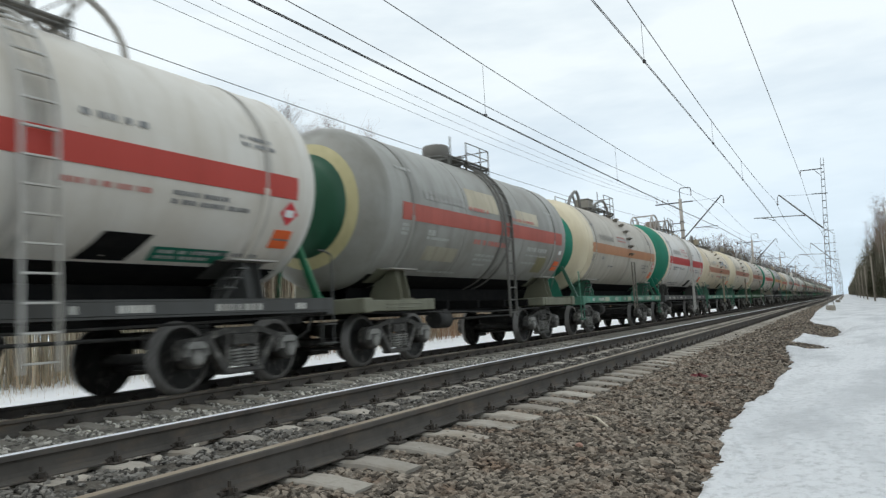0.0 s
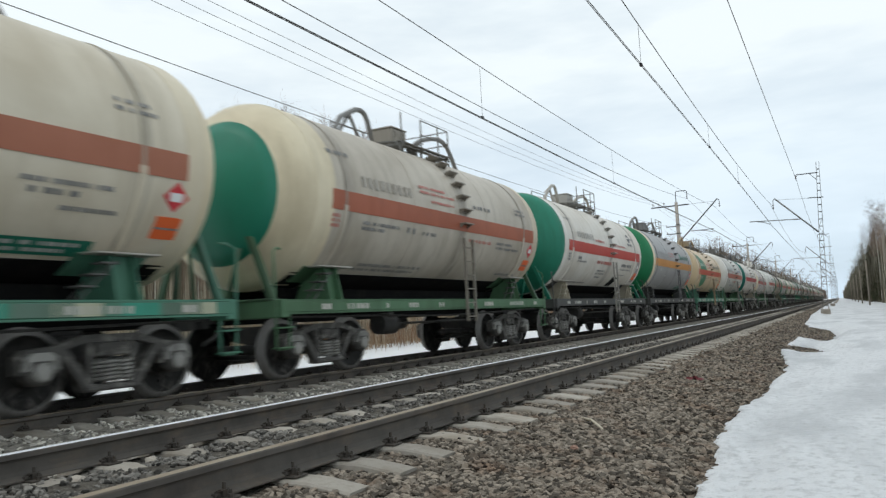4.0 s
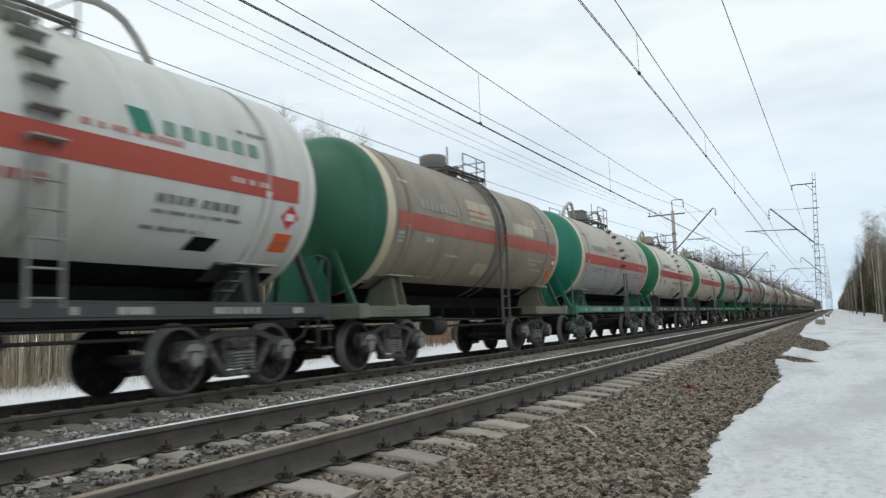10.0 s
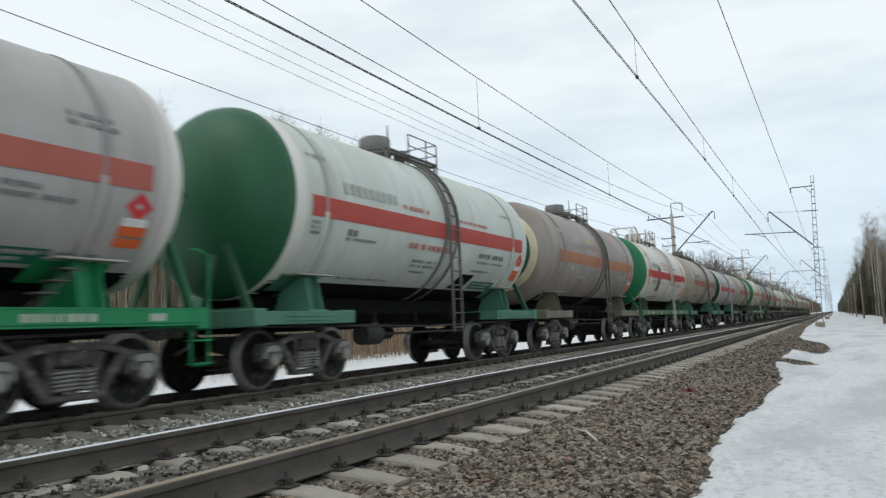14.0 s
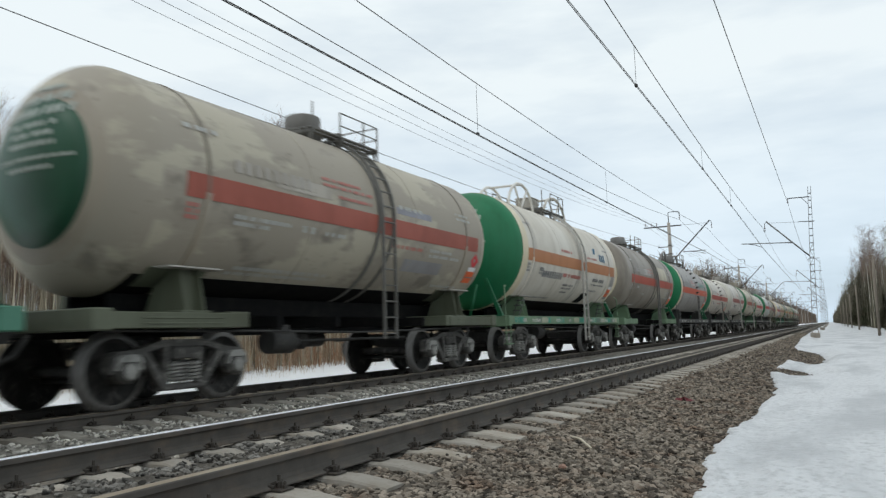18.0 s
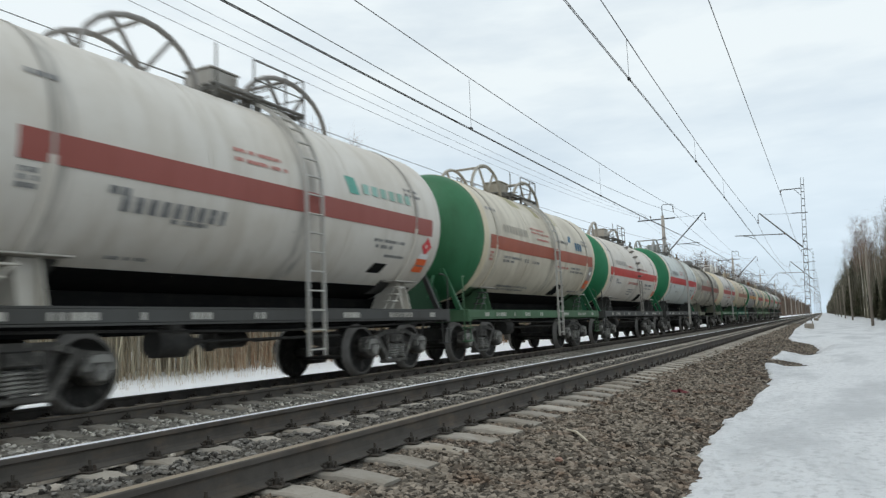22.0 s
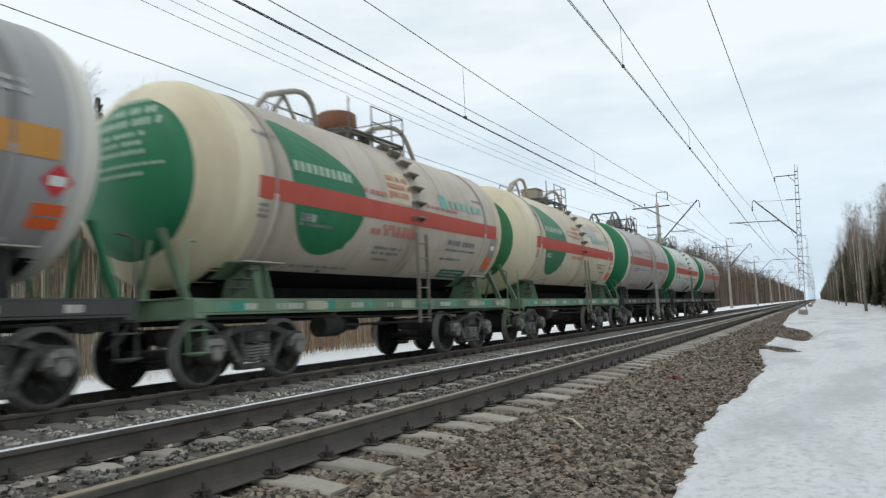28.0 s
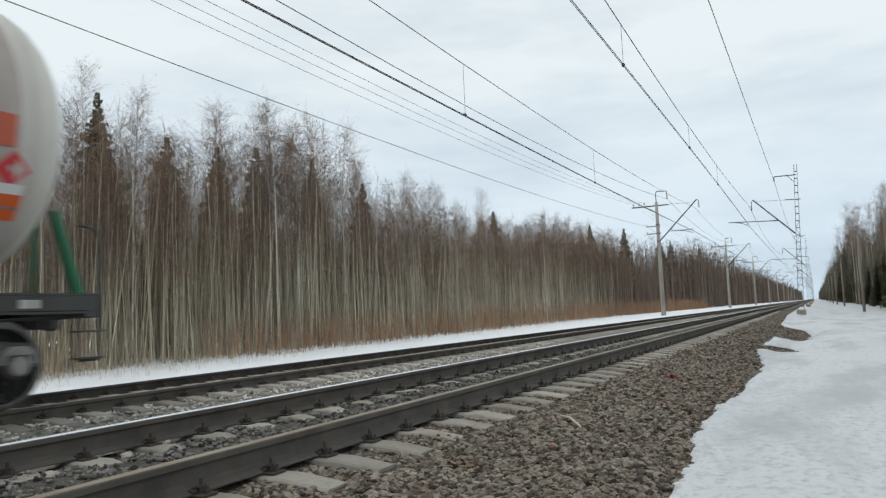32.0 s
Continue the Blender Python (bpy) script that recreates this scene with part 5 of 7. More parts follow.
def tank_wagon(number, look_of):
    body, end, style, rim, stripe, guard, frame_kind, sill, dirt = (look_of[k] for k in ("body", "end", "style", "rim", "stripe", "guard", "frame_kind", "sill", "dirt"))
    marks = look_of["marks"].split()
    words = {"hook": "bent guard bars", "ring": "round guard hoops", "rail": "railed platform"}[guard]
    ends = "plain ends" if style == "plain" else "green ends"
    band = "orange" if stripe[1] > 0.22 else "brown" if stripe[1] > 0.1 and stripe[0] < 0.47 else "red"
    extra = ", painted leaf" if "leaf" in marks else ", patched paint" if "worn" in marks or len(look_of["patches"]) > 2 else ""
    wagon = tagged(new("tank_wagon"), f"{tone_of(body)} tank wagon, {band} stripe, {ends}, {words}{extra}", "tank wagon", "wagons of the passing goods train")
    coat, grime = paint(body, min(1.0, dirt * 1.3), 0.45, True), paint(sill, min(1.0, dirt + 0.3), 0.6)
    top = TANK_TOPS.get(len(WAGONS) - 1 - number, 1.6)
    swell, rise = 1 + (top - 1.6) / 3.2, top - 1.6
    if "worn" in marks:
        coat = PATCHY[0 if body == BROWN else 1]
    rear = 0.04 if "short" in marks else REAR[guard]
    tank = place("tank", shared(("tank", rear), lambda: barrel(rear)), coat, wagon, (0, 0, 1.45 * (1 - swell)))
    tank.scale = (swell, 1, swell)
    seam = paint(shade(body, 0.6), 0.7)
    face = paint(end, max(0.6, dirt))
    for e in (-1, 1):
        if style in ("disc", "wide"):
            border = 5
            place("tank_end", shared(("tank_end", e, border, rear), lambda: dome(e, 0, border, rear)), coat if style == "disc" else paint(rim, dirt), tank)
            if style == "disc":
                place("end_ring", shared(("end_ring", e, rear), lambda: dome(e, 5, 6, rear)), paint(rim, dirt) if rim != OLIVE else coat, tank)
                border = 6
            place("end_face", shared(("end_face", e, border, rear), lambda: dome(e, border, 10, rear, 0.004)), face if e < 0 else paint(rim, dirt), tank, label="green painted end face" if e < 0 else "")
        else:
            place("tank_end", shared(("tank_end", e, 10, rear), lambda: dome(e, 0, 10, rear)), face if e < 0 else paint(rim, dirt), tank)
        if style not in ("disc", "plain"):
            wide = (0.5 if style == "wide" else 0.4 if "endtext" in marks else 0.28) * (1.0 if e < 0 else 0.6)
            place("rim_band", shared(("rim_band", e, wide, rear), lambda: ring(e * (CYL - wide / 2 + 0.02) + (rear if e > 0 else 0.0), wide, 0.006)), paint(rim if e < 0 else tuple((a + b) / 2 for a, b in zip(rim, body)), dirt), tank)
        place("end_seam", shared(("end_seam", e), lambda: ring(e * 3.95, 0.045, 0.014)), seam, tank)
        place("weld_seam", shared(("weld_seam", e), lambda: ring(e * 1.65, 0.025, 0.005)), coat, tank)
        place("hold_strap", shared(("hold_strap", e), lambda: wrap(-58, -8, e * 3.95 - 0.045, e * 3.95 + 0.045, 0.024, 1, 9)), paint(shade(body, 1.08), 0.5), tank)
        place("support_pad", shared(("support_pad", e), lambda: wrap(-66, -50, e * 3.95 - 0.5, e * 3.95 + 0.5, 0.018, 1, 4)), grime, tank)
    for side in (1, -1):
        place("stripe", shared(("stripe", side, rear), lambda: wrap(*STRIPE, -CYL + 0.39, CYL + rear - 0.27, 0.011, side)), paint(stripe, dirt * 0.7), tank)
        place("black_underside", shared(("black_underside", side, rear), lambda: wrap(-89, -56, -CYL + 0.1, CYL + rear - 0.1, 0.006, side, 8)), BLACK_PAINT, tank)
    for t0, t1, y0, y1, color in look_of["patches"]:
        patch = wrap(t0, t1, y0, y1, 0.004, 1, None, False).mesh("repainted_patch")
        place("repainted_patch", patch, paint(color, min(1.0, dirt + 0.2)), tank)
    # fittings on top
    dark = paint((0.16, 0.16, 0.15), 0.8, 0.6)
    place("hatch_neck", shared("hatch_neck", manway), dark, wagon, (0, 0, rise))
    hood = paint(look_of["hatch"] or (shade(body, 0.6) if guard != "rail" else (0.16, 0.155, 0.145)), 0.8, 0.6)
    if "round_hatch" in marks or guard == "rail":
        lid = place("hatch_lid", shared("hatch_lid", hatch_lid), hood, wagon, (0, 0, rise if guard != "rail" else rise + 0.14 * (TANK_Z + TANK_R)))
        lid.scale = (1, 1, 1) if guard != "rail" else (0.82, 0.82, 0.86)
    else:
        place("hatch_hood", shared("box_hood", box_hood), hood, wagon, (0, 0, rise))
    place("valve", shared("valve", top_valves), dark, wagon, (0, 0, rise))
    wk = place("walkway", shared("board", walkway_board), dark, wagon, (0.68, 0, rise))
    for x in (-0.72, -0.56, 0.52):
        place("board", shared("board", walkway_board), dark, wk, (x - 0.68, 0, 0))
    for y in (-0.7, 0.2, 1.4):
        place("bracket", shared("walkway_bracket", walkway_bracket), dark, wk, (-0.68, y, 0))
    tall = 0.5 if guard == "rail" else 0.66
    gr = place("guard_rail", shared(("rail_bar", tall), lambda: rail_bar(tall)), dark, wagon, (0, 0, rise))
    place("lower_bar", shared(("lower_bar", tall), lambda: rail_bar(tall / 2)), dark, gr)
    for x, y in ((0.78, -0.7), (0.78, 0.15), (0.78, 0.95), (0.78, 1.45), (-0.78, -1.1), (-0.78, 0.15), (-0.78, 1.45)):
        place("post", shared(("rail_post", tall), lambda: rail_post(tall)), dark, gr, (x, y, 0))
    bar = paint(look_of["bars"] or shade(body, 0.62), 0.6)
    short = not any(m.endswith("name") for m in marks)
    if guard == "hook":
        for e in (-1, 1):
            place("guard_bar", shared(("guard_bar", e, "strut" in marks, short), lambda: hook_hoop(e, 0.12, "strut" in marks, short)), bar, wagon, (0, 0, rise))
    elif guard == "ring":
        for e in (-1, 1):
            for side in (-0.5, 0.5):
                hoop = place("guard_hoop", shared(("guard_hoop", e), lambda: ring_hoop(e)), bar, wagon, (side, 0, rise))
                for lean in (-0.5, 0.55):
                    place("strut", shared(("strut", e, lean), lambda: hoop_strut(e, lean)), bar, hoop)
            place("tie", shared(("tie", e), lambda: hoop_tie(e)), bar, hoop)
    else:
        for y in (0.25, 0.75):
            place("tie_band", shared(("tie_band", y), lambda: strap(y)), dark, tank)
    free = guard == "ring" or "pale_ladder" in marks
    rungs = paint((0.5, 0.5, 0.48), 0.6) if free else dark if guard == "rail" else paint(shade(body, 0.5), 0.8)
    reach, head = (10, 0.1) if guard in ("rail", "ring") else (0, 0.35)
    foot = 0.5 if free else 1.15 if guard == "hook" and sill == COAL and not look_of["legs"] else 0.75
    lad = place("ladder", shared(("ladder", foot, reach), lambda: ladder(0.45, foot, 0.10 if free else 0.08, 0.40, reach, head)), rungs, wagon, (0, 0, 1.45 * (1 - swell)))
    lad.scale = (swell, 1, swell)
    if guard == "hook":
        for t in (-6, 5, 16, 27, 38, 49, 60):
            st = place("step", shared("step", shell_step), paint(shade(body, 0.5), 0.8), tank, on_tank(radians(t), 0.45))
            st.rotation_euler[1] = -radians(max(t, 0) * 0.5)
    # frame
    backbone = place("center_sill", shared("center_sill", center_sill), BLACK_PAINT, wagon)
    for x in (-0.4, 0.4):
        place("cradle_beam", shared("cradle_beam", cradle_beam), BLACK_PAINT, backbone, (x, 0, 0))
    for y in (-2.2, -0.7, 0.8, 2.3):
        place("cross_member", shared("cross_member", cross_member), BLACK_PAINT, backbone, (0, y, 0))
    legs = paint(look_of["legs"], 0.7) if look_of["legs"] else grime
    for y in (-3.95, 3.95):
        for side in (1, -1):
            sd = place("saddle", shared(("saddle", y, side), lambda: saddle(y, side)), legs, wagon)
            if side > 0:
                place("ledge", shared("ledge", lambda: saddle_ledge(1)), paint((0.42, 0.41, 0.385), 0.8), sd, (0, y, 0))
        if frame_kind == "sill":
            place("mounting_steps", shared("mounting_steps", saddle_steps), paint(COAL, 0.5) if not look_of["legs"] else legs, wagon, (0, y - 0.62, 0))
    if frame_kind == "sill":
        for turn in (0, math.pi):
            ob = place("side_sill", shared("side_sill", side_sill), grime, wagon)
            ob.rotation_euler[2] = turn
    for turn in (0, math.pi):
        if frame_kind == "stub":
            ob = place("end_frame", shared("end_frame", end_frame), grime, wagon)
            ob.rotation_euler[2] = turn
        else:
            ob = place("end_sill", shared("end_sill", end_sill), grime, wagon)
            ob.rotation_euler[2] = turn
        ob = place("coupler", shared("coupler", coupler), RUNNING, wagon)
        ob.rotation_euler[2] = turn
        for side in (1, -1) if frame_kind == "sill" else ():
            ob = place("end_steps", shared(("end_steps", side), lambda: end_steps(side)), grime, wagon)
            ob.rotation_euler[2] = turn
            for z in (0.52, 0.82) if (side > 0) == (turn == 0) else ():
                place("tread", shared(("step_tread", side), lambda: step_tread(side)), grime, ob, (0, 0, z))
    if style != "disc":
        for side in (1, -1):
            for turn in (0, math.pi):
                ob = place("end_brace", shared(("end_brace", side), lambda: end_brace(side)), paint(shade(end, 0.75), 0.6) if style == "full" else paint(shade(sill, 0.6), 0.7), wagon)
                ob.rotation_euler[2] = turn
    if look_of["shield"]:
        place("end_shield", shared("end_shield", end_flap), paint(shade(look_of["shield"], 0.65), 0.8, 0.7), wagon)
    place("brake_cylinder", shared("brake_cylinder", brake_cylinder), RUNNING, wagon)
    place("brake_rod", shared("brake_rod", brake_rod), RUNNING, wagon)
    place("air_pipe", shared("air_pipe", air_pipe), RUNNING, wagon)
    place("air_tank", shared("air_tank", air_tank), RUNNING, wagon)
    place("drain_valve", shared("drain_valve", drain_valve), RUNNING, wagon)
    for y in (-3.9, 3.9):
        bogie(wagon, y)
    # painted signs, unreadable: plain bars
    pale_ink = max(body) < 0.36
    letters = LETTER_PALE if pale_ink else LETTER
    weak = paint(tuple(0.62 * c + (0.17 if pale_ink else 0.03) for c in body), 0.5)
    heavy = LETTER if "bold" in marks or "low_number" in marks else weak
    if "leaf" not in marks:
        signs("number_lettering", LOW_ROWS if "low_number" in marks else NUMBER_ROWS, heavy, tank)
    signs("lettering", SMALL_ROWS[number % 3], letters, tank)
    signs("red_lettering", RED_ROWS[number % 3], LETTER_RED, tank)
    if "pale_text" in marks:
        signs("stripe_lettering", STRIPE_ROWS, LETTER_WHITE, tank)
    signs("stamp", [(t, -4.3, -4.05, 2.0, 0.08) for t in (-15, -18, -21)], LETTER_RED if number % 3 == 0 else letters, tank)
    if frame_kind == "sill":
        tagged(place("sill_lettering", shared("sill_lettering", sill_marks), paint((0.52, 0.52, 0.49), 0.8), wagon), kind="stuff")
    if frame_kind == "sill" and sill in (SILL_PALE, SILL_TEAL):
        for seed, color in ((1, (0.40, 0.42, 0.31)), (2, (0.04, 0.28, 0.2)), (3, (0.10, 0.17, 0.13))):
            tagged(place("touched_up_paint", shared(("sill_fields", seed), lambda: sill_fields(seed)), paint(color, 0.6), wagon), kind="stuff")
    if "panel" in marks:
        place("plate_panel", shared("plate_panel", lambda: wrap(-44, -9, 4.3, 4.72, 0.0085, 1, None, False)), paint(PANEL, 0.6), tank, label="bare grey panel behind the plates")
    if "plate" in marks or "flame" in marks:
        place("hazard_diamond", shared("hazard_diamond", lambda: diamond(-19.5, 4.5, 7.0, 0.2)), DECAL_RED, tank)
        place("hazard_plate", shared("hazard_plate", lambda: wrap(-40, -29, 4.3, 4.68, 0.012, 1, 3)), DECAL_ORANGE, tank)
        place("plate_bar", shared("plate_bar", lambda: wrap(-35, -34, 4.31, 4.67, 0.015, 1, 1, False)), LETTER, tank)
    if "plate" in marks:
        place("diamond_face", shared("diamond_face", lambda: wrap(-21.5, -17.5, 4.4, 4.6, 0.012, 1, 1, False)), DECAL_WHITE, tank)
    if "flame" in marks:
        place("white_plate", shared("white_plate", lambda: wrap(-29, -25, 4.31, 4.66, 0.0115, 1, 1, False)), DECAL_WHITE, tank)
    if "patch" in marks:
        place("black_patch", shared("black_patch", lambda: slanted(-54, -38, 1.3, 2.0, 0.22)), BLACK_PAINT, tank)
    if "small_patch" in marks:
        place("black_patch", shared("small_patch", lambda: slanted(-44, -36, 2.7, 3.15, 0.1)), BLACK_PAINT, tank)
    boxes = [(2.3, 3.6)] if "box" in marks else [(1.5, 4.0)] if "big_box" in marks else []
    if "front_box" in marks:
        boxes.append((-3.3, -2.0))
    for y0, y1 in boxes:
        place("green_box", shared(("green_box", y0), lambda: wrap(-53, -44, y0, y1, 0.008, 1, 3, False)), paint(shade(TEAL, 0.8), 0.5), tank)
        signs("box_lettering", [(-46.5, y0 + 0.1, y1 - 0.1, 2.0, 0.1), (-50, y0 + 0.1, y1 - 0.3, 2.0, 0.1)], LETTER_PALE, tank)
    for word, ink in (("name", TEAL), ("dark_name", (0.05, 0.10, 0.075)), ("pale_name", (0.12, 0.42, 0.36)), ("rail_name", (0.10, 0.17, 0.30))):
        if word in marks:
            signs("name_lettering", [(11, 2.05, 3.75, 6.5, 0.3)], paint(tuple(0.7 * c + 0.3 * d for c, d in zip(ink, body)), 0.5), tank)
            place("name_mark", shared("name_mark", lambda: slanted(6, 17, 1.62, 1.92, -0.1)), paint(ink, 0.5), tank)
    if "rail_name" in marks:
        signs("red_name", [(11, 2.65, 3.2, 6.8, 0.3)], paint((0.48, 0.22, 0.2), 0.5), tank)
    if "blue" in marks:
        place("emblem", shared("emblem", lambda: slanted(12, 20, 2.0, 2.25, 0.16)), BLUE, tank)
        signs("emblem_lettering", [(9, 2.7, 3.5, 9, 0.25)], BLUE, tank)
    if "sky_mark" in marks:
        place("emblem_field", shared("emblem_field", lambda: wrap(5, 20, 1.35, 1.95, 0.009, 1, 3, False)), DECAL_WHITE, tank)
        place("emblem", shared("sky_emblem", lambda: slanted(7, 18, 1.5, 1.68, 0.14)), SKY_BLUE, tank)
        signs("emblem_lettering", [(10, 2.3, 3.2, 10, 0.27)], SKY_BLUE, tank)
    if "globe" in marks:
        place("emblem", shared("globe", lambda: blob(21, 3.25, 6.5, 0.2)), LETTER_BOLD, tank)
        place("emblem_swoosh", shared("swoosh", lambda: slanted(20.5, 22.5, 3.05, 3.42, 0.02)), paint(body, dirt), tank)
        signs("emblem_lettering", [(11, 2.85, 3.65, 3.6, 0.12)], LETTER, tank)
    if "leaf" in marks:
        place("leaf_field", shared("leaf_field", leaf_field), paint(GREEN, 0.5), tank)
        place("leaf_stem", shared("leaf_stem", lambda: slanted(-55, -12, -2.2, -2.05, 0.4)), paint(GREEN, 0.5), tank)
        signs("leaf_lettering", [(11, -3.5, -1.9, 6, 0.17), (-18, -3.3, -2.9, 4.6, 0.15)], paint((0.42, 0.56, 0.46), 0.6), tank)
        signs("warning_lettering", [(t, -0.6, 0.2, 3.6, 0.11) for t in (20, 14, 8)] + [(-16, -0.8, 0.5, 3.6, 0.11)], paint((0.52, 0.22, 0.13), 0.5), tank)
    if "band" in marks:
        for y in (-2.3, -0.8, 1.4, 2.6):
            place("tie_band", shared(("tie_band", y), lambda: strap(y)), paint((0.4, 0.38, 0.36), 0.7), tank)
    if "endtext" in marks:
        tagged(place("end_lettering", shared("end_lettering", end_lettering), paint(tuple(0.75 * c + 0.32 for c in end), 0.4), tank), kind="stuff")
    return wagon


def sill_fields(seed):
    """Touched-up stretches of paint on the frame's side."""
    s = Shape()
    rnd = random.Random(seed)
    y = -5.2
    while y < 4.8:
        w = rnd.uniform(0.25, 0.7)
        s.box(1.5, 1.5068, y, y + w, 1.056, 1.204, 0.0005)
        y += w + rnd.uniform(0.5, 1.9)
    return s


def sill_marks():
    s = Shape()
    rnd = random.Random(2)
    for y, n in ((-4.6, 2), (-3.9, 5), (-2.7, 1), (-1.9, 3), (-0.7, 2), (0.9, 1), (1.5, 4), (3.0, 7), (4.6, 2)):
        for k in range(n):
            w = rnd.uniform(0.05, 0.11)
            s.box(1.505, 1.509, y + 0.13 * k, y + 0.13 * k + w, 1.08, 1.17, 0.0005)
    return s


def diamond(t, y, rt, ry):
    s = Shape()
    return s.add([on_tank(radians(t - rt), y, 0.009), on_tank(radians(t), y + ry, 0.009), on_tank(radians(t + rt), y, 0.009), on_tank(radians(t), y - ry, 0.009)], [[0, 1, 2, 3]])


def end_lettering():
    """Rows of small bars on the dished front end."""
    s = Shape()
    rnd = random.Random(8)
    for z, h, half in ((1.12, 0.07, 0.35), (0.93, 0.11, 0.5), (0.74, 0.12, 0.6), (0.58, 0.07, 0.45), (0.44, 0.07, 0.4), (0.30, 0.07, 0.42), (0.12, 0.05, 0.75), (-0.02, 0.06, 0.4)):
        x = -half
        while x < half:
            w = rnd.uniform(0.05, 0.12) if h < 0.1 else rnd.uniform(0.07, 0.1)
            vs = []
            for px, pz in ((x, z), (x + w, z), (x + w, z + h), (x, z + h)):
                r = math.hypot(px, pz) / TANK_R
                a = float(np.interp(-r, [-q for _, q in DOME], [q for q, _ in DOME]))
                vs.append((px, -CYL - a * DOME_DEPTH - 0.014, TANK_Z + pz))
            s.add(vs, [[0, 1, 2, 3]])
            x += w + (0.03 if rnd.random() < 0.8 else 0.1)
    return s


TRAIN = []
for number, spec in enumerate(WAGONS):
    TRAIN.append(tank_wagon(number, spec))


# ---- overhead line ----
def upright(s, x, y, z0, z1, r0, r1, n=12):
    s.lathe([(z0, r0), ((z0 + z1) / 2, (r0 + r1) / 2), (z1, r1)], "z", n, (x, y, 0))


def insulator(s, a, b, r=0.07, slot=0):
    """A string of discs between two points."""
    a, b = Vector(a), Vector(b)
    n = max(2, int((b - a).length / 0.13))
    s.tube([a, b], 0.02, 6, slot)
    for k in range(n):
        c = a + (b - a) * ((k + 0.5) / n)
        d = (b - a).normalized() * 0.035
        s.tube([c - d, c - d * 0.2, c + d], [r * 0.45, r, r * 0.5], 10, slot)


def concrete_pole():
    s = Shape()
    upright(s, 0, 0, -0.6, 9.75, 0.21, 0.135, 14)
    return s


def top_hook():
    s = Shape()
    s.tube([(0, 0, 9.3), (0, 0, 10.62), (0.12, 0, 10.7), (0.85, 0, 10.68), (0.95, 0, 10.6), (0.95, 0, 10.35)], 0.035, 8)
    return s


def cross_arm():
    s = Shape()
    s.box(-2.15, 1.05, -0.05, 0.05, 9.40, 9.50, 0.01)
    for x in (-2.0, -1.5, -1.05):
        s.tube([(x, 0, 9.5), (x, 0, 9.62)], 0.015)
    s.tube([(-1.0, 0, 9.42), (-0.1, 0, 8.9)], 0.02)
    return s


def side_brackets():
    s = Shape()
    for z in (7.6, 6.95):
        s.box(-1.0, 0.25, -0.04, 0.04, z, z + 0.07, 0.008)
        s.tube([(-0.95, 0, z + 0.07), (-0.95, 0, z + 0.25)], 0.02)
    for z in (6.3, 7.0, 7.75):
        s.lathe([(z - 0.04, 0.19), (z + 0.04, 0.19)], "z", 14)
    return s


def cantilever():
    """The slanting arm that carries the messenger wire."""
    s = Shape()
    s.tube([(0.15, 0, 6.35), (3.4, 0, 9.65)], 0.055, 8)
    s.tube([(3.4, 0, 9.65), (3.55, 0, 9.55), (3.56, 0, 9.3)], 0.03, 6)
    s.tube([(0.15, 0, 9.45), (3.2, 0, 9.46)], 0.012, 5)
    return s


def steady_arm():
    s = Shape()
    s.tube([(1.05, 0, 7.1), (2.95, 0, 7.12)], 0.03, 6)
    s.tube([(1.7, 0, 7.1), (2.3, 0, 7.02), (2.95, 0, 6.82)], 0.022, 6)
    s.tube([(1.2, 0, 7.42), (1.1, 0, 7.1)], 0.02, 5)
    return s


def insulator_string(length, r):
    s = Shape()
    insulator(s, (0, 0, 0), (0, 0, -length), r)
    return s


POLE_X, POLE_Y, POLE_STEP = -11.9, 66.0, 56.0
POLES = []
for k in range(9):
    p = tagged(new("catenary_pole"), "tall grey concrete pole carrying overhead wires on steel arms", "pole", "catenary poles")
    place("shaft", shared("pole_shaft", concrete_pole), POLE_CONCRETE, p)
    place("top_hook", shared("top_hook", top_hook), DARK_STEEL, p)
    place("cross_arm", shared("cross_arm", cross_arm), DARK_STEEL, p)
    place("bracket", shared("bracket", side_brackets), DARK_STEEL, p)
    place("cantilever", shared("cantilever", cantilever), DARK_STEEL, p)
    place("steady_arm", shared("steady_arm", steady_arm), DARK_STEEL, p)
    for x, z, ln, r in ((0.95, 10.35, 0.4, 0.07), (3.56, 9.3, 0.35, 0.09), (-2.0, 9.82, 0.22, 0.06), (-1.5, 9.82, 0.22, 0.06), (-1.05, 9.82, 0.22, 0.06)):
        place("insulator", shared(("insulator", ln, r), lambda: insulator_string(ln, r)), GLAZE, p, (x, 0, z))
    p.location = (POLE_X, POLE_Y + POLE_STEP * k, 0)
    POLES.append(p)


def lattice_mast():
    """A square steel lattice mast that tapers upward."""
    s = Shape()
    h = 10.2
    wd = lambda z: 0.25 - 0.012 * z
    for sx in (-1, 1):
        for sy in (-1, 1):
            s.tube([(sx * wd(0), sy * wd(0), 0.1), (sx * wd(h), sy * wd(h), h)], 0.03, 4)
    z = 0.2
    k = 0
    while z < h - 0.3:
        a, b = wd(z), wd(z + 0.5)
        for f in (-1, 1):
            s.tube([(-a, f * a, z), (a, f * a, z)], 0.028, 4)
            s.tube([(f * a, -a, z), (f * a, a, z)], 0.028, 4)
            u = 1 if k % 2 else -1
            if z < 6:
                s.tube([(-u * a, f * a, z), (u * b, f * b, z + 0.5)], 0.012, 4)
        z += 0.5
        k += 1
    return s


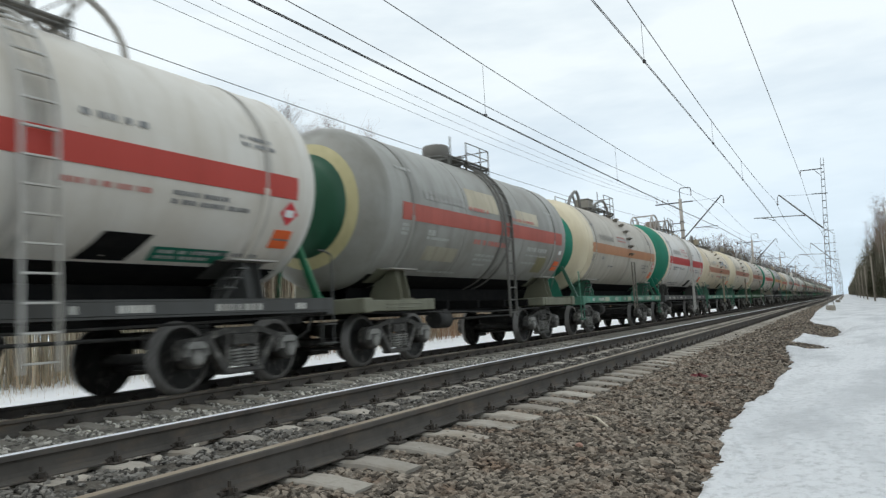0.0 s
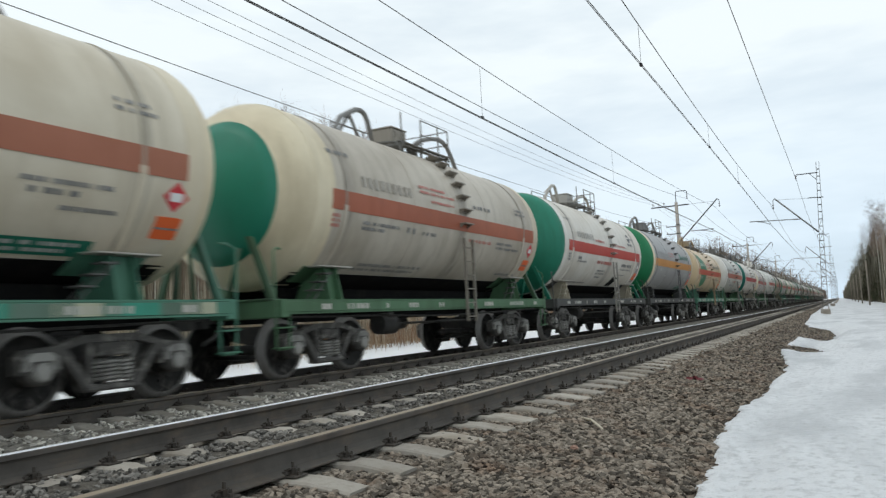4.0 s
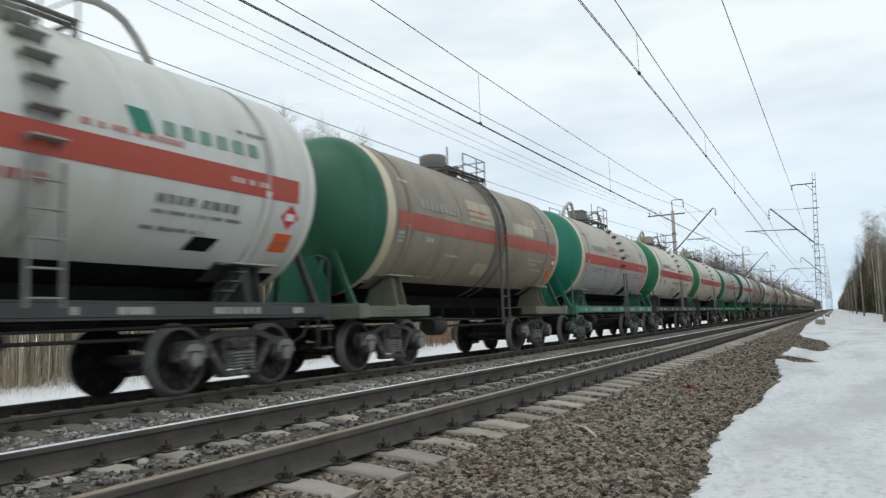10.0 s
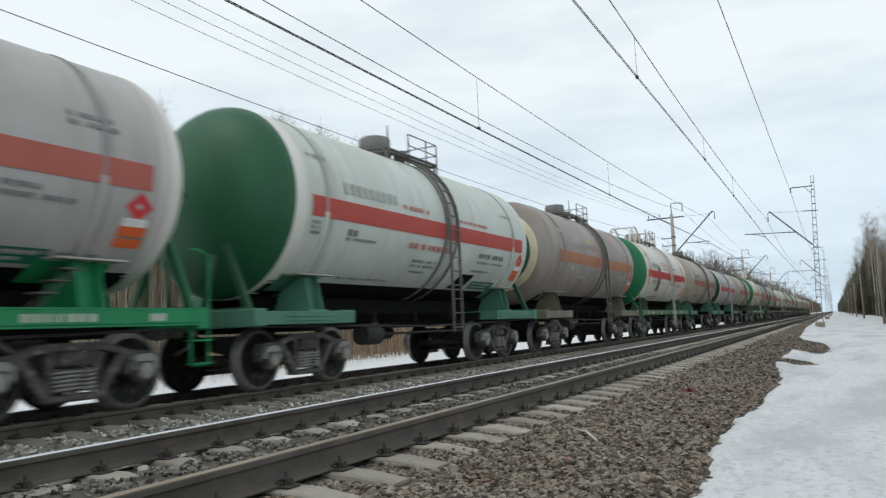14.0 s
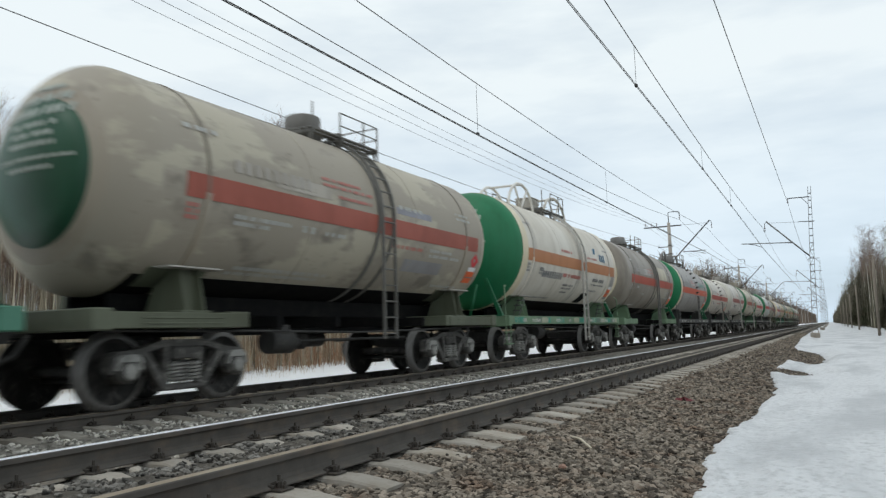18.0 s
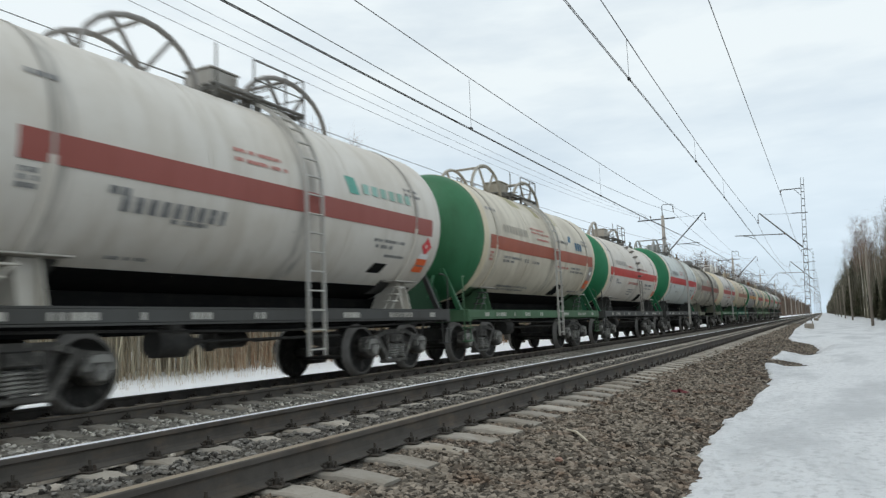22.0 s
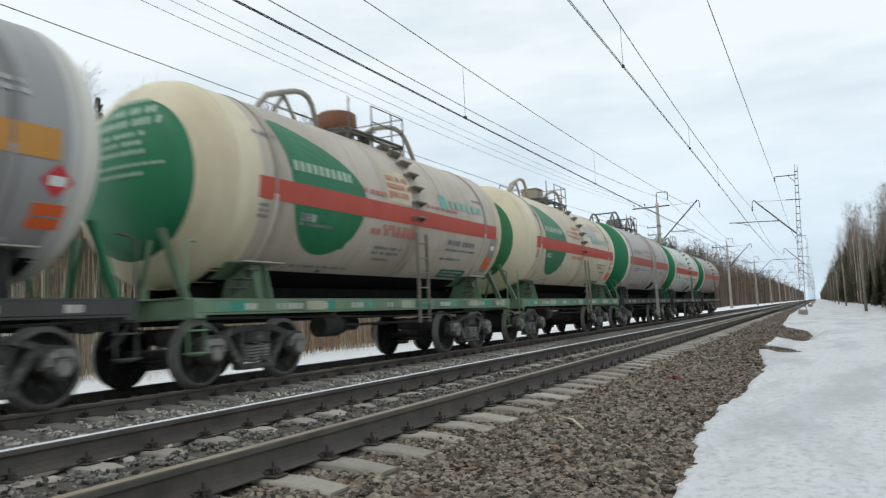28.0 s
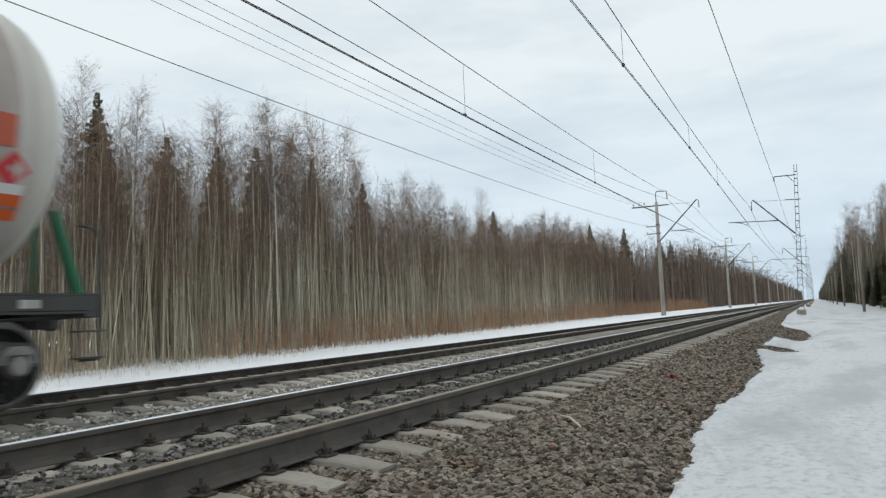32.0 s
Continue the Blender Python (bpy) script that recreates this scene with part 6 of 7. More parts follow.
def mast_foot():
    s = Shape()
    s.box(-0.3, 0.3, -0.3, 0.3, -0.5, -0.02, 0.05)
    for x in (-0.22, 0.18):
        for y in (-0.22, 0.18):
            s.box(x, x + 0.05, y, y + 0.05, -0.03, 0.14, 0.008)
    return s


def feeder_arm():
    s = Shape()
    s.tube([(-1.4, 0, 9.42), (0, 0, 9.46)], 0.035, 6)
    s.tube([(-0.55, 0, 9.43), (-0.1, 0, 8.95)], 0.02, 6)
    return s


def short_arm():
    return Shape().tube([(-0.75, 0, 7.72), (0.25, 0, 7.72)], 0.03, 6)


def mast_cantilever():
    s = Shape()
    s.tube([(-0.15, 0, 5.3), (-2.85, 0, 7.85)], 0.05, 8)
    s.tube([(-2.85, 0, 7.85), (-2.95, 0, 7.7), (-2.95, 0, 7.45)], 0.025, 6)
    s.tube([(-0.2, 0, 7.7), (-2.7, 0, 7.74)], 0.01, 5)
    s.tube([(-1.25, 0, 6.28), (-4.55, 0, 6.30)], 0.032, 6)
    s.tube([(-4.1, 0, 6.28), (-3.6, 0, 6.2), (-3.2, 0, 6.02)], 0.022, 6)
    return s


MAST_X, MAST_Y, MAST_LEAN = -0.95, 57.0, 2.2
for k in range(8):
    p = tagged(new("lattice_mast"), "rusty grey steel lattice mast on a concrete foot, with wire brackets", "mast", "masts beside the empty track")
    lattice = place("lattice", shared("lattice", lattice_mast), GALV, p)
    lattice.scale = (0.7, 0.7, 1.0) if k == 0 else (0.5, 0.5, 0.9)
    place("foot", shared("foot", mast_foot), CONCRETE, p, label="grey concrete foot")
    place("feeder_arm", shared("feeder_arm", feeder_arm), DARK_STEEL, p)
    place("short_arm", shared("short_arm", short_arm), DARK_STEEL, p)
    place("cantilever", shared("mast_cantilever", mast_cantilever), GALV, p)
    for x, z, ln, r, turn in ((-1.4, 9.4, 0.35, 0.07, 0), (-2.95, 7.45, 0.35, 0.08, 0), (-1.2, 6.28, 0.5, 0.07, 90)):
        ob = place("insulator", shared(("insulator", ln, r), lambda: insulator_string(ln, r)), GLAZE, p, (x, 0, z))
        ob.rotation_euler[1] = radians(turn)
    p.matrix_basis = pose(MAST_X, MAST_Y + POLE_STEP * k, 0, 0, MAST_LEAN, 0)


def wire(name, first, sag_line, x, support_y, support_z, sag, r=0.011, label="", gap=0.0):
    """An overhead wire: its near span through three (y, z) points, then even spans from support to support."""
    (ya, za), (yb, zb), (yc, zc) = sag_line
    m = np.linalg.solve(np.array([[ya * ya, ya, 1], [yb * yb, yb, 1], [yc * yc, yc, 1]]), np.array([za, zb, zc]))
    pts = [(x, y, float(m @ [y * y, y, 1])) for y in np.linspace(first, support_y, 14)]
    z0 = pts[-1][2]
    for k in range(7):
        for i in range(1, 9):
            u = i / 8
            pts.append((x, support_y + POLE_STEP * (k + u), z0 + (support_z - z0) * min(1, k + u) - sag * 4 * u * (1 - u)))
    s = Shape()
    for dx in ((-gap / 2, gap / 2) if gap else (0,)):
        s.tube([(px + dx, py, pz) for px, py, pz in pts], r, 5)
    ob = place(name, s.mesh(name), WIRE)
    return tagged(ob, label, "overhead wire", "wires above the railway")


wire("contact_wire", -10, ((8, 6.47), (33, 6.52), (66, 6.85)), FAR_X, POLE_Y, 6.8, 0.05, 0.012, "taut dark contact wire over the train's track", 0.045)
wire("messenger_wire", -10, ((14, 8.0), (34, 8.02), (66, 8.95)), FAR_X + 0.1, POLE_Y, 8.95, 0.9, 0.012, "sagging messenger wire over the train's track")
wire("contact_wire", -10, ((13.5, 6.66), (28.4, 6.54), (57, 6.0)), NEAR_X, MAST_Y, 6.0, 0.05, 0.009, "twin contact wire over the empty track", 0.03)
wire("messenger_wire", -10, ((16.4, 7.72), (37.7, 7.33), (57, 7.6)), NEAR_X, MAST_Y, 7.2, 0.9, 0.012, "sagging messenger wire over the empty track")
wire("feeder_wire", -10, ((20.8, 8.96), (30.1, 9.0), (57, 9.15)), MAST_X - 1.04, MAST_Y, 9.1, 0.6, 0.013, "dark feeder wire hung on the lattice masts")
wire("feeder_wire", -10, ((13.5, 8.34), (22.3, 8.3), (66, 9.95)), POLE_X + 0.95, POLE_Y, 9.95, 1.0, 0.013, "dark feeder wire hung on the concrete poles")
wire("line_wire", -10, ((8.1, 6.77), (25.9, 6.72), (66, 7.7)), POLE_X - 0.95, POLE_Y, 7.7, 0.8, 0.010, "thin line wire on the concrete poles' lower bracket")
for dx, dz in ((-2.0, 0.0), (-1.5, 0.05), (-1.05, 0.1)):
    wire("line_wire", -10, ((12.8, 8.62 + dz), (27.5, 8.55 + dz), (66, 9.75)), POLE_X + dx, POLE_Y, 9.75, 0.9, 0.007, "thin line wire on the concrete poles' cross arm")


def hanger(name, x, pairs):
    for y, z0, z1 in pairs:
        ob = place("dropper", Shape().tube([(x, y, z0), (x, y, z1)], 0.006, 5).mesh("dropper"), WIRE)
        tagged(ob, "short dropper wire between messenger and contact wire", "overhead wire", "droppers of the overhead line")
        ob2 = place("wire_clamp", Shape().box(x - 0.035, x + 0.035, y - 0.06, y + 0.06, z0 - 0.03, z0 + 0.04, 0.01).mesh("wire_clamp"), DARK_STEEL)
        tagged(ob2, "small dark clamp on the contact wire", "clamp", "clamps of the overhead line")


hanger("far", FAR_X, ((19.3, 6.50, 7.99), (33.6, 6.52, 8.02)))
hanger("near", NEAR_X, ((17.9, 6.63, 7.69), (28.6, 6.54, 7.46), (37.5, 6.4, 7.33)))

# ---- wooden line poles beyond the snowy path ----
WOOD = surface("grey_wood", (0.24, 0.205, 0.165), 0.9, 0.0, (5, (0.15, 0.125, 0.1), 0.45, 0.75, (3, 3, 0.3)), None, 0.003, 30)
for x, y in ((2.95, 58.8), (2.98, 99), (2.96, 131), (3.0, 161), (3.02, 195), (3.0, 240)):
    p = tagged(new("wooden_pole"), "weathered bare wooden pole standing in the snow", "pole", "wooden poles beside the snowy path")
    s = Shape()
    upright(s, 0, 0, -0.6, 4.9, 0.10, 0.075, 10)
    place("shaft", shared("wooden_shaft", lambda: s), WOOD, p)
    p.location = (x, y, 0)

# ---- woods ----
BARK_BIRCH = surface("birch_bark", (0.66, 0.63, 0.55), 0.9, 0.0, (3.0, (0.16, 0.14, 0.115), 0.56, 0.64, (4, 4, 1.6)), (0.5, (0.42, 0.36, 0.28), 0.45, 0.7), 0.004, 20, spec=0.1)
BARK_GREY = surface("aspen_bark", (0.40, 0.37, 0.28), 0.95, 0.0, (4.0, (0.21, 0.18, 0.135), 0.5, 0.7, (3, 3, 0.6)), None, 0.004, 20, spread=0.4, spec=0.1)
TWIG = surface("brown_twigs", (0.18, 0.125, 0.10), 0.95, 0.0, (0.5, (0.26, 0.17, 0.125), 0.4, 0.7), None, spread=0.25, spec=0.1)
TWIG_PALE = surface("birch_twigs", (0.21, 0.165, 0.14), 0.95, 0.0, (0.5, (0.22, 0.165, 0.14), 0.4, 0.7), None, spread=0.2, spec=0.1)
DARK_TWIG = surface("dark_twigs", (0.18, 0.165, 0.125), 0.95, 0.0, (0.5, (0.11, 0.1, 0.07), 0.4, 0.7), None, island=0.4, spec=0.1)
SHRUB = surface("red_brown_shrubs", (0.34, 0.195, 0.12), 0.95, 0.0, (0.4, (0.27, 0.205, 0.14), 0.4, 0.7), None, island=0.4, spec=0.1)
STEMS = surface("thin_stems", (0.52, 0.475, 0.365), 0.95, 0.0, (0.35, (0.33, 0.27, 0.2), 0.4, 0.7), None, island=0.5, spec=0.1)
BRUSH = surface("brown_brushwood", (0.31, 0.225, 0.165), 0.95, 0.0, (0.3, (0.30, 0.24, 0.18), 0.42, 0.66), None, island=0.35, spec=0.1)
UNDERWOOD = surface("dark_underwood", (0.30, 0.26, 0.195), 0.95, 0.0, (0.3, (0.30, 0.235, 0.17), 0.42, 0.66), None, island=0.4, spec=0.1)
REED = surface("dry_reed", (0.54, 0.46, 0.34), 0.9, 0.0, (0.8, (0.46, 0.36, 0.24), 0.4, 0.7), None, island=0.35, spec=0.1)
NEEDLES = surface("spruce_needles", (0.07, 0.075, 0.046), 0.95, 0.0, (0.8, (0.10, 0.088, 0.06), 0.42, 0.66), None, island=0.45, spec=0.1)


def bare_tree(seed, height, girth, lowest, reach, twigs):
    """Trunk and crown of a leafless tree that grows in a dense stand."""
    rnd = random.Random(seed)
    trunk, crown = Shape(), Shape()
    bend = [(rnd.uniform(-0.2, 0.2), rnd.uniform(-0.2, 0.2)) for _ in range(4)]
    line = []
    for k in range(11):
        u = k / 10
        line.append(Vector((sum(b[0] * math.sin(u * (j + 1) * 1.7) for j, b in enumerate(bend)) * u, sum(b[1] * math.sin(u * (j + 1) * 1.5) for j, b in enumerate(bend)) * u, u * height)))
    trunk.tube([p - Vector((0, 0, 0.3)) if k == 0 else p for k, p in enumerate(line)], [girth * 0.8 * (1 - 0.93 * (k / 10) ** 0.9) + 0.006 for k in range(11)], 7)

    def blade(a, b, w):
        """A thin three-sided twig."""
        d = b - a
        o = d.orthogonal().normalized() * w
        q = d.cross(o).normalized() * w
        crown.add([tuple(a + o), tuple(a - o * 0.5 + q * 0.87), tuple(a - o * 0.5 - q * 0.87), tuple(b)], [[0, 1, 3], [1, 2, 3], [2, 0, 3]])

    for i in range(twigs):
        u = lowest + (1 - lowest) * (i + rnd.random()) / twigs
        k = min(9, int(u * 10))
        p = line[k].lerp(line[k + 1], u * 10 - k)
        a = rnd.uniform(0, 2 * math.pi)
        ln = reach * (1.25 - u) * rnd.uniform(0.6, 1.5) + 0.3
        rise = rnd.uniform(0.5, 1.3)
        d = Vector((math.cos(a), math.sin(a), rise)).normalized()
        pts = [p]
        for j in range(3):
            d = (d + Vector((rnd.uniform(-0.2, 0.2), rnd.uniform(-0.2, 0.2), 0.18))).normalized()
            pts.append(pts[-1] + d * ln / 3)
        w = girth * 0.16 * (1.2 - u)
        crown.tube(pts, [w + 0.004, w * 0.7 + 0.004, w * 0.45 + 0.003, 0.003], 3)
        for j in range(13):
            v = rnd.uniform(0.15, 1.0)
            m = min(2, int(v * 3))
            q = pts[m].lerp(pts[m + 1], v * 3 - m)
            e = (d + Vector((rnd.uniform(-1.3, 1.3), rnd.uniform(-1.3, 1.3), rnd.uniform(-0.9, 0.5)))).normalized()
            tip = q + e * rnd.uniform(0.3, 0.9) * (0.5 + 0.5 * reach)
            blade(q, tip, 0.0045)
            for _ in range(2):
                g = q.lerp(tip, rnd.uniform(0.3, 0.9))
                f = (e + Vector((rnd.uniform(-1, 1), rnd.uniform(-1, 1), rnd.uniform(-0.6, 0.5)))).normalized()
                blade(g, g + f * rnd.uniform(0.2, 0.5), 0.0036)
    return trunk.mesh("trunk"), crown.mesh("crown")


def spruce(seed, height):
    """A cone of drooping boughs, each a midrib with hanging sprays."""
    rnd = random.Random(seed)
    trunk, crown = Shape(), Shape()
    trunk.tube([(0, 0, -0.3), (0, 0, height * 0.5), (0, 0, height)], [0.15, 0.09, 0.008], 7)
    z = height * 0.1
    while z < height - 0.08:
        u = z / height
        r = (1 - u) ** 0.92 * height * 0.2 + 0.05
        if rnd.random() < 0.12:
            r *= rnd.uniform(0.6, 0.85)
        for i in range(13 if u < 0.85 else 8):
            a = rnd.uniform(0, 2 * math.pi)
            ln = r * rnd.uniform(0.55, 1.2)
            d = Vector((math.cos(a), math.sin(a), 0))
            o = Vector((-d[1], d[0], 0))
            lift = 0.35 if u > 0.8 else 0.0
            rib = [Vector((0, 0, z)) + d * ln * v + Vector((0, 0, ln * (lift * v - 0.42 * v + 0.28 * v * v))) for v in (0, 0.35, 0.7, 1.0)]
            w = 0.035 * ln + 0.012
            for p, q, k in zip(rib, rib[1:], (1.0, 0.8, 0.5)):
                crown.add([tuple(p + o * w * k), tuple(p - o * w * k), tuple(q - o * w * k * 0.5), tuple(q + o * w * k * 0.5)], [[0, 1, 2, 3]])
            for k in range(11):
                v = rnd.uniform(0.12, 1.0)
                m = 0 if v < 0.35 else 1 if v < 0.7 else 2
                c = rib[m].lerp(rib[m + 1], (v - (0, 0.35, 0.7)[m]) / (0.35, 0.35, 0.3)[m])
                side = rnd.choice((-1, 1))
                far = o * side * ln * rnd.uniform(0.12, 0.38) * (1.15 - v) + d * ln * rnd.uniform(0.02, 0.22) + Vector((0, 0, -rnd.uniform(0.02, 0.26) * (0.4 + ln)))
                base = d * (0.08 * ln + 0.025)
                crown.add([tuple(c - base), tuple(c + base), tuple(c + far)], [[0, 1, 2]])
        z += rnd.uniform(0.08, 0.13)
    return trunk.mesh("trunk"), crown.mesh("crown")


BIRCHES = [bare_tree(10 + k, h, g, lo, r, n) for k, (h, g, lo, r, n) in enumerate(((13.5, 0.07, 0.62, 1.5, 34), (12.4, 0.055, 0.66, 1.3, 28), (14.5, 0.085, 0.6, 1.9, 40), (11.5, 0.045, 0.6, 1.2, 26)))]
ASPENS = [bare_tree(30 + k, h, g, lo, r, n) for k, (h, g, lo, r, n) in enumerate(((11.5, 0.05, 0.56, 1.1, 34), (10.0, 0.04, 0.54, 1.0, 30), (12.5, 0.06, 0.6, 1.3, 36), (8.6, 0.034, 0.5, 0.9, 28)))]
SPRUCES = [spruce(50, 11.5), spruce(51, 8.5), spruce(52, 13.5)]


def tree(kind, meshes, x, y, z, size, turn, bark, leaf, label, group):
    t = tagged(new(kind), label, "tree", group)
    place("trunk", meshes[0], bark, t)
    place("crown", meshes[1], leaf, t)
    t.matrix_basis = pose(x, y, z, 0, 0, turn)
    t.scale = (size, size, size)
    return t


def skyline(y):
    """Height of the woods beyond the far track, along y."""
    return float(np.interp(y, [0, 12, 20, 28, 33, 37, 55, 75, 95, 130, 200, 240, 600], [8.0, 8.8, 10.0, 11.4, 10.4, 9.4, 9.4, 10.0, 11.4, 13.6, 15.5, 14.6, 13.5]))


WOODS_RND = random.Random(77)
for k in range(330):
    y = 7 + 83 * (k / 330) + WOODS_RND.uniform(-1.2, 1.2)
    x = -19.3 - 6 * WOODS_RND.random() ** 1.3 - 0.015 * y
    pale = WOODS_RND.random() < 0.36
    m = WOODS_RND.choice(BIRCHES if pale else ASPENS)
    size = skyline(y) * (-x / 22) / (13.0 if pale else 11.4) * WOODS_RND.uniform(0.68, 0.93)
    tree("birch" if pale else "aspen", m, x, y, left_ground(x, y), size, WOODS_RND.uniform(0, 360), BARK_BIRCH if pale else BARK_GREY, TWIG_PALE if pale else TWIG,
         "slender leafless birch with white bark at the wood's edge" if pale else "slender leafless aspen with grey-green bark in the wood", "trees of the wood beyond the tracks")
for x, y, top in ((-34, 26.6, 13.6), (-35, 32.3, 12.5), (-35, 40.5, 13.4), (-34.5, 46.4, 13.5), (-33.5, 52, 12.2), (-33, 34.5, 12.0), (-30, 72, 11.5), (-30, 110, 13.5), (-28, 124, 14), (-27, 150, 14.5), (-29, 175, 15.5), (-26, 200, 15.5), (-28, 215, 16)):
    m = int(y * 7) % 3
    z = left_ground(x, y)
    tree("spruce", SPRUCES[m], x, y, z, (top - z) / (11.5, 8.5, 13.5)[m], 40 * m, BARK_GREY, NEEDLES, "dark brown-green pointed spruce among bare trees", "spruces of the wood")


def thicket(n, x0, x1, y0, y1, h0, h1, w, seed, power=1.0, tall=None, forks=4, floor=left_ground, lean=0.09, low=0.35, spread=0.1, rise=(0.1, 0.28), clump=None, thin=0.55):
    """Many thin stems (slot 0) with forked twigs (slot 1), as one mesh."""
    rnd = np.random.RandomState(seed)
    vs, slots = [], []
    tri = np.array([[1, 0, 0], [-0.5, 0.87, 0], [-0.5, -0.87, 0]])
    for _ in range(n):
        y = y0 + (y1 - y0) * rnd.rand() ** power
        x = x0 + (x1 - x0) * rnd.rand()
        if clump and wobble(x, y, clump, 3.3) < rnd.uniform(-0.1, 0.25):
            continue
        z = floor(x, y)
        h = rnd.uniform(h0, h1) * (tall(y) if tall else 1.0)
        wy = w * rnd.uniform(0.6, 1.4) * (1 + max(0.0, y - 60) * 0.012)
        root = np.array([x, y, z - 0.1])
        tip = root + np.array([rnd.normal() * lean * h, rnd.normal() * lean * h, h])
        vs += [root + tri * wy, tip[None]]
        slots += [0, 0, 0]
        if forks:
            u = rnd.uniform(low, 0.98, forks)
            p = root + (tip - root) * u[:, None]
            q = p + np.stack([rnd.normal(size=forks) * spread, rnd.normal(size=forks) * spread, rnd.uniform(rise[0], rise[1], forks)], 1) * h
            for a, b in zip(p, q):
                vs += [a + tri * wy * thin, b[None]]
            slots += [1] * (3 * forks)
    v = np.concatenate(vs)
    k = np.arange(0, len(v), 4)[:, None, None]
    f = (k + np.array([[0, 1, 3], [1, 2, 3], [2, 0, 3]])[None]).reshape(-1, 3)
    me = bpy.data.meshes.new("thicket")
    me.from_pydata(v.tolist(), [], f.tolist())
    me.materials.append(None)
    me.materials.append(None)
    me.polygons.foreach_set("material_index", slots)
    return me


tagged(place("thicket", thicket(2600, -20.5, -29.5, 6, 95, 0.5, 0.97, 0.016, 3, 1.2, skyline, 70, left_ground, 0.05, 0.38, 0.10, (-0.06, 0.11), None, 0.5), [STEMS, BRUSH]), "dense thicket of thin bare stems with brown twigs", "thicket", kind="stuff")
tagged(place("saplings", thicket(2300, -19.6, -25, 6, 70, 0.35, 0.85, 0.021, 23, 1.2, skyline, 6, left_ground, 0.055, 0.45, 0.07, (0.02, 0.12), None, 0.4), [STEMS, BRUSH]), "slim pale saplings at the edge of the wood", "saplings", kind="stuff")
tagged(place("underwood", thicket(2000, -27, -38, 4, 105, 0.5, 0.9, 0.03, 13, 1.1, skyline, 30, left_ground, 0.05, 0.3, 0.11, (-0.05, 0.14), None, 0.42), [UNDERWOOD, BRUSH]), "dark brown underwood deep in the wood", "thicket", kind="stuff")
FAR_BRUSH = surface("far_brushwood", (0.165, 0.132, 0.105), 0.95, 0.0, (0.08, (0.215, 0.155, 0.12), 0.42, 0.66), None, island=0.45, spec=0.1)
tagged(place("far_woods", thicket(6500, -20, -50, 85, 620, 0.5, 0.95, 0.04, 4, 1.7, skyline, 16, left_ground, 0.04, 0.25, 0.11, (-0.05, 0.12), None, 0.5), [FAR_BRUSH, FAR_BRUSH]), "distant bare brown woods along the railway", "woods", kind="stuff")
tagged(place("far_woods", thicket(3200, -18.5, -32, 140, 1300, 0.8, 1.02, 0.05, 24, 1.2, skyline, 14, left_ground, 0.03, 0.25, 0.1, (-0.05, 0.1), None, 0.5), [FAR_BRUSH, FAR_BRUSH]), "far end of the bare brown woods along the railway", "woods", kind="stuff")
tagged(place("shrubs", thicket(5600, -18.0, -21.5, 20, 150, 0.4, 1.9, 0.012, 5, 1.0, None, 6, left_ground, 0.12, 0.2, 0.12, (0.1, 0.3)), [SHRUB, SHRUB]), "red-brown leafless shrubs along the wood's edge", "shrubs", kind="stuff")
DRY = surface("dry_brush", (0.48, 0.39, 0.275), 0.95, 0.0, (0.4, (0.40, 0.28, 0.18), 0.42, 0.66), None, island=0.45, spec=0.1)
tagged(place("dry_brush", thicket(3600, -18.2, -22.6, 5, 75, 0.5, 2.2, 0.008, 16, 1.1, None, 8, left_ground, 0.14, 0.1, 0.16, (0.05, 0.3), 0.4), [DRY, DRY]), "tangled straw-brown brush at the foot of the trees", "brush", kind="stuff")
tagged(place("dry_reeds", thicket(3600, -15.9, -20.5, 4, 70, 0.15, 0.75, 0.0038, 6, 1.2, None, 2, left_ground, 0.16, 0.2, 0.2, (0.1, 0.3), 0.55), [REED, REED]), "dry straw-coloured reeds standing in snow", "reeds", kind="stuff")


def right_ground(x, y):
    return snow_z(x, y)


def right_line(y):
    return float(np.interp(y, [40, 50, 70, 104, 167, 300, 600, 1200], [9.6, 10.2, 10.6, 12.2, 14.2, 15.0, 12.5, 11.5]))


RIGHT_RND = random.Random(31)
for k in range(150):
    y = 46 + 200 * (k / 150) ** 1.25 + RIGHT_RND.uniform(-1.5, 1.5)
    x = 4.6 + 0.010 * (y - 46) + 7 * RIGHT_RND.random() ** 1.5 + max(0, 58 - y) * 0.05
    kind = RIGHT_RND.random()
    z = -0.3
    if kind < 0.36:
        tree("spruce", RIGHT_RND.choice(SPRUCES), x, y, z, right_line(y) / 12.5 * RIGHT_RND.uniform(0.45, 0.82), RIGHT_RND.uniform(0, 360), BARK_GREY, NEEDLES, "dark spruce in the wood beside the snowy path", "trees beside the snowy path")
    else:
        pale = kind < 0.6
        m = RIGHT_RND.choice(BIRCHES if pale else ASPENS)
        tree("birch" if pale else "aspen", m, x, y, z, right_line(y) / 12.5 * RIGHT_RND.uniform(0.75, 1.05), RIGHT_RND.uniform(0, 360), BARK_BIRCH if pale else BARK_GREY, TWIG_PALE if pale else TWIG,
             "tall leafless tree in the wood beside the snowy path", "trees beside the snowy path")
tagged(place("far_woods", thicket(2200, 4.8, 11, 150, 1250, 0.5, 0.95, 0.05, 15, 1.3, right_line, 16, right_ground, 0.04, 0.2, 0.1, (-0.05, 0.12), None, 0.5), [DARK_TWIG, DARK_TWIG]), "dark far end of the wood beside the snowy path", "woods", kind="stuff")
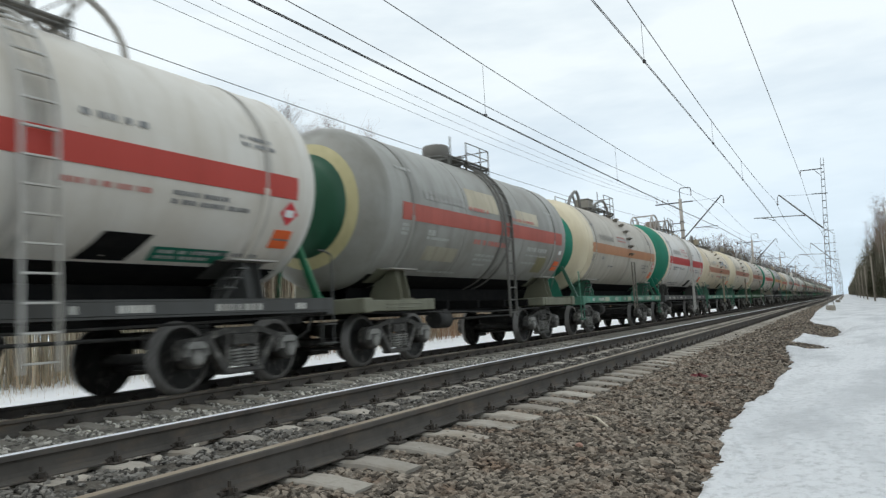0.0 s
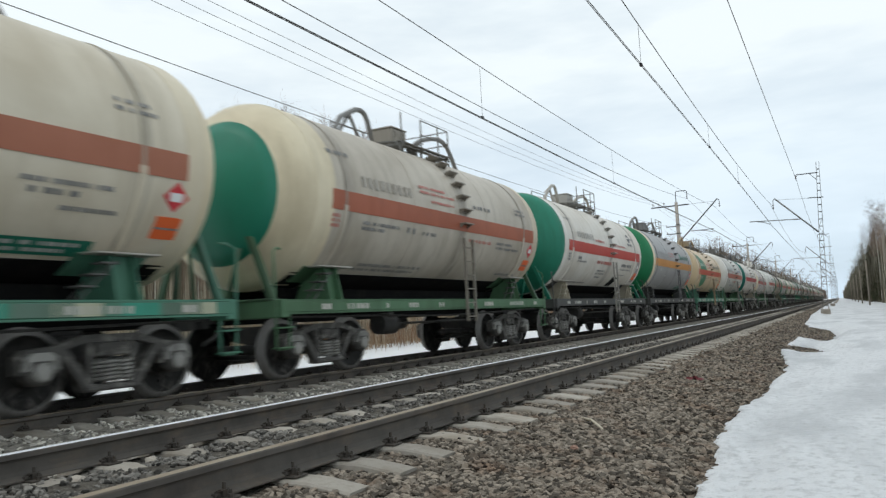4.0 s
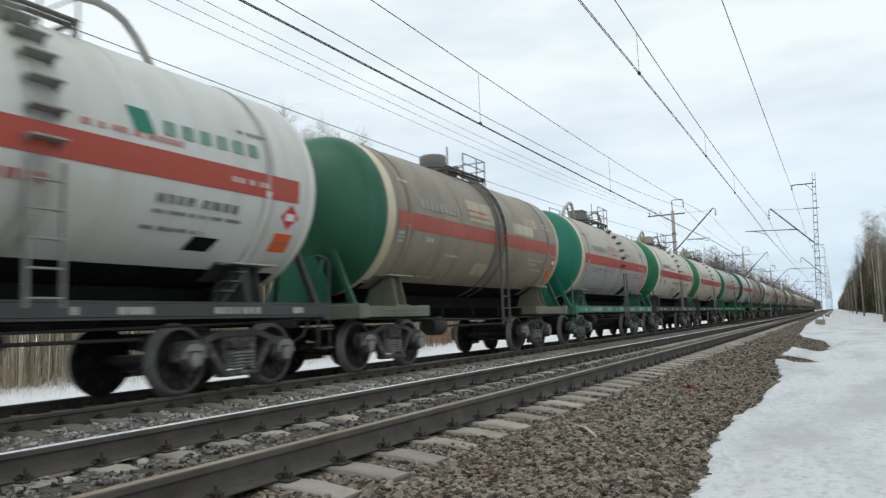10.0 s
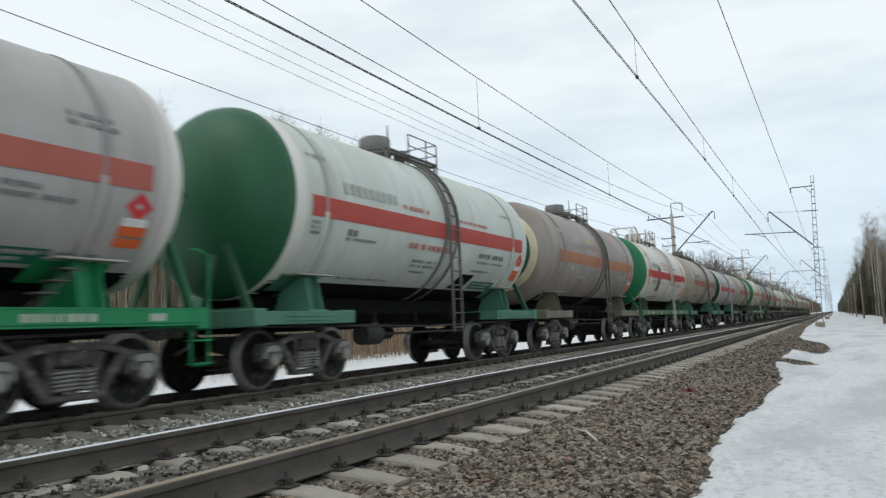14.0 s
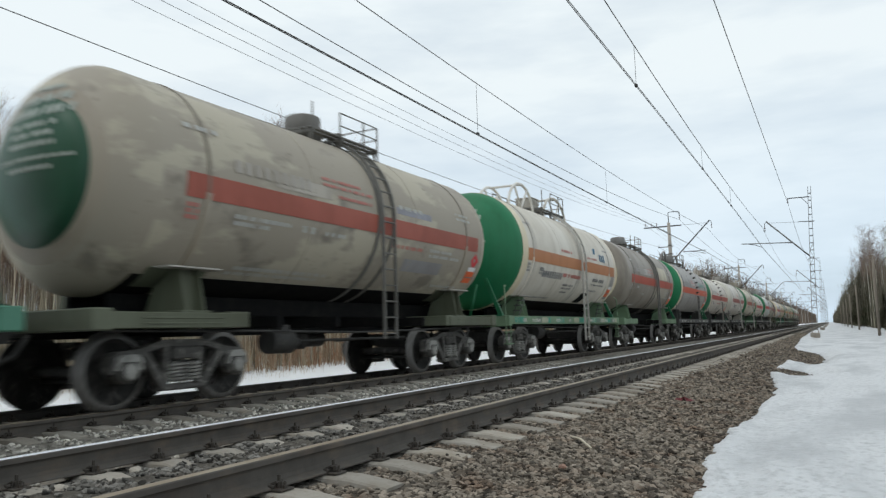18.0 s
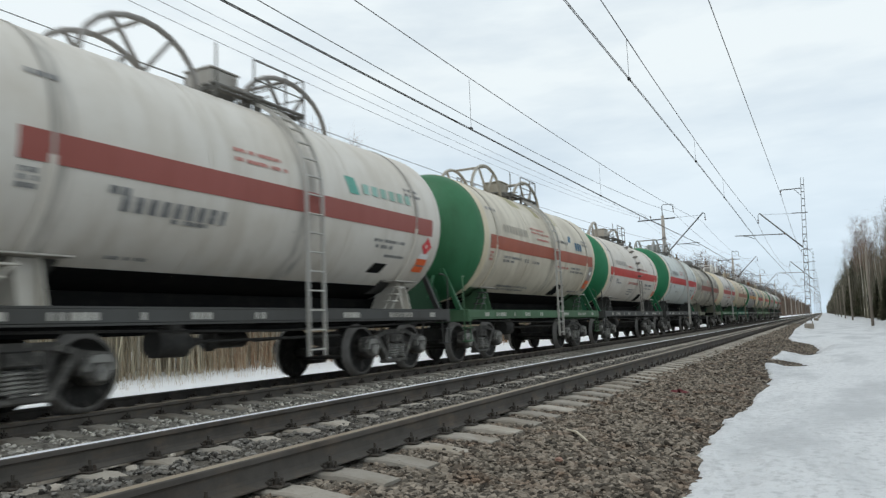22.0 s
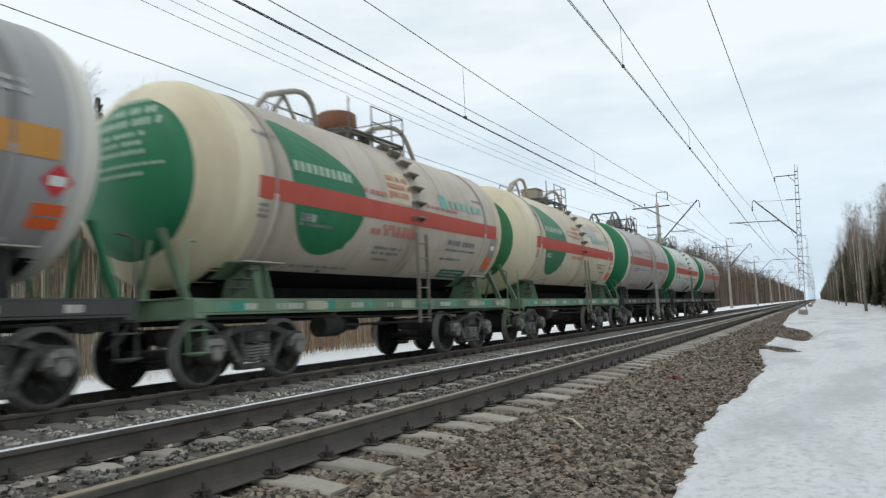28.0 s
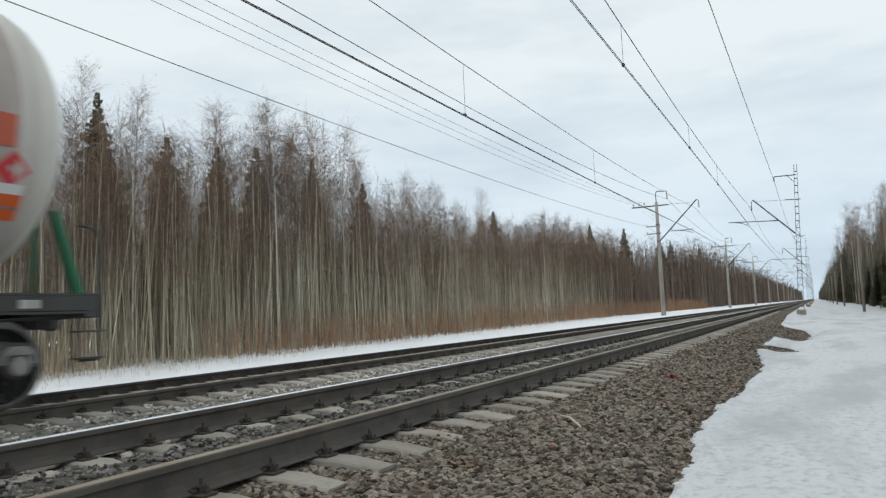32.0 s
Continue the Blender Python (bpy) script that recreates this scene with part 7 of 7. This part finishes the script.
tagged(place("far_woods", thicket(5200, 5.2, 26, 50, 620, 0.4, 0.92, 0.045, 14, 1.7, right_line, 16, right_ground, 0.04, 0.2, 0.1, (-0.05, 0.12), None, 0.5), [DARK_TWIG, DARK_TWIG]), "distant dark woods beside the snowy path", "woods", kind="stuff")

# ---- small things on the ground ----
RAG = surface("red_cloth", (0.13, 0.025, 0.03), 0.9, 0.0, (8, (0.12, 0.02, 0.02), 0.4, 0.7))
STICK = surface("pale_stick", (0.55, 0.49, 0.38), 0.8)


def rag():
    s = Shape()
    rnd = random.Random(1)
    n = 9
    vs = [(-0.13 + 0.26 * i / (n - 1) + rnd.uniform(-0.02, 0.02), -0.09 + 0.18 * j / (n - 1) + rnd.uniform(-0.02, 0.02), 0.012 + 0.05 * rnd.random() ** 2 * math.sin(math.pi * i / (n - 1))) for j in range(n) for i in range(n)]
    return s.add(vs, [[j * n + i, j * n + i + 1, (j + 1) * n + i + 1, (j + 1) * n + i] for j in range(n - 1) for i in range(n - 1)])


r = tagged(place("rag", rag().mesh("rag"), RAG), "crumpled dark red rag lying on the ballast", "rag")
r.location = (-1.83, 10.3, ballast_z(-1.83, 10.3))
st = tagged(place("stick", Shape().tube([(0, 0, 0.02), (0.16, -0.22, 0.035), (0.36, -0.58, 0.02)], [0.011, 0.012, 0.009], 6).mesh("stick"), STICK), "pale dry stick on the ballast", "stick")
st.location = (-2.13, 6.45, ballast_z(-2.0, 6.2) + 0.01)


def rock(x, y, z, r, seed, color):
    s = Shape()
    rnd = np.random.RandomState(seed)
    bm = bmesh.new()
    bmesh.ops.create_icosphere(bm, subdivisions=2, radius=1.0)
    for v in bm.verts:
        v.co = v.co * (0.82 + 0.3 * noise.noise(v.co * 1.4 + Vector((seed, 0, 0))))
    s.add([(v.co.x * r * 1.3, v.co.y * r, v.co.z * r * 0.7) for v in bm.verts], [[q.index for q in f.verts] for f in bm.faces])
    bm.free()
    ob = place("stone", s.mesh("stone"), color, None, (x, y, z))
    return tagged(ob, "pale weathered stone lying between the rails", "stone", "stones on the ballast")


PALE_STONE = surface("pale_stone", (0.42, 0.38, 0.32), 0.9, 0.0, (20, (0.3, 0.26, 0.22), 0.45, 0.7), None, 0.004, 40)
rock(-4.45, 3.72, -0.22, 0.055, 3, PALE_STONE)
rock(-4.32, 3.05, -0.22, 0.075, 5, PALE_STONE)
rock(-1.75, 5.1, -0.27, 0.028, 7, surface("reddish_stone", (0.33, 0.2, 0.15), 0.9, 0.0, (20, (0.22, 0.14, 0.1), 0.45, 0.7), None, 0.004, 40))


def motions():
    """The train's run: every wagon keeps its place in the row."""
    times = [2.0 * k for k in range(17)]
    for number, wagon in enumerate(TRAIN):
        back = len(TRAIN) - 1 - number
        walk(wagon, [(t, pose(FAR_X, train_at(t) - PITCH * back + PITCH / 2, FAR_Z)) for t in times])


motions()
